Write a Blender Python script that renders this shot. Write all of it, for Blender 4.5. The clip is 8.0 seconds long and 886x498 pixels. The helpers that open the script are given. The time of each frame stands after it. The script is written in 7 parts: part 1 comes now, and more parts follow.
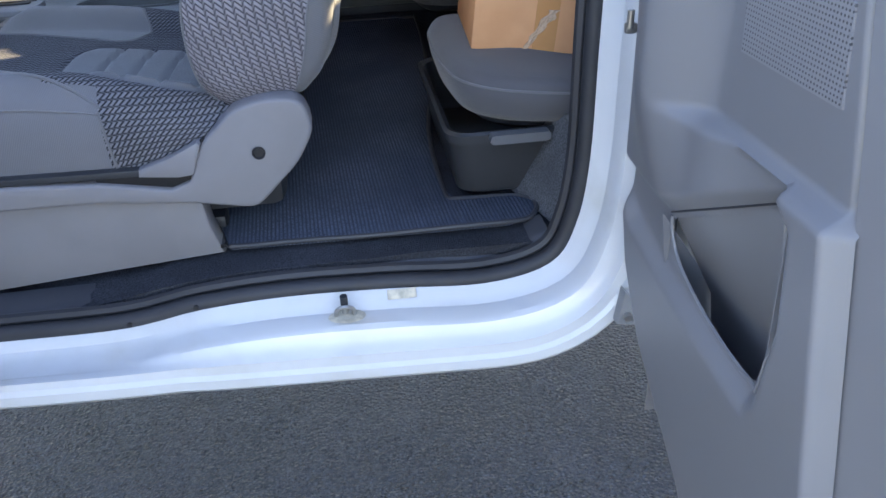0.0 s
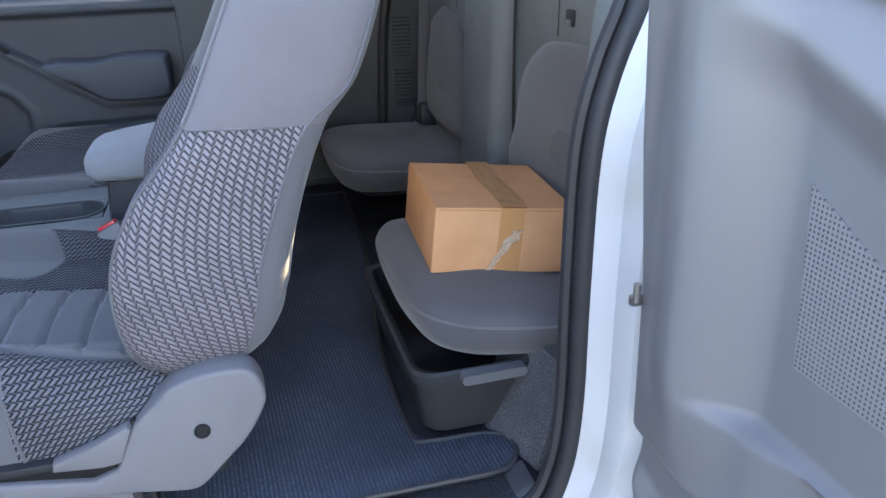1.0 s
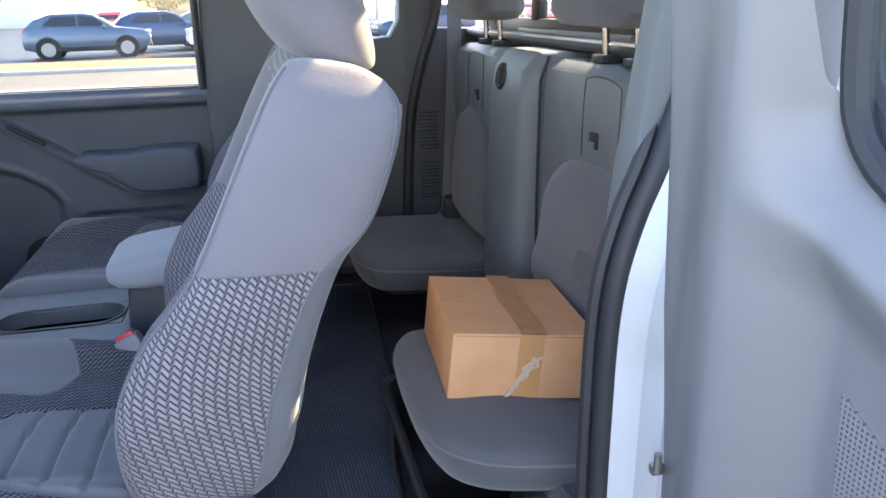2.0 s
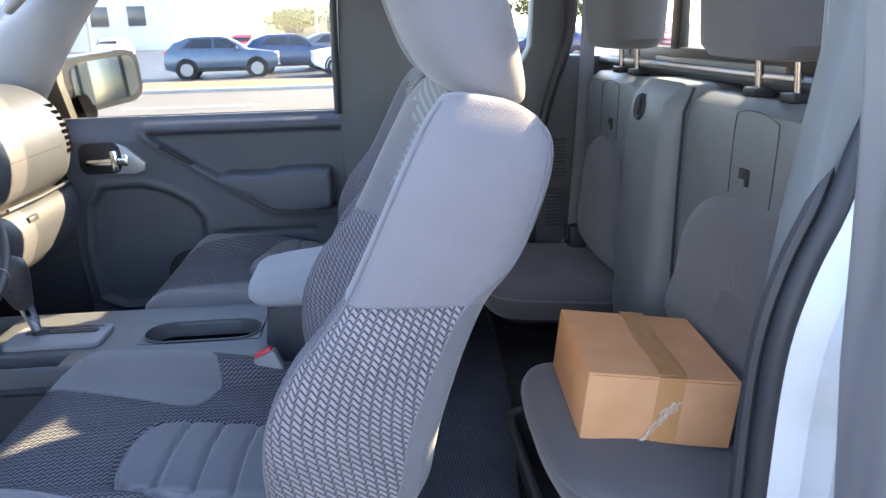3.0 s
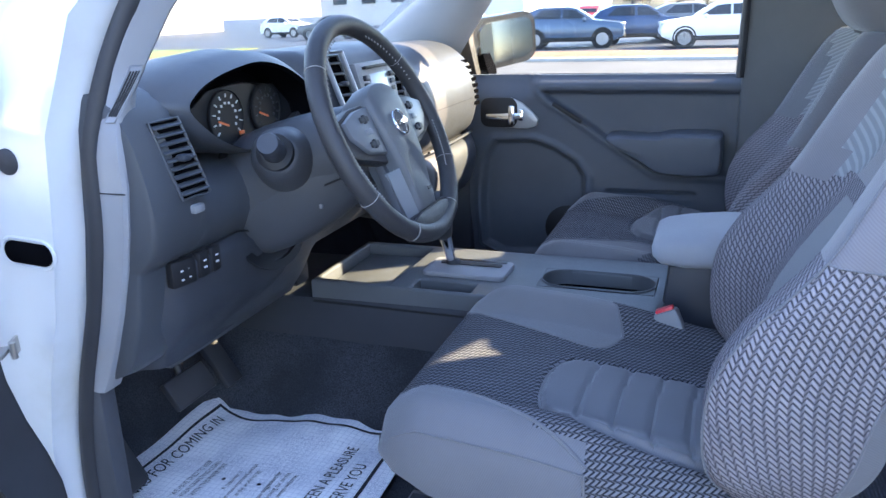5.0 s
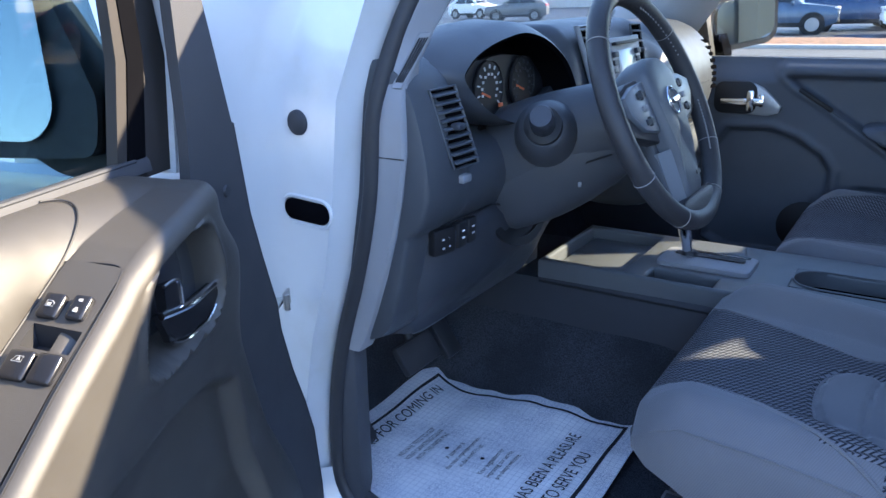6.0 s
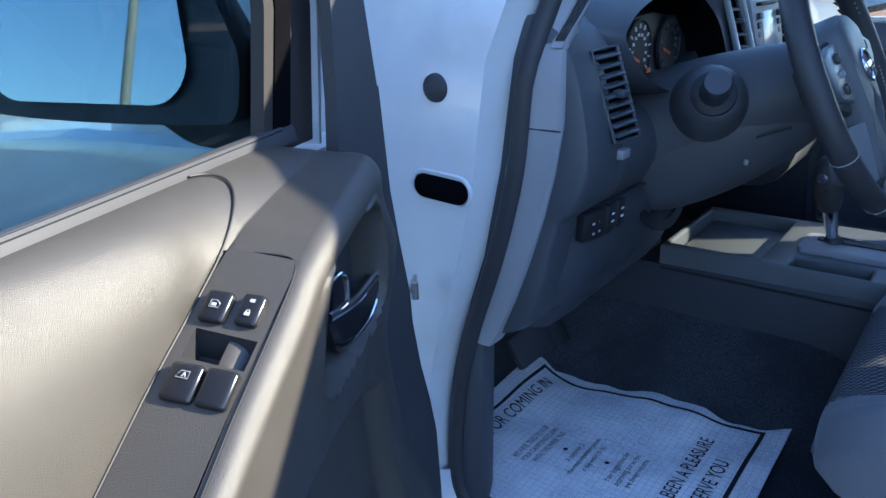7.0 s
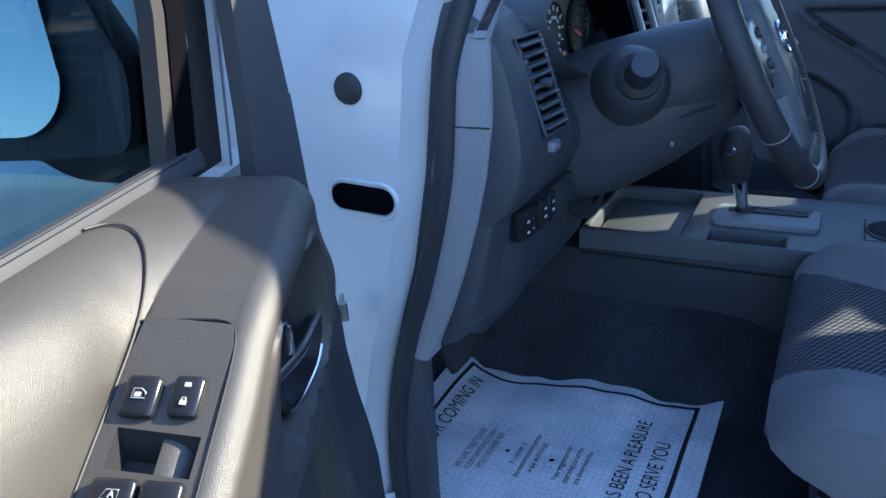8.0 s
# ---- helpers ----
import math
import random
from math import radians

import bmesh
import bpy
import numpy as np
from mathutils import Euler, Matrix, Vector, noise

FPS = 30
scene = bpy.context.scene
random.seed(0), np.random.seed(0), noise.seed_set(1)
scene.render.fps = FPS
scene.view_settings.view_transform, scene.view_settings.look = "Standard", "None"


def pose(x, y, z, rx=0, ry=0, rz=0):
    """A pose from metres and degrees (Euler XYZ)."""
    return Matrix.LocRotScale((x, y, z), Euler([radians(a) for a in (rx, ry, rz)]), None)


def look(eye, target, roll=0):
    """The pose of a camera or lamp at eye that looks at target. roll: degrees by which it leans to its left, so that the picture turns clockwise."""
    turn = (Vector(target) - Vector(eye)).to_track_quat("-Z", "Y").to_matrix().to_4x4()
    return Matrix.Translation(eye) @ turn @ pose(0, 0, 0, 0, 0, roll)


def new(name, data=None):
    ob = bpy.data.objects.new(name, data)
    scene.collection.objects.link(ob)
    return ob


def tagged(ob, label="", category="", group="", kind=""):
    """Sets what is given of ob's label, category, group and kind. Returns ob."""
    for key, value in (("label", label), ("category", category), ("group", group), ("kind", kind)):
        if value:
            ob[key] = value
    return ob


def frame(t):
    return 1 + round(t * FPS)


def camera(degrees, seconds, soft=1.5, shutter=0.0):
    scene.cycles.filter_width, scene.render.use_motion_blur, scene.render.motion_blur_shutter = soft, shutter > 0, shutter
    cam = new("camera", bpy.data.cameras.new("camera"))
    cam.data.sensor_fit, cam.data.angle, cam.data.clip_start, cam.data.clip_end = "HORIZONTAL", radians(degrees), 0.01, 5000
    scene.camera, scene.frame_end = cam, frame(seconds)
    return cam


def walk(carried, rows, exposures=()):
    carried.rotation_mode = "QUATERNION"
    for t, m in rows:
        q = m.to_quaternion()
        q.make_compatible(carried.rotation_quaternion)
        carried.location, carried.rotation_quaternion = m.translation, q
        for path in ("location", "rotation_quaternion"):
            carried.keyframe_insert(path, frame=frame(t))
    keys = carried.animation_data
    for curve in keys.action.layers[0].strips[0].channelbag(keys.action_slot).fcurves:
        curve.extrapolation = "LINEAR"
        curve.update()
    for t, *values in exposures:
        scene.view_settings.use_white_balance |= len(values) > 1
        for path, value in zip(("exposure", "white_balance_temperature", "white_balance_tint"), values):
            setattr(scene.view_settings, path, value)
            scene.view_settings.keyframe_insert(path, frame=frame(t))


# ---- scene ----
cam = camera(61.3, 8.0)
PATH = [
    (0, (-0.28, -1.677, 1.171), (-0.075, 0.021, 0.133), -2.7),
    (0.5, (-0.342, -1.551, 1.232), (0.052, 0.203, 0.356), -1.9),
    (1, (-0.322, -1.473, 1.287), (0.157, 0.307, 0.51), -1.9),
    (1.5, (-0.3, -1.439, 1.337), (0.179, 0.373, 0.638), -1.4),
    (1.7, (-0.292, -1.433, 1.353), (0.175, 0.394, 0.688), -1.4),
    (2.8, (-0.314, -1.411, 1.387), (-0.103, 0.492, 0.81), -1.5),
    (3, (-0.334, -1.407, 1.386), (-0.187, 0.505, 0.818), -1.6),
    (3.5, (-0.377, -1.407, 1.388), (-0.407, 0.514, 0.831), -1.8),
    (4, (-0.424, -1.415, 1.382), (-0.648, 0.491, 0.819), -2.0),
    (4.2, (-0.44, -1.423, 1.375), (-0.744, 0.47, 0.806), -2.0),
    (5.3, (-0.509, -1.457, 1.357), (-1.319, 0.265, 0.742), -2.1),
    (5.5, (-0.525, -1.469, 1.354), (-1.42, 0.211, 0.739), -2.0),
    (6, (-0.622, -1.473, 1.348), (-1.683, 0.098, 0.712), -1.7),
    (6.5, (-0.731, -1.464, 1.332), (-1.887, 0.027, 0.668), -1.6),
    (7, (-0.791, -1.449, 1.324), (-1.94, 0.033, 0.628), -1.9),
    (7.5, (-0.834, -1.439, 1.325), (-1.891, 0.096, 0.6), -2.8),
    (8, (-0.869, -1.407, 1.329), (-1.771, 0.213, 0.581), -4.1),
]
EXPOSURES = [(0.0, 3.12, 7250, 20), (0.7, 3.38, 7600, 20), (1.5, 3.48, 7600, 21), (3.0, 3.50, 7250, 22), (4.2, 3.50, 6750, 22), (5.5, 3.25, 6150, 20), (6.2, 2.62, 5600, 18), (7.0, 2.26, 5200, 15), (8.0, 2.28, 5200, 14)]
walk(cam, [(t, look(eye, target, roll)) for t, eye, target, roll in PATH], EXPOSURES)

# ---- daylight: clear sky, low warm sun from behind on the passenger side ----
SUN = Vector((1.50, 1.0, 1.0)).normalized()
world = bpy.data.worlds.new("sky")
scene.world = world
world.use_nodes = True
wn = world.node_tree.nodes
sky = wn.new("ShaderNodeTexSky")
sky.sky_type, sky.sun_disc = "NISHITA", False
sky.sun_elevation, sky.sun_rotation = math.asin(SUN.z), math.atan2(SUN.x, SUN.y)
sky.air_density, sky.dust_density, sky.ozone_density = 1.0, 0.2, 1.5
wn["Background"].inputs["Strength"].default_value = 0.14
world.node_tree.links.new(sky.outputs[0], wn["Background"].inputs["Color"])
sun = new("sun", bpy.data.lights.new("sun", "SUN"))
sun.data.energy, sun.data.angle, sun.data.color = 4.6, radians(0.5), (1.0, 0.83, 0.52)
sun.matrix_world = look((0, 0, 0), -SUN)


# ---- node helper ----
class Val:
    """A number or colour on its way through a material's nodes."""

    def __init__(self, tree, socket):
        self.tree, self.socket = tree, socket

    def op(self, kind, other=None, third=None):
        n = self.tree.nodes.new("ShaderNodeMath")
        n.operation = kind
        for slot, v in enumerate((self, other, third)):
            if v is None:
                continue
            if isinstance(v, Val):
                self.tree.links.new(v.socket, n.inputs[slot])
            else:
                n.inputs[slot].default_value = v
        return Val(self.tree, n.outputs[0])

    def __add__(self, o):
        return self.op("ADD", o)

    def __sub__(self, o):
        return self.op("SUBTRACT", o)

    def __mul__(self, o):
        return self.op("MULTIPLY", o)

    def fract(self):
        return self.op("FRACT")

    def floor(self):
        return self.op("FLOOR")

    def mag(self):
        return self.op("ABSOLUTE")

    def most(self, o):
        return self.op("MAXIMUM", o)

    def least(self, o):
        return self.op("MINIMUM", o)

    def smooth(self, lo, hi, a=0.0, b=1.0):
        n = self.tree.nodes.new("ShaderNodeMapRange")
        n.interpolation_type = "SMOOTHSTEP"
        self.tree.links.new(self.socket, n.inputs[0])
        for slot, v in zip((1, 2, 3, 4), (lo, hi, a, b)):
            n.inputs[slot].default_value = v
        return Val(self.tree, n.outputs[0])


class Mat:
    """A principled material with a few short ways to give it grain, colour variation and relief."""

    def __init__(self, name, color, rough=0.6, metal=0.0, spec=0.5):
        self.m = bpy.data.materials.new(name)
        self.m.use_nodes = True
        self.t = self.m.node_tree
        self.b = self.t.nodes["Principled BSDF"]
        self.b.inputs["Base Color"].default_value = (*color, 1)
        self.b.inputs["Roughness"].default_value = rough
        self.b.inputs["Metallic"].default_value = metal
        self.b.inputs["Specular IOR Level"].default_value = spec
        self.color = color

    def coords(self, kind="Object"):
        n = self.t.nodes.new("ShaderNodeTexCoord")
        return n.outputs[kind]

    def axes(self, kind="Object"):
        n = self.t.nodes.new("ShaderNodeSeparateXYZ")
        self.t.links.new(self.coords(kind), n.inputs[0])
        return [Val(self.t, o) for o in n.outputs]

    def noise(self, scale, detail=3.0, kind="Object", rough=0.55):
        n = self.t.nodes.new("ShaderNodeTexNoise")
        n.inputs["Scale"].default_value, n.inputs["Detail"].default_value = scale, detail
        n.inputs["Roughness"].default_value = rough
        self.t.links.new(self.coords(kind), n.inputs["Vector"])
        return Val(self.t, n.outputs["Fac"])

    def cells(self, scale, kind="Object", feature="F1"):
        n = self.t.nodes.new("ShaderNodeTexVoronoi")
        n.feature = feature
        n.inputs["Scale"].default_value = scale
        self.t.links.new(self.coords(kind), n.inputs["Vector"])
        return Val(self.t, n.outputs["Distance"])

    def random(self):
        n = self.t.nodes.new("ShaderNodeObjectInfo")
        return Val(self.t, n.outputs["Random"])

    def island(self):
        n = self.t.nodes.new("ShaderNodeNewGeometry")
        return Val(self.t, n.outputs["Random Per Island"])

    def mix(self, fac, a, b):
        n = self.t.nodes.new("ShaderNodeMix")
        n.data_type = "RGBA"
        self.t.links.new(fac.socket, n.inputs[0])
        for slot, v in ((6, a), (7, b)):
            if isinstance(v, Val):
                self.t.links.new(v.socket, n.inputs[slot])
            else:
                n.inputs[slot].default_value = (*v, 1)
        return Val(self.t, n.outputs[2])

    def paint(self, v):
        self.t.links.new(v.socket, self.b.inputs["Base Color"])
        return self

    def gloss(self, v):
        self.t.links.new(v.socket, self.b.inputs["Roughness"])
        return self

    def relief(self, v, strength=0.3, dist=0.002):
        n = self.t.nodes.new("ShaderNodeBump")
        n.inputs["Strength"].default_value, n.inputs["Distance"].default_value = strength, dist
        self.t.links.new(v.socket, n.inputs["Height"])
        last = self.b.inputs["Normal"].links
        if last:
            self.t.links.new(last[0].from_socket, n.inputs["Normal"])
        self.t.links.new(n.outputs[0], self.b.inputs["Normal"])
        return self


def dim(c, k):
    return tuple(x * k for x in c)


def grained(name, color, rough=0.5, grain=900.0, bump=0.25, wear=0.07, spec=0.4):
    """Moulded interior plastic: fine leather grain, faint dust and wear."""
    m = Mat(name, color, rough, spec=spec)
    blot = m.noise(6.0, 5.0)
    m.paint(m.mix(blot.smooth(0.3, 0.7), dim(color, 1 - wear), dim(color, 1 + wear)))
    m.gloss(m.noise(14.0, 3.0).smooth(0.3, 0.75, rough - 0.03, rough + 0.05))
    m.relief(m.cells(grain), bump, 0.0006)
    return m.m


def cloth(name, color, scale=330.0, wear=0.05):
    """Plain woven seat cloth with a fine twill."""
    m = Mat(name, color, 0.92, spec=0.15)
    u, v, _ = m.axes("UV")
    twill = ((v * 0.9 + u * 0.45) * scale * 1.15).fract().smooth(0.05, 0.8) * ((u * 1.3 - v * 0.4) * scale).fract().smooth(-0.6, 0.5)
    tone = m.mix(m.noise(14.0, 5.0).smooth(0.25, 0.75), dim(color, 1 - wear), dim(color, 1 + wear))
    m.paint(m.mix(twill.smooth(0.0, 1.0, 0.0, 0.34), tone, dim(color, 1.4)))
    m.relief(twill, 0.35, 0.0008)
    m.relief(m.noise(500.0, 2.0), 0.2, 0.0006)
    m.b.inputs["Sheen Weight"].default_value = 0.25
    return m.m


def basket(name, light, dark, scale=1.0, gap=0.55):
    """Coarse herringbone knit: slanted strands that meet in zigzag rows, with dark gaps between the rows."""
    m = Mat(name, light, 0.9, spec=0.15)
    u, v, _ = m.axes("UV")
    a, b = u + v * 0.22, v - u * 0.16
    t = (a * (1 / (0.0122 * scale))).fract()
    zig = (t * (1 / 0.68)).least((t * -1.0 + 1.0) * (1 / 0.32))
    row = ((b * (1 / (0.0098 * scale)) + zig * 0.95).fract() - 0.5).mag() * 2.0
    gaps = row.smooth(gap - 0.08, gap + 0.34)
    cuts = t.smooth(0.60, 0.74) * (t.smooth(0.86, 1.0) * -1.0 + 1.0) * 0.62
    strand = (gaps + cuts - gaps * cuts) * -1.0 + 1.0
    tone = m.mix(m.noise(18.0, 4.0).smooth(0.3, 0.7), dim(light, 0.92), dim(light, 1.06))
    fine = ((u + v) * 900.0).fract().smooth(0.2, 0.8, 0.84, 1.0)
    m.paint(m.mix(strand * fine, dark, tone))
    m.relief(strand + zig * 0.4, 0.8, 0.0024)
    m.relief(m.noise(700.0, 2.0), 0.25, 0.0006)
    return m.m


def ribs(name, light, dark, pitch=0.011):
    m = Mat(name, light, 0.9, spec=0.15)
    u, v, _ = m.axes("UV")
    wave = (((v + u * 0.7) * (1 / pitch)).fract() - 0.5).mag() * 2.0
    m.paint(m.mix(wave.smooth(0.25, 0.6), light, dark))
    m.relief(wave, 0.7, 0.002)
    return m.m


def carpet(name, color, rib=0.0, tuft=420.0):
    m = Mat(name, color, 1.0, spec=0.05)
    n = m.noise(tuft, 3.0)
    blot = m.noise(7.0, 5.0).smooth(0.3, 0.72)
    tone = m.mix(blot, dim(color, 0.72), dim(color, 1.4))
    v = n.smooth(0.3, 0.7)
    if rib:
        x, y, _ = m.axes()
        v = v * (((x + y * 0.05) * (1 / rib)).fract() - 0.5).mag().smooth(0.05, 0.4)
    m.paint(m.mix(v, dim(color, 0.5), tone))
    m.relief(v, 0.8, 0.003)
    return m.m


def clear(name, tint=(1, 1, 1), strength=1.0):
    """A thin pane: lets light straight through and mirrors a little at its surface."""
    m = bpy.data.materials.new(name)
    m.use_nodes = True
    t = m.node_tree
    t.nodes.clear()
    out, mixer = t.nodes.new("ShaderNodeOutputMaterial"), t.nodes.new("ShaderNodeMixShader")
    see, shine, rim_ = (t.nodes.new(k) for k in ("ShaderNodeBsdfTransparent", "ShaderNodeBsdfGlossy", "ShaderNodeLayerWeight"))
    see.inputs[0].default_value = (*tint, 1)
    shine.inputs["Roughness"].default_value = 0.01
    rim_.inputs["Blend"].default_value = 0.5
    gloss = Val(t, rim_.outputs["Facing"]).op("POWER", 4.0) * (0.55 * strength) + 0.035 * strength
    t.links.new(gloss.socket, mixer.inputs[0])
    t.links.new(see.outputs[0], mixer.inputs[1])
    t.links.new(shine.outputs[0], mixer.inputs[2])
    t.links.new(mixer.outputs[0], out.inputs[0])
    return m


def plain(name, color, rough=0.5, metal=0.0, var=0.1, spec=0.5, scale=12.0):
    m = Mat(name, color, rough, metal, spec)
    m.paint(m.mix(m.noise(scale, 4.0).smooth(0.3, 0.7), dim(color, 1 - var), dim(color, 1 + var)))
    return m.m


M_DASH = grained("dash_plastic", (0.060, 0.065, 0.075), 0.44, spec=0.5)
M_DASHLOW = grained("lower_dash_plastic", (0.044, 0.048, 0.059), 0.5)
# lighter than the column: sky reflected on the pad is put into its colour
M_HUB = grained("wheel_pad_plastic", (0.098, 0.106, 0.118), 0.45)
M_TRIM = grained("grey_trim_plastic", (0.218, 0.224, 0.237), 0.5, 1100.0)
M_TRIMLIGHT = grained("pale_trim_plastic", (0.456, 0.456, 0.484), 0.55)
M_PILLAR = grained("pillar_trim_plastic", (0.30, 0.31, 0.33), 0.55)
M_SPOKE = plain("spoke_silver", (0.17, 0.182, 0.20), 0.36, 0.1, 0.04)
# pale base colour carries the sky's reflection on the switched-off screen
M_SCREEN = plain("sky_pale_screen", (0.46, 0.51, 0.53), 0.14, 0.0, 0.03)
M_SYMBOL = plain("switch_symbol", (0.34, 0.34, 0.35), 0.6)
M_QUARTER = grained("quarter_trim_plastic", (0.092, 0.098, 0.108), 0.46)
M_GRIP = grained("bin_grip_plastic", (0.13, 0.135, 0.145), 0.34, 1500.0, 0.1)
M_STRIP = grained("pillar_strip_plastic", (0.25, 0.252, 0.27), 0.5, 1100.0)
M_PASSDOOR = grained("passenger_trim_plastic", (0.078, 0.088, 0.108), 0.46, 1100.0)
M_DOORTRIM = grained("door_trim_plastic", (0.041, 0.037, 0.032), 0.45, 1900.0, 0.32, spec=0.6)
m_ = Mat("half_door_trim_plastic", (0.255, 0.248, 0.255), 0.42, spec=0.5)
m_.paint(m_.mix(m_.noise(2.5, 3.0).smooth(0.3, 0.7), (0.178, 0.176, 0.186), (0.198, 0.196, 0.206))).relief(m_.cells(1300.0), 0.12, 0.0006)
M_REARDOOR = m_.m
M_FLANGE = grained("dark_flange_plastic", (0.045, 0.046, 0.052), 0.5)
# darker than the console top: shade on the sides is put into this colour
M_CONSOLESHADE = grained("shaded_console_plastic", (0.044, 0.048, 0.058), 0.5)
M_REARTRIM = grained("rear_trim_plastic", (0.140, 0.154, 0.160), 0.44)
M_COLUMN = grained("column_plastic", (0.066, 0.069, 0.077), 0.5)
M_SOFT = grained("soft_black_plastic", (0.030, 0.032, 0.037), 0.5)
M_SEATPLASTIC = grained("seat_cover_plastic", (0.205, 0.198, 0.210), 0.5, 1200.0)
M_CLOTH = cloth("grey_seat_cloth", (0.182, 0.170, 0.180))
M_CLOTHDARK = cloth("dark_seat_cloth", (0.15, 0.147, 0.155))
M_LIDCLOTH = cloth("armrest_cloth", (0.28, 0.29, 0.315))
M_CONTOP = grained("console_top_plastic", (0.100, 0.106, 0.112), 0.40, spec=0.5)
M_CLOTHREAR = cloth("rear_seat_cloth", (0.100, 0.099, 0.108))
# side cloth; also the shaded version of the seat cloth on the passenger seat
M_CLOTHSIDESHADE = cloth("side_and_shaded_seat_cloth", (0.142, 0.142, 0.153))
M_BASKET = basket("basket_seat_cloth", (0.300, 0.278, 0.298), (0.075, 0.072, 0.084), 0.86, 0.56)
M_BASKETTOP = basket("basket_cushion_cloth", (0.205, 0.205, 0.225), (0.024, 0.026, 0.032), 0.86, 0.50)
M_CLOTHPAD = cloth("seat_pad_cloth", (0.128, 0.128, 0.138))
M_RIBS = ribs("ribbed_seat_cloth", (0.285, 0.29, 0.30), (0.215, 0.22, 0.23), 0.0135)
M_CARPET = carpet("floor_carpet", (0.074, 0.080, 0.096))
M_CARPETGREY = carpet("grey_carpet", (0.19, 0.195, 0.205), tuft=420.0)
M_MAT = carpet("mat_carpet", (0.128, 0.152, 0.205), 0.006)
M_RUBBER = plain("black_rubber", (0.028, 0.029, 0.034), 0.55)
M_SILL = grained("sill_plastic", (0.055, 0.058, 0.068), 0.5)
M_BLACK = plain("flat_black", (0.010, 0.010, 0.012), 0.6)
M_GLOSSBLACK = plain("gloss_black", (0.012, 0.012, 0.014), 0.22)
# shineless near-black; mostly stands in for the shade inside holes and recesses
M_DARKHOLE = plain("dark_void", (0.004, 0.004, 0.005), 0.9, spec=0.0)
M_BIN = grained("bin_plastic", (0.040, 0.042, 0.046), 0.34, 1500.0, 0.15)
M_CHROME = Mat("chrome", (0.78, 0.78, 0.80), 0.10, 1.0).m
M_STEEL = plain("zinc_steel", (0.45, 0.44, 0.42), 0.35, 0.9)
M_SILVER = plain("silver_paint", (0.42, 0.43, 0.45), 0.38, 0.35, 0.05)
M_RED = plain("red_button", (0.70, 0.03, 0.05), 0.35)
M_GREASE = plain("old_grease", (0.50, 0.46, 0.37), 0.5, var=0.25, scale=90.0)
M_MIRROR = Mat("mirror_glass", (0.42, 0.44, 0.43), 0.015, 1.0).m
M_DOORGLASS = clear("door_glass", (0.80, 0.83, 0.83))
M_PRIVACY = clear("tinted_glass", (0.40, 0.49, 0.51))
M_POST = plain("window_channel_rubber", (0.019, 0.016, 0.015), 0.7)
M_LEATHER = grained("wheel_leather", (0.038, 0.037, 0.040), 0.42, 1300.0, 0.4)
M_STITCH = plain("pale_thread", (0.30, 0.29, 0.28), 0.8)
m_ = Mat("belt_webbing", (0.25, 0.245, 0.262), 0.7, spec=0.25)
bu_, bv_, _ = m_.axes("UV")
rib_ = ((bu_ * 210.0).fract() - 0.5).mag().smooth(0.08, 0.4) * ((bv_ * 330.0).fract() - 0.5).mag().smooth(-0.3, 0.4)
m_.paint(m_.mix(rib_, (0.17, 0.168, 0.18), (0.27, 0.265, 0.283))).relief(rib_, 0.6, 0.001).relief(m_.noise(22.0, 2.0), 0.5, 0.006)
M_BELT = m_.m
M_INK = plain("black_ink", (0.012, 0.012, 0.018), 0.7)
M_PRINT = plain("pale_print", (0.62, 0.62, 0.64), 0.6)
M_ORANGE = plain("orange_dial", (0.75, 0.16, 0.05), 0.5)

m_ = Mat("white_body_paint", (0.73, 0.74, 0.76), 0.28)
m_.b.inputs["Coat Weight"].default_value, m_.b.inputs["Coat Roughness"].default_value = 0.6, 0.06
dirt = m_.noise(5.0, 6.0).smooth(0.50, 0.78)
m_.paint(m_.mix(dirt, (0.60, 0.612, 0.625), (0.50, 0.495, 0.46)))
M_WHITE = m_.m

m_ = Mat("cardboard", (0.74, 0.41, 0.205), 0.85, spec=0.2)
cx_, cy_, cz_ = m_.axes()
flute = ((cx_ + cy_) * 170.0).fract().smooth(0.2, 0.8)
m_.paint(m_.mix(m_.noise(11.0, 5.0).smooth(0.3, 0.75), (0.66, 0.335, 0.168), (0.74, 0.395, 0.212)))
m_.relief(flute, 0.05, 0.001).relief(m_.noise(180.0, 3.0), 0.12, 0.001)
M_BOX = m_.m
m_ = Mat("brown_packing_tape", (0.56, 0.275, 0.115), 0.2, spec=0.6)
m_.relief(m_.noise(60.0, 4.0), 0.35, 0.002)
M_TAPE = m_.m
m_ = Mat("thin_packing_tape", (0.62, 0.315, 0.135), 0.2, spec=0.6)
m_.relief(m_.noise(45.0, 4.0), 0.35, 0.002)
M_TAPETHIN = m_.m
m_ = Mat("loose_clear_tape", (0.66, 0.48, 0.34), 0.12, spec=0.8)
m_.relief(m_.noise(140.0, 4.0), 0.8, 0.003)
M_CLEARTAPE = m_.m

m_ = Mat("paper", (0.90, 0.90, 0.92), 0.8, spec=0.2)
px_, py_, _ = m_.axes()
gx_ = ((px_ * 90.0).fract() - 0.5).mag().smooth(0.44, 0.48)
gy_ = ((py_ * 90.0).fract() - 0.5).mag().smooth(0.44, 0.48)
speck = m_.noise(520.0, 2.0).smooth(0.50, 0.58) * m_.noise(7.0, 2.0).smooth(0.44, 0.56)
m_.paint(m_.mix(gx_.most(gy_).most(speck * 1.3) * 0.45, (0.90, 0.90, 0.92), (0.28, 0.30, 0.42)))
m_.relief(m_.noise(13.0, 4.0), 0.55, 0.014)
M_PAPER = m_.m

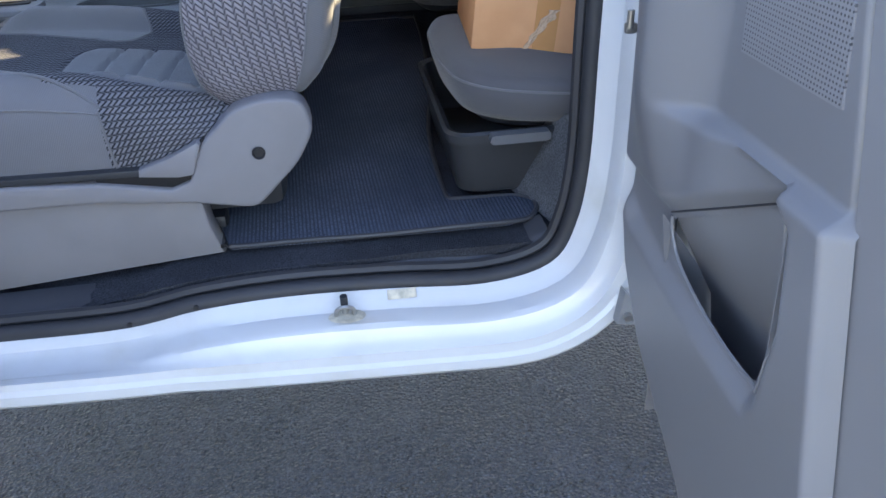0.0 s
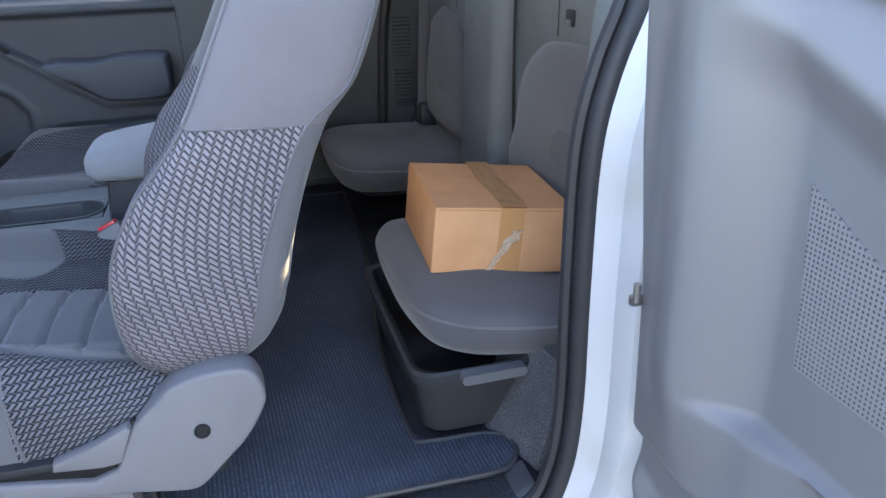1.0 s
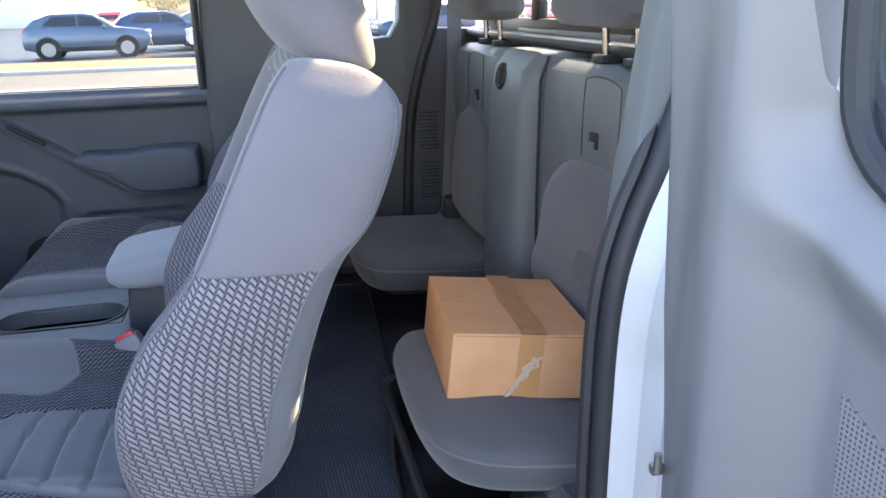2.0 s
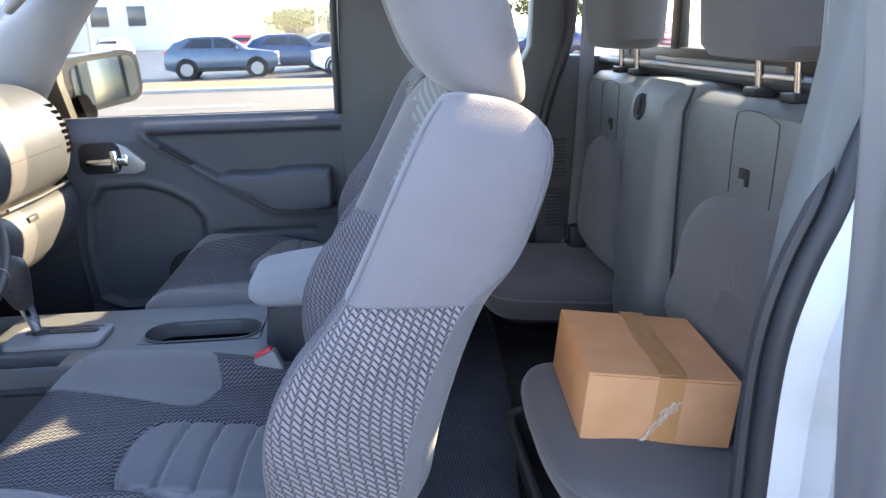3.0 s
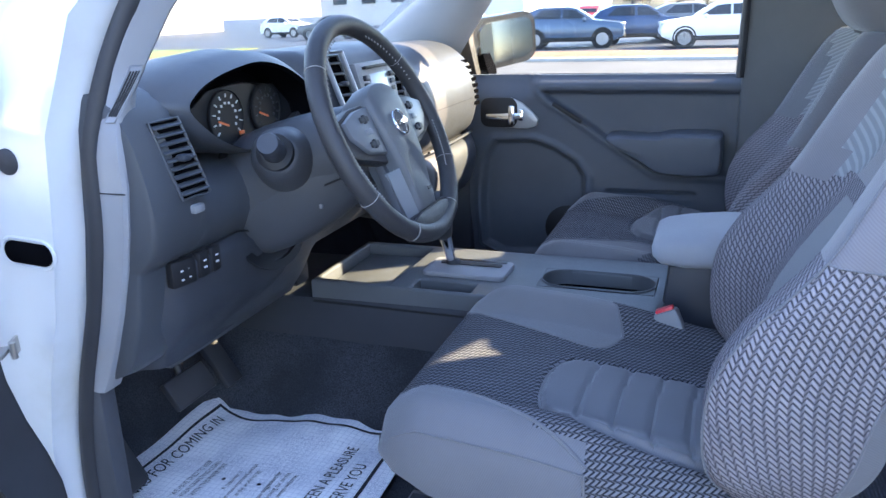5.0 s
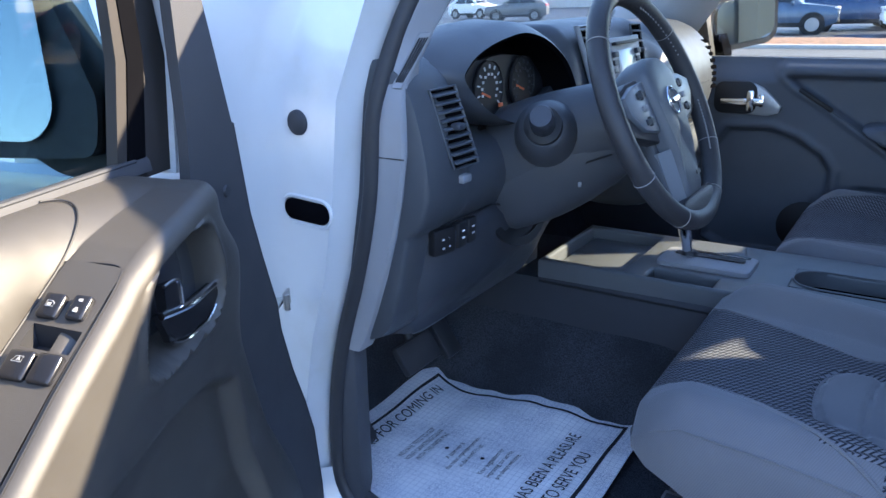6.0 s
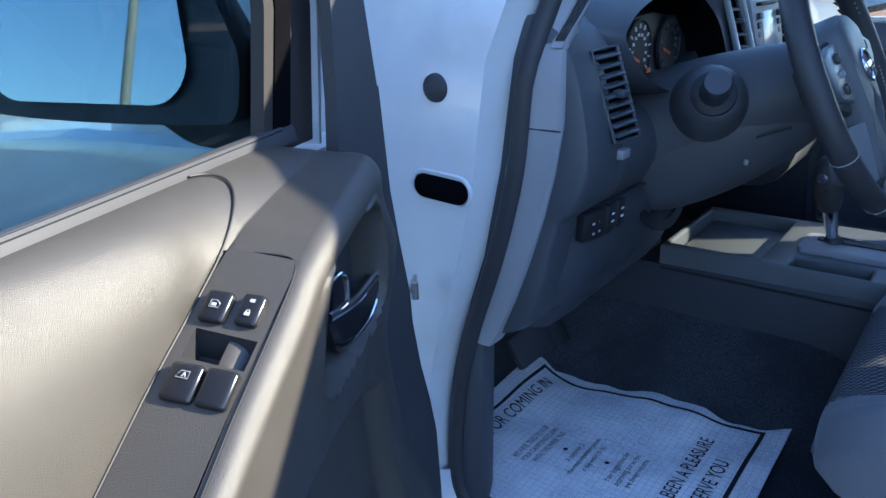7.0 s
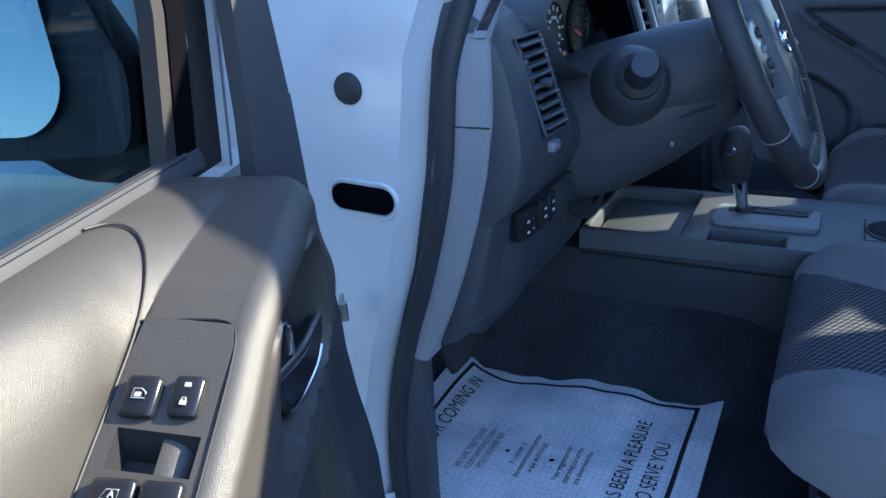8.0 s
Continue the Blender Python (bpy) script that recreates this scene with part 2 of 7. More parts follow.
m_ = Mat("asphalt", (0.05, 0.05, 0.052), 0.85, spec=0.35)
stone = m_.cells(130.0)
agg = m_.noise(120.0, 4.0)
tar = m_.noise(3.0, 5.0).smooth(0.3, 0.7)
chip = stone.smooth(0.25, 0.65, 1.0, 0.0) * agg.smooth(0.46, 0.62)
m_.paint(m_.mix(chip, m_.mix(tar, (0.030, 0.040, 0.062), (0.043, 0.055, 0.084)), (0.100, 0.124, 0.165)))
m_.gloss(agg.smooth(0.3, 0.7, 0.36, 0.72))
m_.relief(stone, 1.0, 0.016).relief(agg, 1.0, 0.012)
M_ASPHALT = m_.m
M_ROAD = plain("road_asphalt", (0.080, 0.080, 0.082), 0.9, var=0.12, scale=0.6)
M_CONCRETE = plain("pale_concrete", (0.34, 0.335, 0.32), 0.9, var=0.1)
M_MULCH = plain("bark_mulch", (0.20, 0.105, 0.055), 1.0, var=0.5, scale=9.0)
M_GRASS = plain("lawn", (0.16, 0.20, 0.05), 1.0, var=0.3, scale=1.2)
M_LINE = plain("road_line", (0.75, 0.75, 0.72), 0.8)
M_BUILDING = plain("pale_render", (0.62, 0.61, 0.59), 0.9, var=0.06, scale=0.3)
M_BUILDTAN = plain("tan_cladding", (0.50, 0.40, 0.28), 0.9, var=0.08, scale=0.3)
M_BUILDDARK = plain("dark_shopfront", (0.05, 0.06, 0.07), 0.2)
M_LEAF = plain("tree_leaf", (0.075, 0.10, 0.030), 0.8, var=0.4, scale=0.9)
M_BARK = plain("tree_bark", (0.10, 0.08, 0.06), 0.95)
M_POLE = plain("lamp_pole_paint", (0.40, 0.38, 0.34), 0.6)
M_CARBLUE = plain("blue_car_paint", (0.085, 0.125, 0.185), 0.25, 0.3, 0.05)
M_CARNAVY = plain("navy_car_paint", (0.045, 0.075, 0.14), 0.25, 0.3, 0.05)
M_CARWHITE = plain("white_car_paint", (0.75, 0.75, 0.75), 0.3, 0.0, 0.03)
M_CARGREY = plain("grey_car_paint", (0.16, 0.165, 0.17), 0.3, 0.3, 0.05)
M_CARRED = plain("red_car_paint", (0.35, 0.03, 0.03), 0.3, 0.0, 0.05)
M_TYRE = plain("tyre", (0.02, 0.02, 0.02), 0.9)
M_RIM = plain("alloy", (0.30, 0.30, 0.31), 0.45, 0.4)
M_CARGLASS = plain("dark_car_glass", (0.015, 0.018, 0.022), 0.08)


# ---- mesh helpers ----
def finish(bm, materials, angle=38.0):
    bmesh.ops.remove_doubles(bm, verts=bm.verts, dist=1e-5)
    bmesh.ops.recalc_face_normals(bm, faces=bm.faces)
    me = bpy.data.meshes.new("mesh")
    bm.to_mesh(me)
    bm.free()
    for m in materials if isinstance(materials, (list, tuple)) else [materials]:
        me.materials.append(m)
    me.shade_smooth()
    me.set_sharp_from_angle(angle=radians(angle))
    return me


def thing(name, label, category, group="", kind="", at=(0, 0, 0)):
    ob = new(name)
    ob.empty_display_size = 0.05
    ob.location = at
    return tagged(ob, label, category, group, kind)


def part(name, bm, material, parent=None, label="", angle=38.0):
    ob = new(name, finish(bm, material, angle))
    if parent is not None:
        ob.parent = parent
        up, m = parent, Matrix()
        while up is not None:
            m = up.matrix_basis @ m
            up = up.parent
        ob.matrix_basis = m.inverted()
    return tagged(ob, label) if label else ob


def whole(name, bm, material, label, category, group="", kind="", angle=38.0):
    return tagged(part(name, bm, material, None, "", angle), label, category, group, kind)


def join(*bms):
    out = bmesh.new()
    for b in bms:
        me = bpy.data.meshes.new("tmp")
        b.to_mesh(me)
        b.free()
        out.from_mesh(me)
        bpy.data.meshes.remove(me)
    return out


def moved(bm, m):
    bmesh.ops.transform(bm, matrix=m, verts=bm.verts)
    return bm


def rbox(c, size, bevel=0.005, rot=(0, 0, 0), seg=2):
    bm = bmesh.new()
    bmesh.ops.create_cube(bm, size=1.0)
    bmesh.ops.scale(bm, vec=size, verts=bm.verts)
    if bevel > 0:
        bmesh.ops.bevel(bm, geom=list(bm.edges), offset=min(bevel, 0.49 * min(size)), segments=seg, affect="EDGES", profile=0.5)
    return moved(bm, pose(*c, *rot))


def prism(poly, axis, a, b, bevel=0.004, seg=2):
    """A plate cut to an outline. axis y: the outline is (x, z); x: (y, z); z: (x, y)."""
    bm = bmesh.new()
    put = {"y": lambda p, d: (p[0], d, p[1]), "x": lambda p, d: (d, p[0], p[1]), "z": lambda p, d: (p[0], p[1], d)}[axis]
    v1, v2 = [bm.verts.new(put(p, a)) for p in poly], [bm.verts.new(put(p, b)) for p in poly]
    n = len(poly)
    ends = [bm.faces.new(v1), bm.faces.new(v2[::-1])]
    for i in range(n):
        bm.faces.new((v1[i], v2[i], v2[(i + 1) % n], v1[(i + 1) % n]))
    bmesh.ops.recalc_face_normals(bm, faces=bm.faces)
    if bevel > 0:
        rim = [e for f in ends for e in f.edges]
        bmesh.ops.bevel(bm, geom=rim, offset=bevel, segments=seg, affect="EDGES", profile=0.5)
    return bm


def curve(pts, steps=6, closed=False):
    """A smooth line through points (Catmull-Rom)."""
    p = [Vector(q) for q in pts]
    n = len(p)
    out = []
    for i in range(n if closed else n - 1):
        if closed:
            a, b, c, d = p[(i - 1) % n], p[i], p[(i + 1) % n], p[(i + 2) % n]
        else:
            a, b, c, d = p[max(i - 1, 0)], p[i], p[i + 1], p[min(i + 2, n - 1)]
        for k in range(steps):
            t = k / steps
            out.append(0.5 * ((2 * b) + (c - a) * t + (2 * a - 5 * b + 4 * c - d) * t * t + (3 * b - a - 3 * c + d) * t ** 3))
    if not closed:
        out.append(p[-1])
    return out


def loft(rings, closed=True, caps=True, loop=False, pick=None):
    """A skin over rings of equally many points, with a UV in metres along and round it. pick(i, j, centre) gives a face's material slot."""
    bm = bmesh.new()
    uv = bm.loops.layers.uv.new("UVMap")
    rows = [[bm.verts.new(p) for p in r] for r in rings]
    n, k = len(rings[0]), len(rings)
    along = [0.0]
    for i in range(1, k):
        along.append(along[-1] + sum((Vector(rings[i][j]) - Vector(rings[i - 1][j])).length for j in range(n)) / n)
    mid = rings[k // 2]
    rnd = [0.0]
    for j in range(1, n + 1):
        rnd.append(rnd[-1] + (Vector(mid[j % n]) - Vector(mid[j - 1])).length)
    for i in range(k if loop else k - 1):
        for j in range(n if closed else n - 1):
            i2, j2 = (i + 1) % k, (j + 1) % n
            try:
                f = bm.faces.new((rows[i][j], rows[i2][j], rows[i2][j2], rows[i][j2]))
            except ValueError:
                continue
            for l, (a, b) in zip(f.loops, ((i, j), (i + 1, j), (i + 1, j + 1), (i, j + 1))):
                l[uv].uv = (rnd[b], along[min(a, k - 1)])
            if pick:
                f.material_index = pick(i, j, f.calc_center_median())
    if caps and closed and not loop:
        for row in (rows[0], rows[-1]):
            if len({tuple(round(c, 6) for c in v.co) for v in row}) > 2:
                bm.faces.new(row)
    return bm


def tube(pts, r, n=10, closed=False, caps=True, squash=1.0):
    pts = [Vector(p) for p in pts]
    rings, last = [], None
    k = len(pts)
    for i, p in enumerate(pts):
        if closed:
            d = (pts[(i + 1) % k] - pts[i - 1]).normalized()
        else:
            d = (pts[min(i + 1, k - 1)] - pts[max(i - 1, 0)]).normalized()
        if last is None:
            last = d.orthogonal().normalized() if abs(d.z) > 0.9 else d.cross(Vector((0, 0, 1))).normalized()
        s = (last - d * last.dot(d)).normalized()
        last = s
        u = d.cross(s)
        rr = r[i] if isinstance(r, (list, tuple)) else r
        rings.append([p + s * (rr * math.cos(6.2832 * j / n)) + u * (rr * squash * math.sin(6.2832 * j / n)) for j in range(n)])
    return loft(rings, True, caps and not closed, closed)


def rod(a, b, r, n=12, r2=None):
    return tube([a, b], [r, r if r2 is None else r2], n)


def lathe(profile, n=24, m=None):
    """Turns (radius, height) pairs round z."""
    rings = [[(r * math.cos(6.2832 * j / n), r * math.sin(6.2832 * j / n), h) for j in range(n)] for r, h in profile]
    bm = loft(rings)
    return moved(bm, m) if m is not None else bm


def slab(fn, nu, nv, thick, pick=None):
    """A bent sheet with thickness: fn(u, v) gives a point; thick is a vector to the other side."""
    off = Vector(thick)
    bm = bmesh.new()
    uv = bm.loops.layers.uv.new("UVMap")
    top = [[Vector(fn(i / nu, j / nv)) for j in range(nv + 1)] for i in range(nu + 1)]
    A = [[bm.verts.new(p) for p in r] for r in top]
    B = [[bm.verts.new(p + off) for p in r] for r in top]
    du = sum((top[i + 1][nv // 2] - top[i][nv // 2]).length for i in range(nu)) / nu
    dv = sum((top[nu // 2][j + 1] - top[nu // 2][j]).length for j in range(nv)) / nv
    for i in range(nu):
        for j in range(nv):
            f = bm.faces.new((A[i][j], A[i + 1][j], A[i + 1][j + 1], A[i][j + 1]))
            for l, (a, b) in zip(f.loops, ((i, j), (i + 1, j), (i + 1, j + 1), (i, j + 1))):
                l[uv].uv = (b * dv, a * du)
            if pick:
                f.material_index = pick(i, j, f.calc_center_median())
            bm.faces.new((B[i][j], B[i][j + 1], B[i + 1][j + 1], B[i + 1][j]))
    for i in range(nu):
        bm.faces.new((A[i][0], B[i][0], B[i + 1][0], A[i + 1][0]))
        bm.faces.new((A[i][nv], A[i + 1][nv], B[i + 1][nv], B[i][nv]))
    for j in range(nv):
        bm.faces.new((A[0][j], A[0][j + 1], B[0][j + 1], B[0][j]))
        bm.faces.new((A[nu][j], B[nu][j], B[nu][j + 1], A[nu][j + 1]))
    return bm


def at(table, x):
    """Linear look-up in [(x, value), ...]."""
    return float(np.interp(x, [a for a, _ in table], [b for _, b in table]))


def ease(a, b, x):
    t = min(max((x - a) / (b - a), 0.0), 1.0)
    return t * t * (3 - 2 * t)


def bump(c, w, x):
    """1 at c, falling smoothly to 0 at c - w and c + w."""
    return 1 - ease(0, w, abs(x - c))


def inside(y, z, poly):
    """Signed depth inside an outline (metres)."""
    best, odd = 1e9, False
    for (a, b), (c, d) in zip(poly, poly[1:] + poly[:1]):
        t = min(max(((y - a) * (c - a) + (z - b) * (d - b)) / ((c - a) ** 2 + (d - b) ** 2), 0), 1)
        best = min(best, math.hypot(y - a - t * (c - a), z - b - t * (d - b)))
        if (b > z) != (d > z) and y < (c - a) * (z - b) / (d - b) + a:
            odd = not odd
    return best if odd else -best


def rounded(x0, y0, x1, y1, r, n=4):
    """A rectangle with round corners as an outline."""
    out = []
    for cx, cy, a in ((x1 - r, y1 - r, 0), (x0 + r, y1 - r, 90), (x0 + r, y0 + r, 180), (x1 - r, y0 + r, 270)):
        for k in range(n + 1):
            t = radians(a + 90 * k / n)
            out.append((cx + r * math.cos(t), cy + r * math.sin(t)))
    return out


def words(text, size, m, material, parent, name="lettering", extrude=0.0004, align="CENTER"):
    c = bpy.data.curves.new("text", "FONT")
    c.body, c.size, c.align_x, c.extrude = text, size, align, extrude
    tmp = bpy.data.objects.new("tmp", c)
    scene.collection.objects.link(tmp)
    me = bpy.data.meshes.new_from_object(tmp.evaluated_get(bpy.context.evaluated_depsgraph_get()))
    bpy.data.objects.remove(tmp)
    bm = bmesh.new()
    bm.from_mesh(me)
    bpy.data.meshes.remove(me)
    return part(name, moved(bm, m), material, parent)


# ---- the lot outside ----
def sheet(x0, y0, x1, y1, z, thick=0.02):
    return rbox(((x0 + x1) / 2, (y0 + y1) / 2, z - thick / 2), (x1 - x0, y1 - y0, thick), 0)


GROUND = [(-600, 0.0), (8, 0.0), (18.2, 0.0), (24.6, -0.26), (600, -0.26)]
whole("ground", slab(lambda u, v: (-600 + 1200 * u, GROUND[round(v * 4)][0], GROUND[round(v * 4)][1]), 1, 4, (0, 0, -0.2)), M_ASPHALT, "dark coarse asphalt of the car lot", "ground", kind="structure")
whole("road", sheet(-600, 9.5, 600, 17.9, 0.008), M_ROAD, "sunlit pale grey road beside the lot", "road", kind="structure")
for k in range(9):
    whole("road_line", sheet(-26.4 + k * 7.0, 13.9, -23.7 + k * 7.0, 14.05, 0.013), M_LINE, "white painted dash on the road", "road line", "dashes of the road", "structure")
whole("kerb", rbox((0, 18.0, 0.04), (300, 0.3, 0.12), 0.03), M_CONCRETE, "pale concrete kerb along the planted strip", "kerb", kind="structure")
whole("mulch_bed", slab(lambda u, v: (-80 + 160 * u, 18.15 + 6.2 * v, 0.06 - 0.24 * v + 0.12 * math.sin(3.14 * v) + 0.05 * noise.noise((u * 90, v * 6, 0))), 320, 12, (0, 0, -0.15)), M_MULCH, "reddish brown bark mulch strip", "mulch", kind="structure")
whole("lawn", sheet(-90, 24.5, -24, 34, -0.22, 0.05), M_GRASS, "dry green roadside grass", "grass", kind="structure")
whole("lawn", sheet(-75, -14.0, -44, 6, 0.03, 0.05), M_GRASS, "dry green roadside grass", "grass", kind="structure")


# pale sheet added so the ground's blown-out sunlight is in its colour
whole("lot_apron", sheet(-43, -30, -8, 11, 0.006), M_CONCRETE, "pale concrete in front of the truck, standing in for sun glare", "pavement", kind="structure")


def parked_car(paint, label, m, van=0.0, group="parked cars"):
    """A small parked crossover, nose to -x, wheels on z = 0, 4.3 m long."""
    car = thing("parked_car", label, "car", group)
    low = [(-2.12, 0.42), (-2.16, 0.62), (-2.10, 0.86), (-1.92, 0.95), (-1.05, 1.06), (0.0, 1.10), (1.2, 1.13), (1.98, 1.10), (2.10, 0.95), (2.14, 0.60), (2.10, 0.36), (1.70, 0.26), (-1.75, 0.26)]
    st = []
    for y, k in ((-0.90, 0.94), (-0.86, 0.985), (-0.70, 1.0), (0.70, 1.0), (0.86, 0.985), (0.90, 0.94)):
        st.append([(x * k, y, 0.70 + (z - 0.70) * (k if k > 0.95 else 0.82)) for x, z in low])
    part("body", loft(st), paint, car)
    cab = [(-1.02, 1.03), (-0.30, 1.50), (0.05, 1.575), (1.15, 1.56 + van), (1.70, 1.36 + van), (1.98, 1.10)]
    side = [(-0.80, 0.0), (-0.66, 1.0), (0.66, 1.0), (0.80, 0.0)]
    roof = []
    for y, k in ((-0.83, 0.0), (-0.74, 0.55), (-0.64, 0.96), (-0.5, 1.0), (0.5, 1.0), (0.64, 0.96), (0.74, 0.55), (0.83, 0.0)):
        roof.append([(x * (1 if k > 0 else 1.02), y, 1.02 + (z - 1.02) * max(k, 0.02)) for x, z in cab] + [(1.98, y, 1.0), (-1.02, y, 1.0)])
    part("greenhouse", loft(roof), paint, car)
    for s in (-1, 1):
        y = s * 0.80
        for name, poly in (("front_window", [(-0.75, 1.13), (-0.25, 1.44), (0.22, 1.48), (0.22, 1.13)]), ("rear_window", [(0.30, 1.13), (0.30, 1.48), (1.05, 1.46 + van), (1.42, 1.16)])):
            g = bmesh.new()
            vs = [g.verts.new((x, s * (0.842 - (z - 1.02) * 0.26), z)) for x, z in poly]
            f = g.faces.new(vs)
            ex = bmesh.ops.extrude_face_region(g, geom=[f])
            bmesh.ops.translate(g, vec=(0, s * 0.012, 0), verts=[v for v in ex["geom"] if isinstance(v, bmesh.types.BMVert)])
            part(name, g, M_CARGLASS, car)
        part("sill_cladding", rbox((0, s * 0.895, 0.34), (2.2, 0.05, 0.16), 0.02), M_TYRE, car)
        for x in (-1.32, 1.30):
            w = part("wheel", lathe([(0.05, -0.1), (0.24, -0.1), (0.33, -0.09), (0.345, -0.05), (0.345, 0.05), (0.33, 0.09), (0.24, 0.1), (0.22, 0.05), (0.05, 0.04)], 24, pose(x, s * 0.82, 0.345, 90, 0, 0)), M_TYRE, car)
            part("arch", lathe([(0.36, -0.03), (0.42, -0.02), (0.42, 0.02), (0.36, 0.03), (0.36, -0.03)], 24, pose(x, s * 0.885, 0.36, 90, 0, 0)), M_TYRE, car)
            spokes = [rbox((x + 0.12 * math.cos(a), s * 0.935, 0.345 + 0.12 * math.sin(a)), (0.20, 0.03, 0.055), 0.01, (0, -math.degrees(a), 0)) for a in [k * 1.2566 + 0.3 for k in range(5)]]
            part("rim", join(*spokes, lathe([(0.20, -0.03), (0.235, -0.03), (0.235, 0.02), (0.20, 0.02), (0.20, -0.03)], 24, pose(x, s * 0.93, 0.345, 90, 0, 0))), M_RIM, w)
        part("headlight", rbox((-2.02, s * 0.66, 0.86), (0.22, 0.34, 0.12), 0.04, (0, 0, s * 18)), M_SILVER, car)
        part("tail_light", rbox((2.03, s * 0.70, 0.98), (0.14, 0.30, 0.16), 0.04), M_RED, car)
        part("door_mirror", rbox((-0.62, s * 0.99, 1.10), (0.12, 0.2, 0.14), 0.04), paint, car)
    part("windscreen", prism([(-0.62, 1.07), (0.62, 1.07), (0.54, 1.46), (-0.54, 1.46)], "x", -0.01, 0.01, 0), M_CARGLASS, car).matrix_basis = pose(-0.66, 0, 0.0, 0, 0, 0) @ pose(0, 0, 1.265, 0, 57, 0) @ pose(0, 0, -1.265)
    part("grille", rbox((-2.12, 0, 0.66), (0.06, 0.9, 0.24), 0.02), M_SILVER, car)
    part("bumper", rbox((-2.13, 0, 0.42), (0.08, 1.4, 0.14), 0.03), M_TYRE, car)
    car.matrix_basis = m
    return car


FAR = -0.26  # the far lot lies a little lower than this one
parked_car(M_CARBLUE, "metallic blue small crossover parked on the lot", pose(-6.42, 29.6, FAR, 0, 0, 186))
parked_car(M_CARNAVY, "dark navy crossover parked beside a blue one", pose(-4.0, 32.4, FAR, 0, 0, 194))
parked_car(M_CARGREY, "grey crossover parked behind a white one", pose(-1.9, 35.2, FAR, 0, 0, 194))
parked_car(M_CARWHITE, "white crossover parked nose away from the others", pose(-0.75, 28.9, FAR, 0, 0, 8), 0.04)
for k, (x, y, p, t) in enumerate(((6.5, 31, M_CARNAVY, 10), (13, 36, M_CARRED, 100), (-26, 46, M_CARGREY, 20), (-33, 52, M_CARWHITE, 170), (-19, 55, M_CARWHITE, 90), (6, 52, M_CARBLUE, 80), (-9, 50, M_CARRED, 85), (-3, 58, M_CARWHITE, 90), (-46, 26, M_CARWHITE, 190), (-58, 3, M_CARWHITE, 95), (12, 8, M_CARWHITE, 60), (17, 3, M_CARRED, 75))):
    parked_car(p, ("navy", "red", "grey", "white", "white", "blue", "red", "white", "white", "white", "white", "red")[k] + " car parked farther off on the lot", pose(x, y, FAR if y > 22 else 0.0, 0, 0, t), 0.0, "far parked cars")


def lamp_pole(x, y, h, label="tall pale lamp pole on the lot"):
    lp = thing("lamp_pole", label, "lamp pole", "lot lamps", at=(x, y, FAR if y > 22 else 0.0))
    part("pole", rod((x, y, -0.26), (x, y, h), 0.10, 10, 0.07), M_POLE, lp)
    part("base", lathe([(0.3, -0.3), (0.3, 0.45), (0.27, 0.5)], 16, pose(x, y, 0)), M_CONCRETE, lp)
    part("lamp_head", rbox((x, y - 0.4, h), (0.35, 0.9, 0.14), 0.04), M_POLE, lp)


for x, y, h in ((-12.6, 33, 9), (2.5, 40, 9), (7.0, 47, 9), (-29.5, 27, 9), (-40, 30, 10), (-5.0, 60, 10), (-1.5, 66, 10), (1.6, 70, 10), (-54, 20, 9), (-7.35, -13.75, 10)):
    lamp_pole(x, y, h)


def building(name, label, x0, y0, x1, y1, h, mat, wins, group="far buildings"):
    b = thing(name, label, "building", group)
    part("wall", rbox(((x0 + x1) / 2, (y0 + y1) / 2, h / 2 - 0.2), (x1 - x0, y1 - y0, h + 0.4), 0.05), mat, b)
    part("roof", rbox(((x0 + x1) / 2, (y0 + y1) / 2, h + 0.15), (x1 - x0 + 0.6, y1 - y0 + 0.6, 0.35), 0.05), M_BUILDING, b)
    for face, a, z, w, t in wins:
        if face == "s":
            part("window", rbox((x0 + a, y0 - 0.05, z), (w, 0.14, t), 0.02), M_BUILDDARK, b)
        else:
            part("window", rbox((x1 + 0.05, y0 + a, z), (0.14, w, t), 0.02), M_BUILDDARK, b)
    return b


building("showroom", "long pale showroom with dark shopfront glass", -120, 70, -62, 84, 7.5, M_BUILDING, [("s", 6 + 8 * k, 2.2, 6, 3.0) for k in range(7)])
building("office_building", "low white office building with dark windows", -52, 92, -24, 104, 7.0, M_BUILDING, [("s", 3 + 4.2 * k, 3.6, 2.0, 2.2) for k in range(6)])
building("warehouse", "low tan warehouse beyond the lot", -16, 110, 8, 122, 5.0, M_BUILDTAN, [("s", 4 + 6 * k, 2.2, 2.6, 2.0) for k in range(3)])
building("service_building", "tan dealership building with a white column", 14, 8, 30, 20, 5.5, M_BUILDTAN, [("s", 2.5 + 4.5 * k, 1.9, 3, 2.6) for k in range(3)])
building("grey_building", "wide grey commercial building across the road", -150, 20, -100, 60, 8.0, M_BUILDING, [("e", 4 + 8 * k, 2.4, 5, 3.2) for k in range(5)])


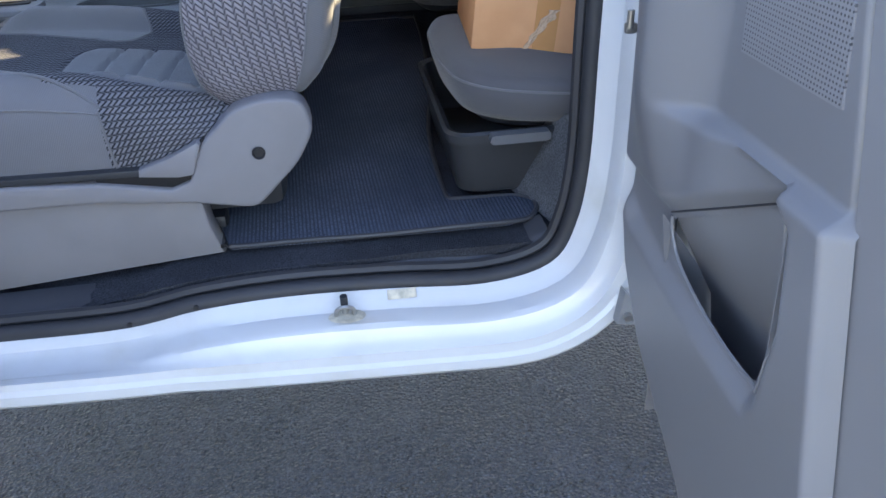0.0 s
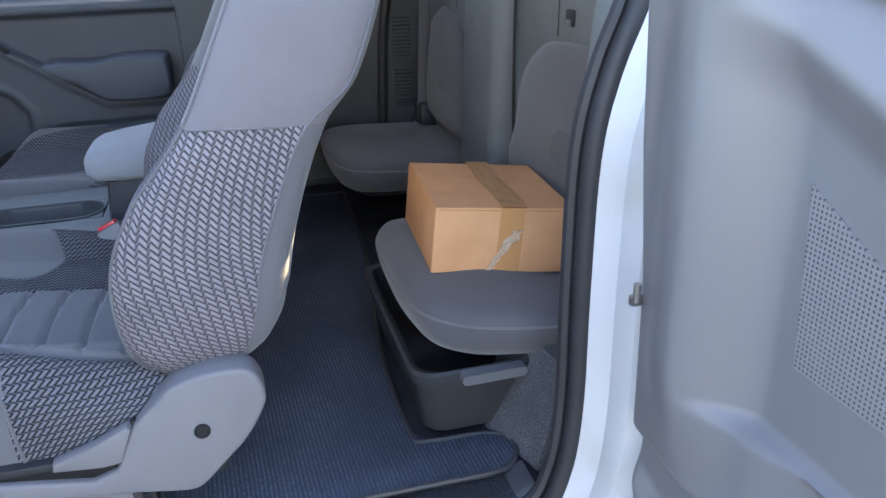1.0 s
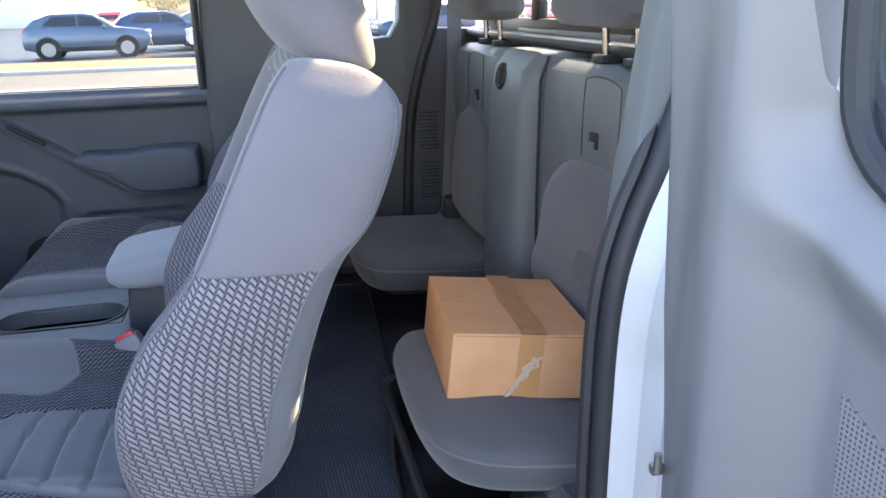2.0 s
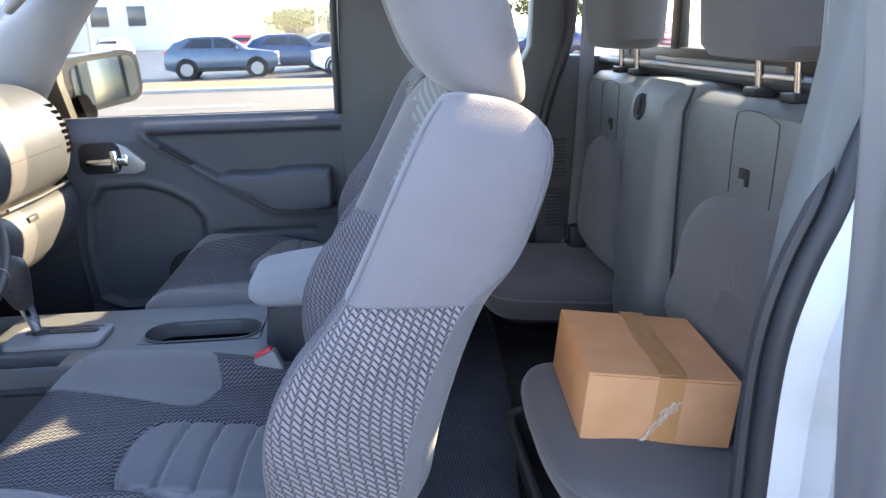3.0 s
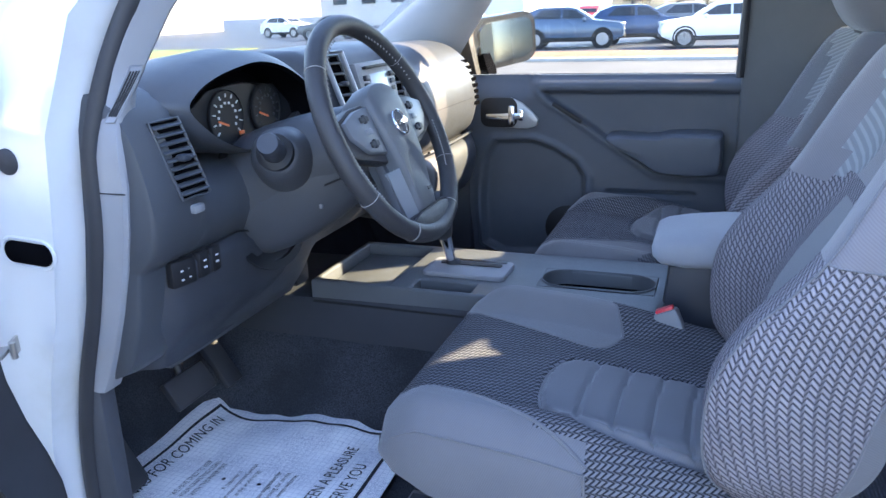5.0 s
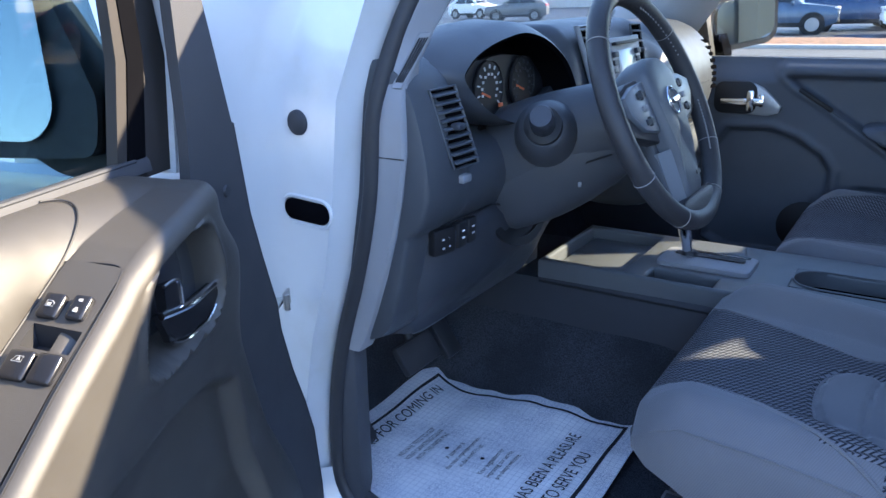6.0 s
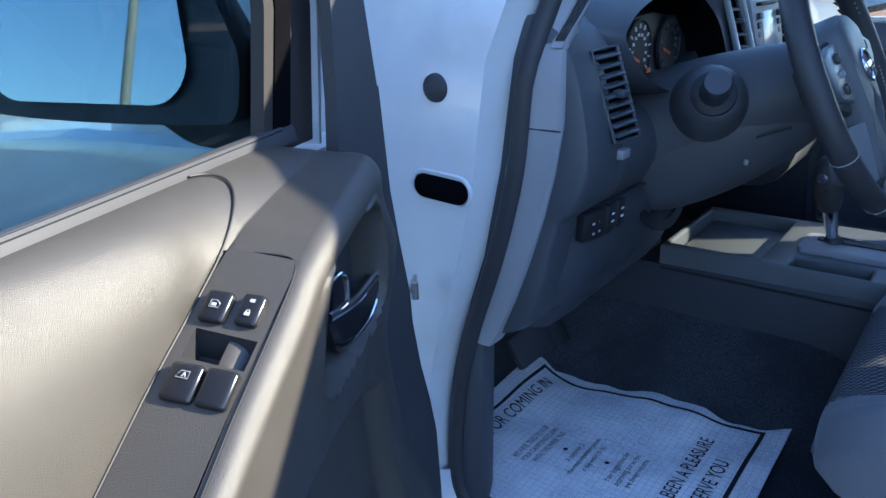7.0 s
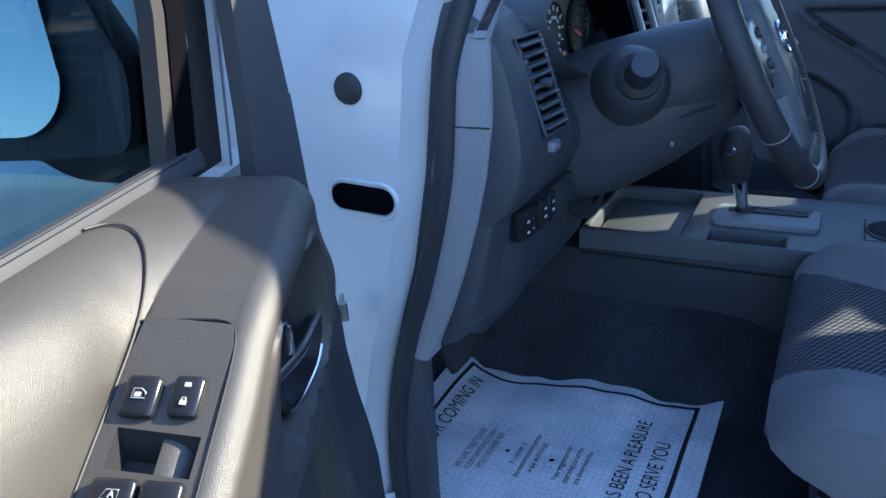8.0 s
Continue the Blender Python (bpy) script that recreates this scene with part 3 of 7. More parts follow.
def tree(x, y, h, w, seed):
    t = thing("tree", "leafy broad green tree beyond the parked cars", "tree", "far trees")
    rng = random.Random(seed)
    part("trunk", tube(curve([(x, y, -0.3), (x + 0.1, y, h * 0.3), (x - 0.1, y + 0.1, h * 0.7)], 4), [0.24, 0.23, 0.21, 0.2, 0.18, 0.16, 0.14, 0.1, 0.06], 8), M_BARK, t)
    for k in range(4):
        a = k * 1.6 + seed
        part("limb", rod((x, y, h * 0.4), (x + math.cos(a) * w * 0.5, y + math.sin(a) * w * 0.5, h * 0.72), 0.09, 6, 0.03), M_BARK, t)
    bm = bmesh.new()
    for _ in range(1100):
        d = Vector((rng.gauss(0, 1), rng.gauss(0, 1), rng.gauss(0, 1))).normalized() * rng.random() ** 0.4
        lob = 0.75 + 0.35 * noise.noise(d * 1.7 + Vector((seed, 0, 0)))
        c = Vector((x, y, h * 0.64)) + Vector((d.x * w * 0.62, d.y * w * 0.62, d.z * h * 0.36)) * lob
        q = Euler((rng.random() * 6, rng.random() * 6, rng.random() * 6)).to_matrix() * rng.uniform(0.10, 0.24)
        vs = [bm.verts.new(c + q @ Vector(p)) for p in ((-1, -0.6, 0), (0.2, -0.9, 0.3), (1, 0.2, 0), (0.1, 0.9, -0.3), (-0.9, 0.4, 0.2))]
        bm.faces.new(vs)
    me = bpy.data.meshes.new("leaves")
    bm.to_mesh(me)
    bm.free()
    me.materials.append(M_LEAF)
    ob = new("crown", me)
    ob.parent = t
    tagged(ob, kind="stuff")


for k, (x, y, h, w) in enumerate(((-3, 94, 5.0, 8), (5, 98, 5.5, 8), (12, 96, 5.2, 7), (20, 94, 5.6, 8), (-11, 102, 4.6, 8), (27, 98, 5.5, 8), (26, -22, 6, 7), (-13, -38, 5, 6), (-20, -37, 5.5, 7))):
    tree(x, y, h, w, k + 1)

# ---- the cab: floor, sills, pillars, roof, rear wall ----
FRONT_FLOOR, REAR_FLOOR = 0.558, 0.592


def floor_at(u, v):
    x, y = -1.66 + 1.98 * u, -0.735 + 1.51 * v
    z = FRONT_FLOOR + (REAR_FLOOR - FRONT_FLOOR) * ease(-0.75, -0.45, x)
    z += 0.42 * ease(-1.46, -1.70, x) + 0.004 * noise.noise((x * 9, y * 9, 0))
    z += 0.10 * (1 - ease(0.10, 0.24, abs(y))) * ease(-0.46, -0.75, x)
    z += 0.085 * (1 - ease(0.14, 0.31, abs(y + 0.015))) * ease(-0.78, -1.0, x)
    return x, y, z


whole("floor", slab(floor_at, 60, 46, (0, 0, -0.04)), M_CARPET, "dark carpeted cab floor with a raised tunnel", "floor", kind="structure")

# the edge of the door opening, seen from the side: (x, z), from the foot of the windscreen pillar round to the rear roof rail
OPENING = [(-0.84, 1.610), (-0.98, 1.572), (-1.075, 1.50), (-1.175, 1.372), (-1.226, 1.235), (-1.243, 1.10), (-1.273, 0.985), (-1.309, 0.88), (-1.332, 0.785), (-1.343, 0.68), (-1.335, 0.605), (-1.28, 0.568),
           (-1.10, 0.558), (-0.80, 0.551), (-0.63, 0.549), (-0.52, 0.566), (-0.40, 0.572), (-0.25, 0.566), (-0.11, 0.556), (-0.015, 0.578), (0.020, 0.64), (0.034, 0.74), (0.036, 0.90),
           (0.041, 1.06), (0.060, 1.15), (0.092, 1.228), (0.120, 1.30), (0.142, 1.38), (0.150, 1.48), (0.132, 1.552), (0.08, 1.598), (-0.02, 1.616), (-0.3, 1.621), (-0.6, 1.619)]
RIM = curve([(x, 0, z) for x, z in OPENING], 5, True)
K1 = max(i for i, p in enumerate(RIM) if p.x > 0.10 and p.z < 1.55)


def rim_y(z, x=-0.5):
    """The opening's edge leans in towards the roof and towards the windscreen."""
    return -0.762 + 0.042 * ease(-0.95, -1.20, x) + 0.16 * max(0.0, z - 1.20) ** 1.2 * 2.0


def rim_out(i):
    a, b = RIM[i - 1], RIM[(i + 1) % len(RIM)]
    d = (b - a).normalized()
    return Vector((-d.z, 0, d.x))


CENTRE = Vector((-0.6, 0, 1.1))
seal = []
for i, p in enumerate(RIM):
    seal.append(Vector((p.x, rim_y(p.z, p.x), p.z)))
weather = thing("door_seal", "black rubber weatherstrip round the door opening", "door seal", kind="structure")
part("seal_bulb", tube(seal, 0.0125, 10, True), M_RUBBER, weather)
lip_pts = []
for i, p in enumerate(RIM):
    o = rim_out(i)
    o = o if o.dot(p - CENTRE) > 0 else -o
    lip_pts.append(Vector((p.x, rim_y(p.z, p.x) + 0.018, p.z)) - o * 0.012)
part("seal_lip", tube(lip_pts, 0.009, 8, True), M_RUBBER, weather)


def jamb(section, i0, i1, wave=0.0):
    """Sweeps (out, y) pairs along part of the opening's edge."""
    rings = []
    for i in range(i0, i1):
        p, o = RIM[i], rim_out(i)
        o = o if o.dot(p - CENTRE) > 0 else -o
        low = ease(0.02, -0.12, p.x)
        k = 1.0 - 0.35 * ease(-0.15, -0.80, p.x) * (1 - low)
        line = 0.563 - 0.056 * (p.x + 0.34)
        rings.append([Vector((p.x, rim_y(p.z, p.x) + y, p.z + (line - p.z) * low * ease(0.020, 0.060, d))) + o * (d * k) for d, y in section])
    return loft(rings, False)


K0 = next(i for i, p in enumerate(RIM) if p.x > -1.372 and p.z < 0.61 and i > 30)
SILLSEC = [(-0.004, 0.006), (0.002, -0.008), (0.006, -0.014), (0.017, -0.022), (0.024, -0.034), (0.026, -0.062), (0.030, -0.070), (0.041, -0.075), (0.047, -0.080), (0.052, -0.090), (0.066, -0.092), (0.072, -0.097), (0.086, -0.098), (0.094, -0.092), (0.097, -0.08), (0.097, -0.03)]
whole("sill", jamb(SILLSEC, K0 - 3, K1), M_WHITE, "glossy white painted sill and rear door jamb", "door sill", kind="structure", angle=26)
# front hinge pillar: a white post with a rounded outer edge
zs = [(1.60, -1.04), (1.50, -1.10), (1.371, -1.195), (1.231, -1.243), (1.10, -1.262), (0.984, -1.287), (0.88, -1.322), (0.785, -1.344), (0.68, -1.353), (0.60, -1.35), (0.50, -1.35), (0.40, -1.36)]
rings = []
for z, x in zs:
    y = rim_y(z, -1.3) + 0.012
    up = max(0.0, z - 1.12)
    k = 0.055 * ease(1.10, 1.22, z)
    t = ease(1.25, 1.6, z)
    f = -0.757 + (y + 0.750) * 1.0 * t
    lo_ = 1 - ease(0.80, 1.0, z)
    rings.append([(x + 0.010, y + 0.04, z), (x, y, z), (x - 0.006, y - 0.006, z), (x - 0.018, f, z), (x - 0.05, f - 0.001, z), (x - 0.10 + 0.03 * lo_, f, z), (x - 0.125 + 0.03 * lo_, f - 0.006, z), (x - 0.150 + 0.03 * lo_, f - 0.030, z),
                  (x - 0.165, f - 0.070, z), (x - 0.185 - 0.05 * t, f - 0.105, z), (x - 0.23 - 0.08 * t, f - 0.125, z), (x - 0.45, f - 0.128, z), (x - 0.62, f - 0.10, z)])
whole("hinge_pillar", loft(rings, False), M_WHITE, "white painted front door hinge pillar", "pillar", kind="structure", angle=60)
hp = thing("pillar_grommet", "round dark rubber plug in the white hinge pillar", "grommet")
part("plug", lathe([(0.0, 0.006), (0.012, 0.006), (0.0165, 0.003), (0.018, -0.004)], 20, pose(-1.330, -0.7575, 1.198, 90, 0, 0)), M_RUBBER, hp)
slot_hole = thing("pillar_slot", "dark oblong opening in the white hinge pillar", "opening")
bm = prism(rounded(-0.040, -0.0150, 0.040, 0.0150, 0.0149, 6), "y", -0.003, 0.003, 0.001)
part("opening", moved(bm, pose(-1.327, -0.7575, 1.077, 0, 3, 0)), M_DARKHOLE, slot_hole)
part("pressed_rim", moved(tube([(x, 0, z) for x, z in rounded(-0.044, -0.019, 0.044, 0.019, 0.0188, 6)], 0.0030, 6, True), pose(-1.327, -0.7575, 1.077, 0, 3, 0)), M_WHITE, slot_hole)
chk = thing("door_check", "small zinc door check bracket on the hinge pillar", "door check")
part("arm", rbox((-1.355, -0.815, 0.955), (0.03, 0.035, 0.006), 0.002, (0, 0, 30)), M_STEEL, chk)
part("pin", rod((-1.340, -0.80, 0.944), (-1.340, -0.80, 0.966), 0.0045), M_STEEL, chk)
part("plate", rbox((-1.350, -0.790, 0.955), (0.005, 0.026, 0.024), 0.002, (0, 0, 30)), M_STEEL, chk)

# black step plates inside the sill
whole("sill_plate", slab(lambda u, v: (-0.475 + 0.47 * u, -0.75 + 0.07 * v, 0.560 + 0.016 * ease(0, 0.3, v) + 0.022 * ease(0.1, 0.5, u) * (1 - ease(0.5, 1, u)) * 0.5 + 0.03 * ease(0.88, 1.0, u)), 24, 8, (0, 0, -0.03)), M_SILL, "black plastic step plate along the rear sill", "sill plate", kind="structure")
whole("sill_plate", slab(lambda u, v: (-1.38 + 0.90 * u, -0.75 + 0.08 * v, 0.545 + 0.018 * ease(0, 0.3, v) + 0.010 * ease(0.85, 1, u)), 24, 8, (0, 0, -0.03)), M_SILL, "black plastic step plate along the front sill", "sill plate", kind="structure")
whole("wheel_carpet", slab(lambda u, v: (-0.035 + 0.045 * u + (0.075 - 0.03 * u) * v, -0.545 - 0.155 * u + 0.02 * v + 0.008 * noise.noise((u * 5, v * 5, 2)), 0.598 + 0.145 * v), 10, 10, (0.03, 0.0, 0)), M_CARPETGREY, "fuzzy grey carpet on the rear corner panel", "carpet", kind="structure")
whole("wall_rear_corner", prism([(0.04, 0.58), (0.34, 0.58), (0.36, 1.30), (0.30, 1.72), (0.08, 1.68), (0.09, 1.40), (0.06, 1.20), (0.04, 1.0)], "y", -0.745, -0.70, 0.01), M_REARTRIM, "grey plastic rear quarter trim", "wall", kind="structure")
whole("wall_outer", prism([(0.16, 0.52), (1.9, 0.45), (1.9, 1.22), (0.42, 1.22), (0.34, 1.70), (0.17, 1.70), (0.185, 1.40), (0.16, 1.20), (0.15, 1.0)], "y", -0.885, -0.80, 0.015), M_WHITE, "white painted rear quarter of the truck body", "body side", kind="structure")
whole("wall_outer", prism([(0.10, 0.40), (1.9, 0.40), (1.9, 1.22), (0.42, 1.22), (0.40, 1.72), (0.36, 1.30), (0.10, 1.25)], "y", 0.80, 0.885, 0.015), M_WHITE, "white painted rear quarter of the truck body", "body side", kind="structure")
whole("wall_front_fender", prism([(-1.52, 0.42), (-1.52, 1.14), (-1.9, 1.12), (-2.75, 1.02), (-2.9, 0.8), (-2.9, 0.45)], "y", -0.92, -0.86, 0.03), M_WHITE, "white painted front wing of the truck", "wing", kind="structure")
whole("wall_front_fender", prism([(-1.35, 0.42), (-1.35, 1.15), (-1.9, 1.12), (-2.75, 1.02), (-2.9, 0.8), (-2.9, 0.45)], "y", 0.86, 0.92, 0.03), M_WHITE, "white painted front wing of the truck", "wing", kind="structure")
whole("bonnet", slab(lambda u, v: (-1.60 - 1.25 * u, -0.90 + 1.8 * v, 1.185 - 0.15 * u ** 1.5 - 0.07 * abs(2 * v - 1) ** 3), 14, 20, (0, 0, -0.03)), M_WHITE, "white painted bonnet in full sun", "bonnet", kind="structure")

# roof and headliner
def roof_at(u, v):
    x, s = -0.92 + 1.32 * u, 2 * v - 1
    return x, 0.60 * s, 1.772 - 0.178 * abs(s) ** 3 - 0.085 * (1 - ease(0, 0.25, u)) - 0.012 * ease(0.8, 1, u)


whole("ceiling", slab(roof_at, 14, 18, (0, 0, -0.02)), M_TRIMLIGHT, "pale grey cloth headliner", "ceiling", kind="structure")
whole("roof", slab(lambda u, v: tuple(Vector(roof_at(u, v)) + Vector((0, 0.05 * (2 * v - 1), 0.045))), 14, 18, (0, 0, -0.02)), M_WHITE, "white painted truck roof", "roof", kind="structure")
for s, nm in ((-1, "driver"), (1, "passenger")):
    whole("roof_rail", tube(curve([(-0.93, s * 0.610, 1.605), (-0.7, s * 0.615, 1.617), (-0.2, s * 0.615, 1.619), (0.34, s * 0.61, 1.609)], 6), 0.022, 10), M_TRIMLIGHT, "pale grey roof rail trim", "roof rail", kind="structure")

# windscreen pillars, glass and cowl
def pillar(s):
    lower = [(-1.63, 0.74, 1.20), (-1.53, 0.700, 1.245), (-1.37, 0.690, 1.245), (-1.290, 0.715, 1.215), (-1.270, 0.765, 1.19), (-1.33, 0.82, 1.17)]
    upper = [(-0.90, 0.63, 1.70), (-0.872, 0.605, 1.685), (-0.868, 0.61, 1.675), (-0.865, 0.605, 1.665), (-0.86, 0.65, 1.66), (-0.86, 0.68, 1.68)]
    rings = []
    for k in range(9):
        t = k / 8
        rings.append([(a[0] + (b[0] - a[0]) * t, s * (a[1] + (b[1] - a[1]) * t), a[2] + (b[2] - a[2]) * t + 0.035 * math.sin(3.14 * t)) for a, b in zip(lower, upper)])
    return loft(rings)


whole("windscreen_pillar", pillar(1), [M_PILLAR], "mid grey windscreen pillar trim", "pillar", kind="structure", angle=50)
grab = thing("grab_handle", "mid grey grab handle on the windscreen pillar", "grab handle")
part("handle", tube(curve([(-1.24, 0.62, 1.46), (-1.20, 0.585, 1.48), (-1.07, 0.565, 1.58), (-1.00, 0.575, 1.62)], 5), 0.016, 10), M_PILLAR, grab)
bm = slab(lambda u, v: ((-1.62 + 0.74 * u), (0.70 - 0.12 * u) * (2 * v - 1), 1.225 + 0.475 * u + 0.06 * u * (1 - u) - 0.03 * abs(2 * v - 1) ** 2), 10, 10, (0, 0, 0.006))
whole("windscreen", bm, M_DOORGLASS, "clear laminated windscreen", "window", kind="structure")
whole("windscreen_rubber", tube([(-1.615, -0.70 + 1.4 * k / 12, 1.232 - 0.03 * (k / 6 - 1) ** 2) for k in range(13)], 0.010, 8), M_RUBBER, "black rubber edge at the foot of the windscreen", "windscreen seal", kind="structure")

# driver-side pillar trim strip, with its defroster grille
strip = thing("pillar_trim", "pale grey pillar trim strip with a narrow defroster grille", "pillar trim")
SA = [(0.86, -1.303), (0.88, -1.297), (0.985, -1.268), (1.10, -1.256), (1.235, -1.223), (1.30, -1.194), (1.372, -1.163), (1.50, -1.063), (1.62, -0.965)]
SB = [(0.86, -1.282), (0.88, -1.270), (0.911, -1.255), (1.013, -1.217), (1.072, -1.201), (1.136, -1.186), (1.18, -1.184), (1.243, -1.186), (1.308, -1.170), (1.40, -1.118), (1.50, -1.025), (1.62, -0.915)]


def strip_at(z, t, off=0.0):
    """A point across the strip: t = 0 at the seal, 1 at the dash."""
    lean = rim_y(z, -1.3) + 0.720
    a, b = Vector((at(SA, z), -0.722 + lean, z)), Vector((at(SB, z), -0.722 + 0.034 * ease(1.23, 1.31, z) + lean, z))
    d = b - a
    return a + d * t + Vector((-d.y, d.x, 0)).normalized() * -off


rings = []
for z in (0.86, 0.88, 0.93, 0.985, 1.05, 1.10, 1.16, 1.20, 1.225, 1.243, 1.262, 1.275, 1.285, 1.302, 1.308, 1.34, 1.372, 1.45, 1.55, 1.62):
    rings.append([strip_at(z, -0.3, -0.02), strip_at(z, 0.0), strip_at(z, 0.5, 0.0015), strip_at(z, 0.93), strip_at(z, 1.0, -0.004), strip_at(z, 1.0, -0.03)])
part("strip", loft(rings), M_STRIP, strip)
gr = part("defroster_grille", loft([[strip_at(z, t, 0.0026) for t in (0.46, 0.56, 0.7, 0.86)] for z in (1.243, 1.262, 1.275, 1.285, 1.302, 1.308)], False), M_STRIP, strip)
part("grille_rim", tube([strip_at(z, t, 0.002) for z, t in ((1.243, 0.46), (1.275, 0.46), (1.308, 0.46), (1.308, 0.66), (1.308, 0.86), (1.275, 0.86), (1.243, 0.86), (1.243, 0.66))], 0.0012, 6, True), M_TRIM, gr)
for k in range(4):
    t = 0.53 + 0.09 * k
    part("grille_slot", tube([strip_at(z, t, 0.0028) for z in (1.250, 1.275, 1.302)], 0.0012, 6), M_BLACK, gr)
part("lower_joint", tube([strip_at(1.154, t, 0.0008) for t in (0.0, 0.4, 0.8, 1.0)], 0.0010, 6), M_BLACK, strip)
part("kick_cover", prism([(-1.320, 0.868), (-1.292, 0.868), (-1.297, 0.62), (-1.31, 0.56), (-1.345, 0.56), (-1.345, 0.70)], "y", -0.722, -0.69, 0.008), M_SILL, strip)

# passenger side: pillar, door surround and quarter panel
whole("wall_passenger_sill", rbox((-0.65, 0.78, 0.60), (1.7, 0.10, 0.12), 0.02), M_SILL, "black plastic passenger sill trim", "sill plate", kind="structure")
whole("wall_passenger_kick", prism([(-1.20, 0.58), (-1.20, 1.17), (-1.60, 1.2), (-1.62, 0.58)], "y", 0.70, 0.78, 0.02), M_DASHLOW, "dark grey passenger kick panel", "wall", kind="structure")
whole("wall_bulkhead", prism([(-0.75, 0.52), (0.78, 0.52), (0.78, 1.16), (-0.75, 1.16)], "x", -1.76, -1.70, 0), M_CARPET, "dark carpeted front bulkhead", "wall", kind="structure")
qp = [(-0.445, 0.62), (0.10, 0.62), (0.30, 0.95), (0.33, 1.30), (0.190, 1.305), (0.195, 1.69), (0.10, 1.70), (0.085, 1.33), (0.06, 1.285), (-0.10, 1.27), (-0.14, 1.31), (-0.14, 1.69), (-0.43, 1.69), (-0.448, 1.2)]
whole("wall_passenger_rear", prism(qp, "y", 0.70, 0.77, 0.012), M_QUARTER, "dark grey closed passenger rear door trim with a window", "wall", kind="structure")
pane = whole("rear_side_window", prism([(-0.385, 1.265), (0.10, 1.265), (0.11, 1.70), (-0.385, 1.70)], "y", 0.735, 0.74, 0), M_DOORGLASS, "clear rear side window", "window", kind="structure")
for k in range(22):
    whole("vent_louvre", rbox((0.160, 0.697, 0.82 + 0.0105 * k + 0.03 * (k > 10)), (0.055, 0.007, 0.0026), 0.0008), M_SOFT, "dark louvre slot in the quarter trim", "louvre", "quarter trim louvres")
whole("trim_pillar_belt", tube(curve([(0.185, 0.68, 1.66), (0.199, 0.69, 1.45), (0.186, 0.695, 1.33), (0.148, 0.695, 1.22), (0.115, 0.695, 1.09), (0.100, 0.695, 0.95), (0.086, 0.695, 0.68)], 6), 0.015, 8), M_RUBBER, "black rubber door seal on the passenger side", "door seal", kind="structure")
whole("window_channel", tube(curve([(-0.452, 0.700, 1.165), (-0.450, 0.698, 1.35), (-0.440, 0.690, 1.66)], 6), 0.010, 8), M_RUBBER, "black rubber channel behind the passenger window", "window seal", kind="structure")
# rear wall behind the seats, with its sliding window
rw = thing("wall_rear", "grey rear cab wall with a wide sliding window", "wall", kind="structure")
part("lower_wall", rbox((0.37, 0, 0.93), (0.05, 1.5, 0.70), 0.01), M_REARTRIM, rw)
part("window_sill", rbox((0.325, 0, 1.288), (0.10, 1.40, 0.02), 0.008), M_SOFT, rw)
part("lower_frame", rbox((0.355, 0, 1.312), (0.03, 1.34, 0.035), 0.006), M_RUBBER, rw)
part("slide_track", rbox((0.338, 0.10, 1.301), (0.016, 0.60, 0.014), 0.003), M_TRIM, rw)
part("upper_frame", rbox((0.355, 0, 1.738), (0.03, 1.30, 0.03), 0.01), M_TRIMLIGHT, rw)
for y in (-0.66, 0.66):
    part("side_frame", rbox((0.355, y, 1.48), (0.04, 0.10, 0.36), 0.01), M_REARTRIM, rw)
for y in (-0.305, 0.31):
    part("slider_frame", rbox((0.352, y, 1.51), (0.024, 0.055, 0.38), 0.006), M_RUBBER, rw)
pane = part("pane", rbox((0.362, 0, 1.527), (0.005, 1.30, 0.42), 0), M_DOORGLASS, rw)
# the load bed behind the cab
whole("load_bed", join(rbox((1.15, 0, 0.72), (1.5, 1.5, 0.05), 0.01), rbox((1.15, -0.76, 1.0), (1.5, 0.05, 0.5), 0.02), rbox((1.15, 0.76, 1.0), (1.5, 0.05, 0.5), 0.02), rbox((1.92, 0, 1.0), (0.05, 1.55, 0.5), 0.02), rbox((0.43, 0, 1.0), (0.04, 1.55, 0.52), 0.02)), M_WHITE, "white pickup load bed behind the cab", "load bed", kind="structure")


# ---- front seats ----
BACK_F = [(-0.452, 0.812), (-0.478, 0.845), (-0.487, 0.90), (-0.480, 0.964), (-0.449, 1.025), (-0.420, 1.06), (-0.383, 1.107), (-0.350, 1.17), (-0.320, 1.23), (-0.2915, 1.282), (-0.270, 1.309)]
BACK_R = [(-0.335, 0.822), (-0.315, 0.845), (-0.298, 0.88), (-0.285, 0.94), (-0.271, 0.985), (-0.252, 1.04), (-0.225, 1.098), (-0.187, 1.142), (-0.154, 1.219), (-0.146, 1.263), (-0.159, 1.288)]
BACK_W = [0.245, 0.258, 0.264, 0.266, 0.265, 0.264, 0.262, 0.252, 0.238, 0.216, 0.190]


def seat_section():
    """Round a backrest: (across, depth, zone), zones f front, s side, r rear."""
    out = []
    for k in range(33):
        v = -0.90 + 1.8 * k / 32
        out.append((v, 1 - (0.62 + 0.38 * ease(0.44, 0.80, abs(v))), "f"))
    out += [(0.955, 0.015, "s"), (0.99, 0.08, "s"), (1.0, 0.2, "s"), (1.0, 0.45, "s"), (0.985, 0.7, "s"), (0.975, 0.82, "r"), (0.955, 0.91, "r"), (0.925, 0.965, "r"), (0.86, 1.0, "r"), (0.4, 1.0, "r"), (0.0, 1.0, "r"), (-0.4, 1.0, "r")]
    out += [(-0.86, 1.0, "r"), (-0.925, 0.965, "s"), (-0.96, 0.88, "s"), (-0.985, 0.7, "s"), (-1.0, 0.45, "s"), (-1.0, 0.2, "s"), (-0.99, 0.08, "s"), (-0.955, 0.015, "s")]
    return out


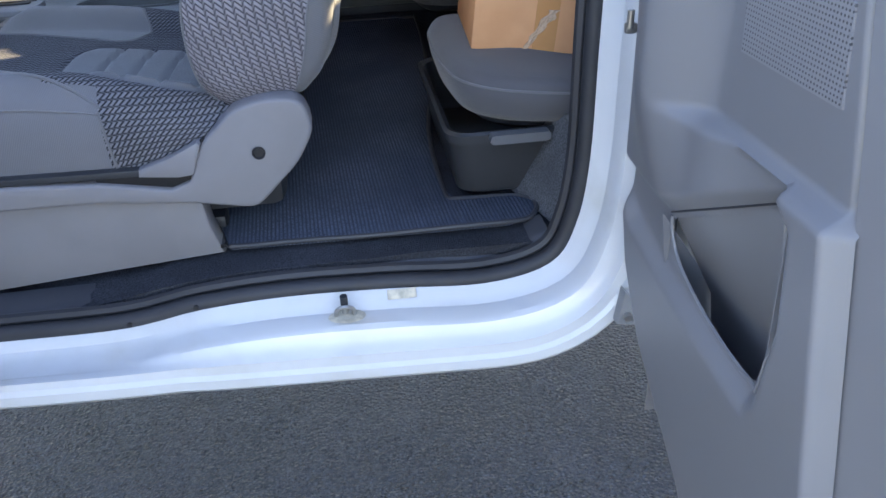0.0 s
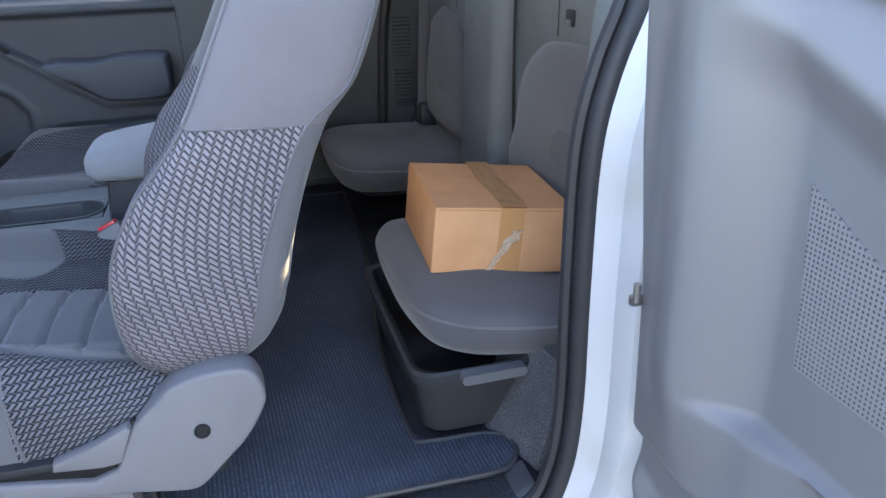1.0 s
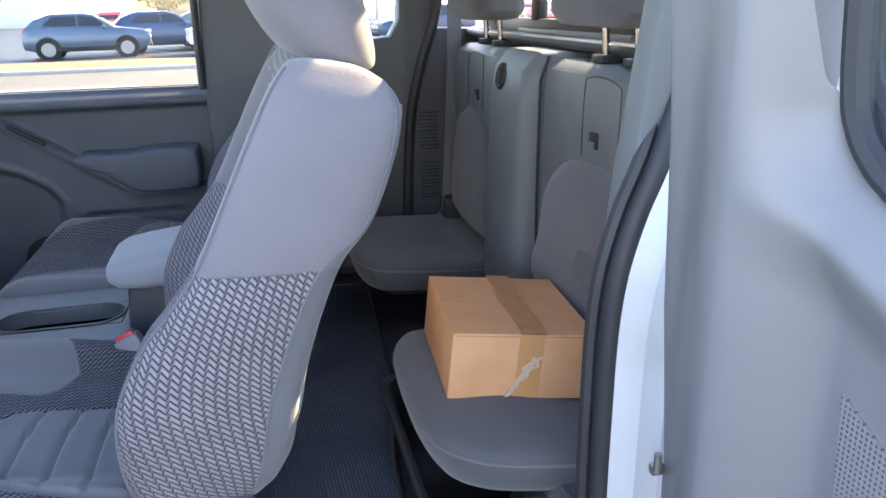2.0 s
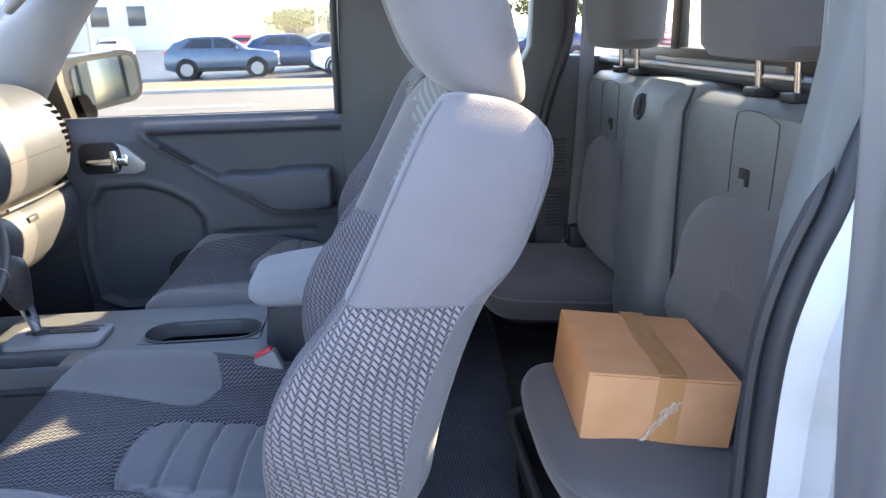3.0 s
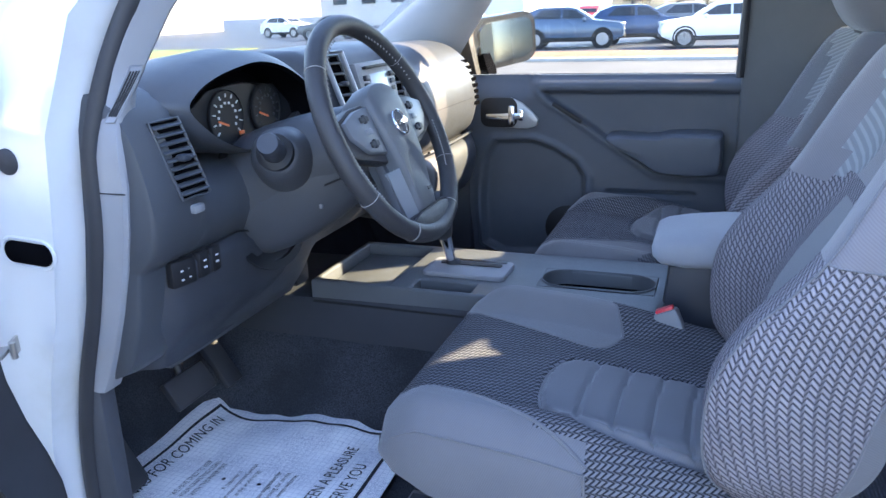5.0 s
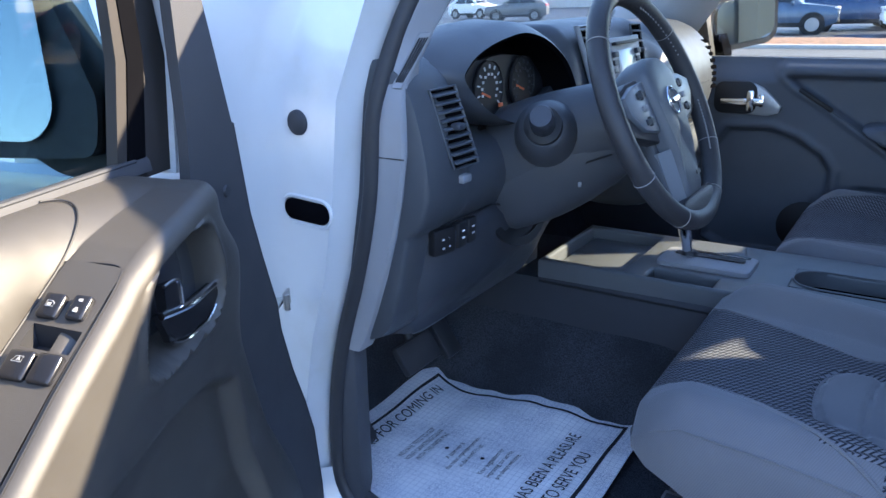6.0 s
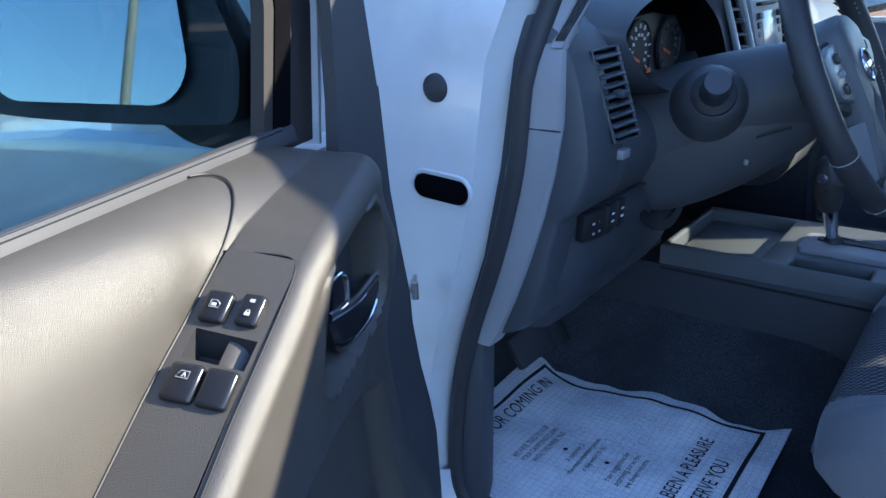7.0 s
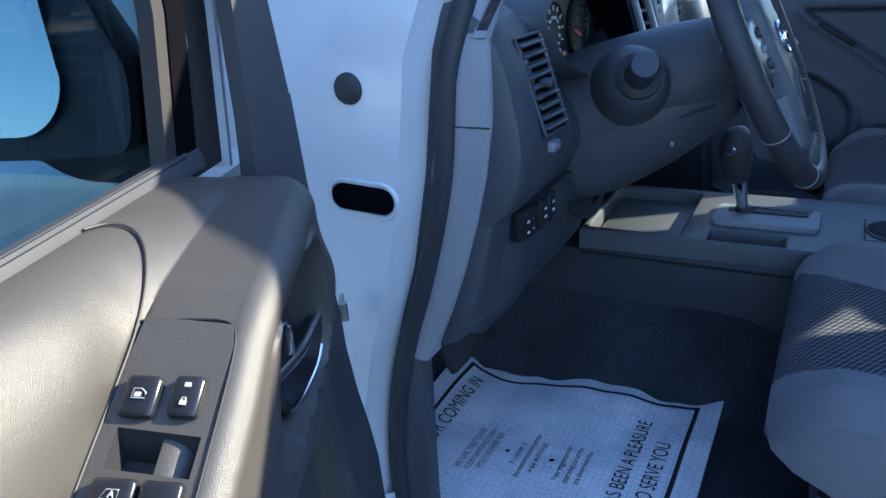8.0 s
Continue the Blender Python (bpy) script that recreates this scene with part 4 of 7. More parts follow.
PAD = [(-0.41, -0.030), (-0.55, -0.030), (-0.64, -0.030), (-0.68, -0.020), (-0.700, 0.010), (-0.707, 0.050), (-0.705, 0.100), (-0.694, 0.142), (-0.665, 0.178), (-0.62, 0.205), (-0.55, 0.215), (-0.41, 0.215)]


def front_seat(side, dx, label):
    """side -1: driver's seat, +1: the mirrored passenger seat; dx: how far back it is set."""
    seat = thing("front_seat", label, "car seat", "front seats")
    yc = 0.405 * side
    sec = seat_section()
    F, R = curve([(x, 0, z) for x, z in BACK_F], 5), curve([(x, 0, z) for x, z in BACK_R], 5)
    W = curve([(w, 0, 0) for w in BACK_W], 5)

    def ring(f, r, w):
        # across +1 is the outboard side
        return [Vector((f.x + (r.x - f.x) * u + dx, yc + side * v * w, f.z + (r.z - f.z) * u)) for v, u, _ in sec]

    rings = [ring(f, r, w.x) for f, r, w in zip(F, R, W)]
    f, r, w = F[-1], R[-1], W[-1].x
    m = (f + r) / 2
    for k, up in ((0.80, 0.008), (0.5, 0.012), (0.12, 0.013)):
        lift = Vector((-0.004, 0, up))
        rings.append(ring(m + (f - m) * k + lift, m + (r - m) * k + lift, w * (0.80 + 0.2 * k)))
    f, r, w = F[0], R[0], W[0].x
    m = (f + r) / 2
    rings.insert(0, ring(m + (f - m) * 0.55 - Vector((0, 0, 0.010)), m + (r - m) * 0.55 - Vector((0, 0, 0.010)), w * 0.93))

    def pick(i, j, c):
        v, u, zone = sec[j]
        va = abs((c.y - yc) / 0.25)
        z = c.z + 0.05 * (u - 0.5)
        if zone == "r":
            return 0 if i >= 31 and v > 0.93 else 4
        if zone == "f" and va < 0.60:
            if va < 0.40:
                return 0 if c.z > 1.13 else (2 if va < 0.32 and c.z < 1.10 else 1)
            return 3 if c.z > 1.12 else 1
        return 0 if i >= 31 else 1

    # the passenger backrest takes a darker cloth: its shade is put into the colour
    part("backrest", loft(rings, pick=pick), [M_CLOTH if side < 0 else M_CLOTHSIDESHADE, M_BASKET, M_CLOTHSIDESHADE, M_RIBS, M_CLOTHSIDESHADE], seat, "grey cloth backrest with basket-knit lower sides")
    # sewn seams: down the outer front edge, across the side, and the pale rear edge strip
    edge = [Vector((f.x + (r.x - f.x) * 0.012 + dx, yc + side * 0.957 * w.x, f.z)) for f, r, w in zip(F, R, W)]
    part("piping", tube(edge[2:], 0.0015, 6), M_CLOTHSIDESHADE, seat)
    f, r, w = BACK_F[6], BACK_R[6], BACK_W[6]
    across = [Vector((f[0] + (r[0] - f[0]) * u + dx, yc + side * (v * w + 0.001), 1.107 - 0.009 * u)) for v, u in ((0.957, 0.02), (0.99, 0.08), (1.0, 0.2), (1.0, 0.45), (0.985, 0.7), (0.96, 0.88), (0.94, 0.95))]
    part("cross_seam", tube(across[:-2], 0.0011, 6), M_CLOTHDARK, seat)
    back = []
    for f, r, w in zip(F, R, W):
        u = 0.82 + 0.12 * ease(1.09, 1.17, f.z)
        back.append(Vector((f.x + (r.x - f.x) * u + dx, yc + side * (0.978 - 0.03 * ease(1.09, 1.17, f.z)) * w.x, f.z + (r.z - f.z) * u)))
    part("rear_piping", tube(back[3:-2], 0.0016, 6), M_CLOTHSIDESHADE, seat)
    part("shell", loft([[Vector((r.x + 0.012 * e + dx, yc + side * k * w.x, r.z)) for k, e in ((-0.70, 0.2), (-0.60, 1), (0, 1.3), (0.60, 1), (0.70, 0.2))] for r, w in list(zip(R, W))[2:-6]]), M_CLOTHSIDESHADE, seat)
    # headrest
    hr = [((-0.215, 1.309), (-0.192, 1.299), 0.07), ((-0.250, 1.312), (-0.168, 1.292), 0.108), ((-0.272, 1.325), (-0.154, 1.295), 0.126), ((-0.290, 1.348), (-0.151, 1.314), 0.134), ((-0.308, 1.382), (-0.157, 1.350), 0.138), ((-0.324, 1.425), (-0.171, 1.412), 0.139), ((-0.340, 1.47), (-0.200, 1.47), 0.134), ((-0.344, 1.51), (-0.228, 1.52), 0.125), ((-0.33, 1.536), (-0.262, 1.545), 0.105), ((-0.308, 1.548), (-0.284, 1.552), 0.06)]
    rings = []
    fr, re_, wd = (curve(q, 4) for q in ([(a[0], 0, a[1]) for a, _, _ in hr], [(b[0], 0, b[1]) for _, b, _ in hr], [(w, 0, 0) for _, _, w in hr]))
    for fx, fz, rx, rz, w in [(a.x, a.z, b.x, b.z, c.x) for a, b, c in zip(fr, re_, wd)]:
        row = []
        for k in range(36):
            a = 6.2832 * k / 36
            c, s = math.cos(a), math.sin(a)
            u = 0.5 + 0.5 * math.copysign(abs(c) ** 0.72, c)
            v = math.copysign(abs(s) ** 0.66, s)
            row.append((fx + (rx - fx) * u + dx, yc + v * w * (1.0 if side < 0 else 0.92), fz + (rz - fz) * u))
        rings.append(row)
    # same for the passenger headrest, shade painted in by the darker cloth
    part("headrest", loft(rings), M_CLOTH if side < 0 else M_CLOTHSIDESHADE, seat, "padded grey cloth headrest")
    for y in (-0.075, 0.075):
        part("headrest_post", rod((-0.235 + dx, yc + y, 1.36), (-0.215 + dx, yc + y, 1.26), 0.006), M_CHROME, seat)
    # dark strip added to paint the shadow in the gap below the headrest
    part("headrest_base", rbox((-0.208 + dx, yc, 1.302), (0.080, 0.176, 0.010), 0.004, (0, 12, 0)), M_SOFT, seat, "dark strip for the shadowed gap under the headrest")
    part("post_guide", rbox((-0.222 + dx, yc + side * 0.075, 1.309), (0.03, 0.03, 0.012), 0.003, (0, 20, 0)), M_SOFT, seat)

    # cushion
    top = [(-0.905, 0.822), (-0.895, 0.836), (-0.87, 0.846), (-0.82, 0.846), (-0.70, 0.838), (-0.60, 0.824), (-0.50, 0.812), (-0.42, 0.802)]
    low = [(-0.905, 0.800), (-0.895, 0.786), (-0.87, 0.770), (-0.82, 0.748), (-0.78, 0.735), (-0.42, 0.735)]
    wid = [(-0.905, 0.215), (-0.895, 0.240), (-0.87, 0.255), (-0.82, 0.264), (-0.6, 0.266), (-0.42, 0.262)]

    def crown(x, v):
        z = at(top, x)
        lift = (0.036 if v > 0 else 0.024) * ease(0.52, 0.80, abs(v)) * ease(-0.905, -0.83, x) * (1 - 0.55 * ease(-0.65, -0.45, x))
        z += lift - 0.034 * ease(0.84, 1.0, abs(v)) ** 1.5
        y = yc + side * v * 0.266
        yo = v * 0.266
        # the inset pad with its cross seams
        d = inside(x, yo, PAD) if x > -0.73 else -1.0
        inset = ease(0.0, 0.012, d)
        z += 0.006 * inset
        for g in (-0.646, -0.598, -0.549, -0.500):
            z -= 0.0065 * inset * bump(g + 0.010 * ((yo - 0.09) / 0.12) ** 2, 0.007, x)
        z -= 0.006 * bump(0.0, 0.008, d)
        return z

    xs = sorted(set([-0.905, -0.902, -0.895, -0.885, -0.87, -0.85] + [round(-0.84 + 0.0045 * k, 4) for k in range(94)]))
    vs = [-0.985, -0.95, -0.9] + [round(-0.86 + 0.0125 * k, 4) for k in range(138)] + [0.9, 0.95, 0.985]
    rings = []
    for x in xs:
        w, zl = at(wid, x), at(low, x)
        row = [Vector((x + dx, yc + side * v * w, crown(x, v))) for v in vs]
        zs_ = crown(x, 0.985)
        for t in (0.15, 0.4, 0.7, 0.92):
            row.append(Vector((x + dx, yc + side * w * (1.0 + 0.012 * math.sin(3.14 * t)), zs_ + (zl - zs_) * t)))
        row += [Vector((x + dx, yc + side * 0.95 * w, zl)), Vector((x + dx, yc - side * 0.95 * w, zl))]
        for t in (0.92, 0.7, 0.4, 0.15):
            row.append(Vector((x + dx, yc - side * w * (1.0 + 0.012 * math.sin(3.14 * t)), zs_ + (zl - zs_) * t)))
        rings.append(row)

    # where the smooth bolster cloth meets the basket knit, inboard and outboard: (x, across)
    inner = [(-0.895, -0.150), (-0.86, -0.130), (-0.755, -0.100), (-0.70, -0.084), (-0.663, -0.078), (-0.640, -0.088), (-0.626, -0.118), (-0.620, -0.150), (-0.640, -0.215)]
    outer = [(-0.893, 0.163), (-0.85, 0.180), (-0.80, 0.194), (-0.74, 0.213), (-0.68, 0.233), (-0.63, 0.250), (-0.612, 0.258)]
    inner_zone = [(p.x, p.y) for p in curve([(x, y, 0) for x, y in inner], 5)] + [(-0.70, -0.30), (-0.93, -0.30), (-0.93, -0.15)]

    def pick2(i, j, c):
        x, yo = c.x - dx, (c.y - yc) * side
        if j >= len(vs) - 1:
            return 0 if x < -0.615 or yo < 0 else 1
        if inside(x, yo, PAD) > 0:
            return 2
        if yo > 0.245 and x < -0.615:
            return 0
        if x < -0.612 and yo > at(outer, x):
            return 0
        if inside(x, yo, inner_zone) > 0:
            return 3
        return 1

    part("cushion", loft(rings, pick=pick2), [M_CLOTHSIDESHADE, M_BASKETTOP, M_CLOTHPAD, M_CLOTHDARK], seat, "grey cloth cushion with a basket-knit front and a seamed pad")
    seam = [Vector((x + dx, yc + side * at(wid, x) * 0.995, crown(x, 0.985) - 0.004)) for x in xs[4::4] if x < -0.612]
    part("cushion_piping", tube(seam, 0.0013, 6), M_CLOTHDARK, seat)
    on_top = lambda x, y, up: Vector((x + dx, yc + side * y, crown(x, y / 0.266) + up))
    part("inner_seam", tube([on_top(p.x, p.y, 0.0) for p in curve([(x, y, 0) for x, y in inner], 5)], 0.0026, 6), M_CLOTHDARK, seat)
    part("outer_seam", tube([on_top(p.x, p.y, 0.0) for p in curve([(x, y, 0) for x, y in outer], 5)], 0.0026, 6), M_CLOTHSIDESHADE, seat)
    part("pad_seam", tube([on_top(p.x, p.y, -0.001) for p in curve([(x, y, 0) for x, y in PAD], 5)], 0.0030, 6), M_CLOTHDARK, seat)
    side_x, side_w = -0.614, at(wid, -0.614)
    part("side_seam", tube([Vector((side_x + dx + 0.006 * t, yc + side * (side_w * (1.0 + 0.012 * math.sin(3.14 * t)) + 0.0005), crown(side_x, 0.985) + (at(low, side_x) - crown(side_x, 0.985)) * t)) for t in (0.0, 0.15, 0.4, 0.7, 0.92)], 0.0022, 6), M_CLOTHDARK, seat)
    # hard covers low on the outboard side
    o = yc + side * 0.262
    cover = [(-0.845, 0.744), (-0.638, 0.731), (-0.540, 0.713), (-0.513, 0.722), (-0.500, 0.748), (-0.485, 0.777), (-0.459, 0.801), (-0.440, 0.818), (-0.422, 0.825), (-0.401, 0.830), (-0.374, 0.831), (-0.353, 0.827), (-0.341, 0.815), (-0.335, 0.794), (-0.338, 0.774), (-0.361, 0.736), (-0.390, 0.707), (-0.415, 0.683), (-0.432, 0.674), (-0.452, 0.676), (-0.513, 0.688), (-0.643, 0.702), (-0.845, 0.706)]
    cover = cover[:3] + [(p.x, p.y) for p in curve([(x, z, 0) for x, z in cover[3:-3]], 4)] + cover[-3:]
    cov = part("side_cover", prism([(x + dx, z) for x, z in cover], "y", o - side * 0.02, o + side * 0.024, 0.005, 3), M_SEATPLASTIC, seat, "smooth grey plastic recliner cover")
    part("cover_groove", rbox((-0.69 + dx, o + side * 0.008, 0.7425), (0.30, 0.022, 0.010), 0.0015, (0, 1.2, 0)), M_SOFT, cov)
    part("screw_recess", lathe([(0.0, 0.001), (0.0065, 0.001), (0.0078, 0.003), (0.0092, 0.003), (0.0094, 0.0)], 18, pose(-0.412 + dx, o + side * 0.0245, 0.757, 90 if side < 0 else -90, 0, 0)), M_BLACK, cov)
    part("lever", prism([(x + dx, z) for x, z in ((-0.579, 0.736), (-0.577, 0.747), (-0.533, 0.761), (-0.492, 0.780), (-0.488, 0.775), (-0.505, 0.732), (-0.526, 0.730))], "y", o + side * 0.006, o + side * 0.025, 0.004), M_SEATPLASTIC, seat, "pale grey recline lever")
    part("lever_slot", prism([(x + dx, z) for x, z in ((-0.640, 0.727), (-0.640, 0.742), (-0.580, 0.740), (-0.520, 0.745), (-0.486, 0.781), (-0.479, 0.777), (-0.501, 0.724), (-0.517, 0.711), (-0.535, 0.709))], "y", o - side * 0.01, o + side * 0.014, 0.002), M_BLACK, seat)
    part("riser", prism([(-0.85 + dx, 0.722), (-0.508 + dx, 0.698), (-0.502 + dx, 0.64), (-0.490 + dx, 0.592), (-0.86 + dx, 0.565)], "y", o - side * 0.035, o + side * 0.006, 0.006), M_SEATPLASTIC, seat)
    for y in (-0.19, 0.19):
        part("rail", rbox((-0.70 + dx, yc + y, 0.60), (0.42, 0.04, 0.05), 0.006), M_SOFT, seat)
    part("under_frame", rbox((-0.62 + dx, yc, 0.69), (0.46, 0.46, 0.10), 0.02), M_SOFT, seat)
    return seat


front_seat(-1, 0.0, "grey cloth driver's bucket seat with basket-knit panels")
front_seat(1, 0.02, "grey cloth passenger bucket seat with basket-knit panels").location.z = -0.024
buck = thing("belt_buckle", "grey seat belt buckle with a red button", "belt buckle")
part("case", moved(rbox((0, 0, -0.018), (0.042, 0.030, 0.120), 0.006), pose(-0.540, -0.196, 0.815, -8, -24, 0)), M_TRIM, buck)
part("button", moved(rbox((0, 0, 0.043), (0.031, 0.020, 0.008), 0.002), pose(-0.540, -0.196, 0.815, -8, -24, 0)), M_RED, buck)
part("stalk", rod((-0.502, -0.175, 0.66), (-0.527, -0.192, 0.78), 0.012), M_SOFT, buck)

# ---- centre console ----
con = thing("centre_console", "dark grey centre console with cup holders and a tray", "console")
side_poly = [(-1.55, 0.60), (-1.55, 0.790), (-0.95, 0.800), (-0.60, 0.797), (-0.46, 0.79), (-0.39, 0.76), (-0.38, 0.60)]
part("body", prism(side_poly, "y", -0.160, 0.130, 0.012), M_CONSOLESHADE, con)


def console_top():
    """The top moulding, cut by trays: a plate of strips round the openings."""
    z0, z1 = 0.79, 0.832
    holes = [(-1.262, -0.138, -1.100, 0.105), (-1.052, -0.143, -0.928, -0.092), (-0.810, -0.070, -0.586, 0.032)]
    bm = bmesh.new()
    xs_ = sorted({-1.275, -0.56, *[h[0] for h in holes], *[h[2] for h in holes]})
    ys_ = sorted({-0.155, 0.126, *[h[1] for h in holes], *[h[3] for h in holes]})
    for a, b in zip(xs_, xs_[1:]):
        for c, d in zip(ys_, ys_[1:]):
            mx, my = (a + b) / 2, (c + d) / 2
            if any(h[0] < mx < h[2] and h[1] < my < h[3] for h in holes):
                continue
            vs_ = [bm.verts.new((x, y, z1)) for x, y in ((a, c), (b, c), (b, d), (a, d))]
            bm.faces.new(vs_)
    bmesh.ops.remove_doubles(bm, verts=bm.verts, dist=1e-5)
    ex = bmesh.ops.extrude_face_region(bm, geom=list(bm.faces))
    bmesh.ops.translate(bm, vec=(0, 0, z0 - z1), verts=[v for v in ex["geom"] if isinstance(v, bmesh.types.BMVert)])
    bmesh.ops.recalc_face_normals(bm, faces=bm.faces)
    sharp = [e for e in bm.edges if len(e.link_faces) == 2 and e.calc_face_angle() > 0.7 and max(v.co.z for v in e.verts) > 0.83 and min(v.co.z for v in e.verts) > 0.83]
    bmesh.ops.bevel(bm, geom=sharp, offset=0.006, segments=3, affect="EDGES", profile=0.5)
    return bm


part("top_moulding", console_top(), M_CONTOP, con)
part("side_groove", rbox((-0.92, -0.1605, 0.786), (0.70, 0.004, 0.004), 0), M_BLACK, con)
part("front_tray", rbox((-1.178, -0.011, 0.802), (0.158, 0.236, 0.010), 0.003), M_CONTOP, con)
# coin tray and cup well are shallow; near-black floors paint in a deep well's shade
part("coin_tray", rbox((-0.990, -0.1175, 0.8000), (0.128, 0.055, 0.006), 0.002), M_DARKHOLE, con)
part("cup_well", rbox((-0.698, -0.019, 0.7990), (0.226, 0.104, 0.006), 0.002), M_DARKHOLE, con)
rim = [(x, y, 0.8335) for x, y in rounded(-0.810, -0.070, -0.586, 0.032, 0.0505, 8)]
part("cup_rim", tube(rim, 0.0018, 6, True), M_CONTOP, con)
for s in (-1, 1):
    for e in (-1, 1):
        # corner fillets that make the cup opening oval
        cx0, cy0 = -0.698 + e * 0.112, -0.019 + s * 0.051
        pts = [(cx0, cy0)] + [(-0.698 + e * (0.0615 + 0.0505 * math.cos(a)), -0.019 + s * 0.0505 * math.sin(a)) for a in [k * 0.1963 for k in range(9)]]
        part("cup_corner", prism(pts, "z", 0.80, 0.8315, 0), M_CONTOP, con)
gate = part("shift_plate", prism(rounded(-1.058, -0.072, -0.880, 0.028, 0.014), "z", 0.828, 0.842, 0.004), M_STRIP, con, "satin grey shift gate plate")
part("gate_slot", prism(rounded(-1.035, -0.018, -0.90, 0.000, 0.006), "z", 0.8425, 0.8445, 0), M_BLACK, gate)
part("gate_marks", rbox((-0.955, 0.014, 0.8430), (0.12, 0.008, 0.002), 0.0005), M_GLOSSBLACK, gate)
part("armrest_box", prism([(-0.555, 0.78), (-0.568, 0.83), (-0.560, 0.905), (-0.40, 0.915), (-0.39, 0.78)], "y", -0.105, 0.065, 0.012), M_DASHLOW, con)
rings = []
for x, zl, zh, w in ((-0.592, 0.930, 0.937, 0.070), (-0.589, 0.915, 0.950, 0.086), (-0.573, 0.902, 0.959, 0.097), (-0.53, 0.898, 0.967, 0.102), (-0.47, 0.900, 0.974, 0.103), (-0.41, 0.906, 0.975, 0.100), (-0.385, 0.914, 0.966, 0.092), (-0.378, 0.930, 0.948, 0.07)):
    rings.append([(x, -0.022 + w * math.copysign(abs(math.cos(a)) ** 0.5, math.cos(a)), (zl + zh) / 2 + (zh - zl) / 2 * math.copysign(abs(math.sin(a)) ** 0.6, math.sin(a))) for a in [6.2832 * k / 32 for k in range(32)]])
part("armrest_lid", loft(rings), M_LIDCLOTH, con, "padded grey cloth armrest lid")
sh = thing("gear_lever", "black gear lever with a chrome shaft", "gear lever")
part("boot_ring", lathe([(0.0, 0.008), (0.012, 0.008), (0.016, 0.004), (0.017, 0.0)], 18, pose(-1.008, -0.010, 0.8435)), M_SOFT, sh)
part("shaft", rod((-1.010, -0.011, 0.842), (-1.021, -0.024, 0.912), 0.0095, 12, 0.0145), M_CHROME, sh)
part("knob", tube(curve([(-1.020, -0.023, 0.905), (-1.024, -0.028, 0.925), (-1.028, -0.032, 0.960), (-1.022, -0.034, 1.004)], 4), [0.016, 0.018, 0.0195, 0.021, 0.0225, 0.0245, 0.0265, 0.028, 0.029, 0.0285, 0.0265, 0.021, 0.008], 18), M_LEATHER, sh, "black leather-wrapped knob")
part("knob_button", moved(lathe([(0.0, 0.006), (0.007, 0.006), (0.0095, 0.003), (0.010, -0.004)], 16), pose(-1.034, -0.056, 0.968, 68, 0, -25)), M_CHROME, sh, "round chrome release button")
part("knob_screw", moved(lathe([(0.0, 0.003), (0.003, 0.003), (0.004, 0.0)], 12), pose(-1.026, -0.056, 0.946, 80, 0, -15)), M_BLACK, sh)

# ---- dashboard ----
def dash_row(y):
    """(x, z) pairs from the windscreen over the top and down the face."""
    left = [(-1.60, 1.21), (-1.50, 1.250), (-1.38, 1.278), (-1.28, 1.285), (-1.208, 1.270), (-1.176, 1.232), (-1.158, 1.170), (-1.152, 1.115), (-1.165, 1.065), (-1.188, 1.042), (-1.192, 1.028), (-1.212, 0.95), (-1.245, 0.885), (-1.33, 0.875), (-1.52, 0.90)]
    mid = [(-1.60, 1.21), (-1.50, 1.255), (-1.38, 1.280), (-1.33, 1.270), (-1.325, 1.240), (-1.32, 1.20), (-1.26, 1.168), (-1.185, 1.142), (-1.163, 1.095), (-1.182, 1.048), (-1.196, 1.026), (-1.215, 0.95), (-1.262, 0.845), (-1.34, 0.84), (-1.52, 0.90)]
    cen = [(-1.60, 1.22), (-1.50, 1.265), (-1.38, 1.295), (-1.28, 1.298), (-1.235, 1.290), (-1.205, 1.255), (-1.190, 1.205), (-1.182, 1.150), (-1.180, 1.100), (-1.185, 1.060), (-1.19, 1.03), (-1.212, 0.965), (-1.255, 0.915), (-1.36, 0.905), (-1.52, 0.90)]
    rgt = [(-1.60, 1.21), (-1.50, 1.250), (-1.38, 1.278), (-1.28, 1.280), (-1.215, 1.258), (-1.170, 1.215), (-1.150, 1.160), (-1.148, 1.100), (-1.165, 1.045), (-1.195, 1.018), (-1.165, 1.000), (-1.150, 0.95), (-1.185, 0.865), (-1.30, 0.845), (-1.52, 0.87)]
    keys = [(-0.71, left), (-0.625, left), (-0.585, mid), (-0.255, mid), (-0.185, cen), (0.185, cen), (0.265, rgt), (0.76, rgt)]
    for (a, p), (b, q) in zip(keys, keys[1:]):
        if a <= y <= b:
            t = ease(a, b, y)
            row = [(x0 + (x1 - x0) * t, z0 + (z1 - z0) * t) for (x0, z0), (x1, z1) in zip(p, q)]
            break
    end = max(0.35 * ease(-0.68, -0.712, y), ease(0.585, 0.692, y)) ** 1.6
    c = (-1.36, 1.08)
    return [(x + (c[0] - x) * 0.14 * end * (1 if x > -1.4 else 0), z + (c[1] - z) * 0.06 * end) for x, z in row]


dash = thing("dashboard", "dark grey moulded dashboard, its passenger side in sunlight", "dashboard")
ys = [-0.710, -0.704, -0.695, -0.68, -0.66] + [round(-0.64 + 0.0175 * k, 4) for k in range(72)] + [0.615, 0.63, 0.645, 0.657, 0.667, 0.676, 0.684, 0.690]
rings = []
for y in ys:
    rings.append([Vector((p.x, y, p.z)) for p in curve([(x, 0, z) for x, z in dash_row(min(max(y, -0.71), 0.76))], 3)])
cap_c = Vector((-1.30, 0, 1.08))
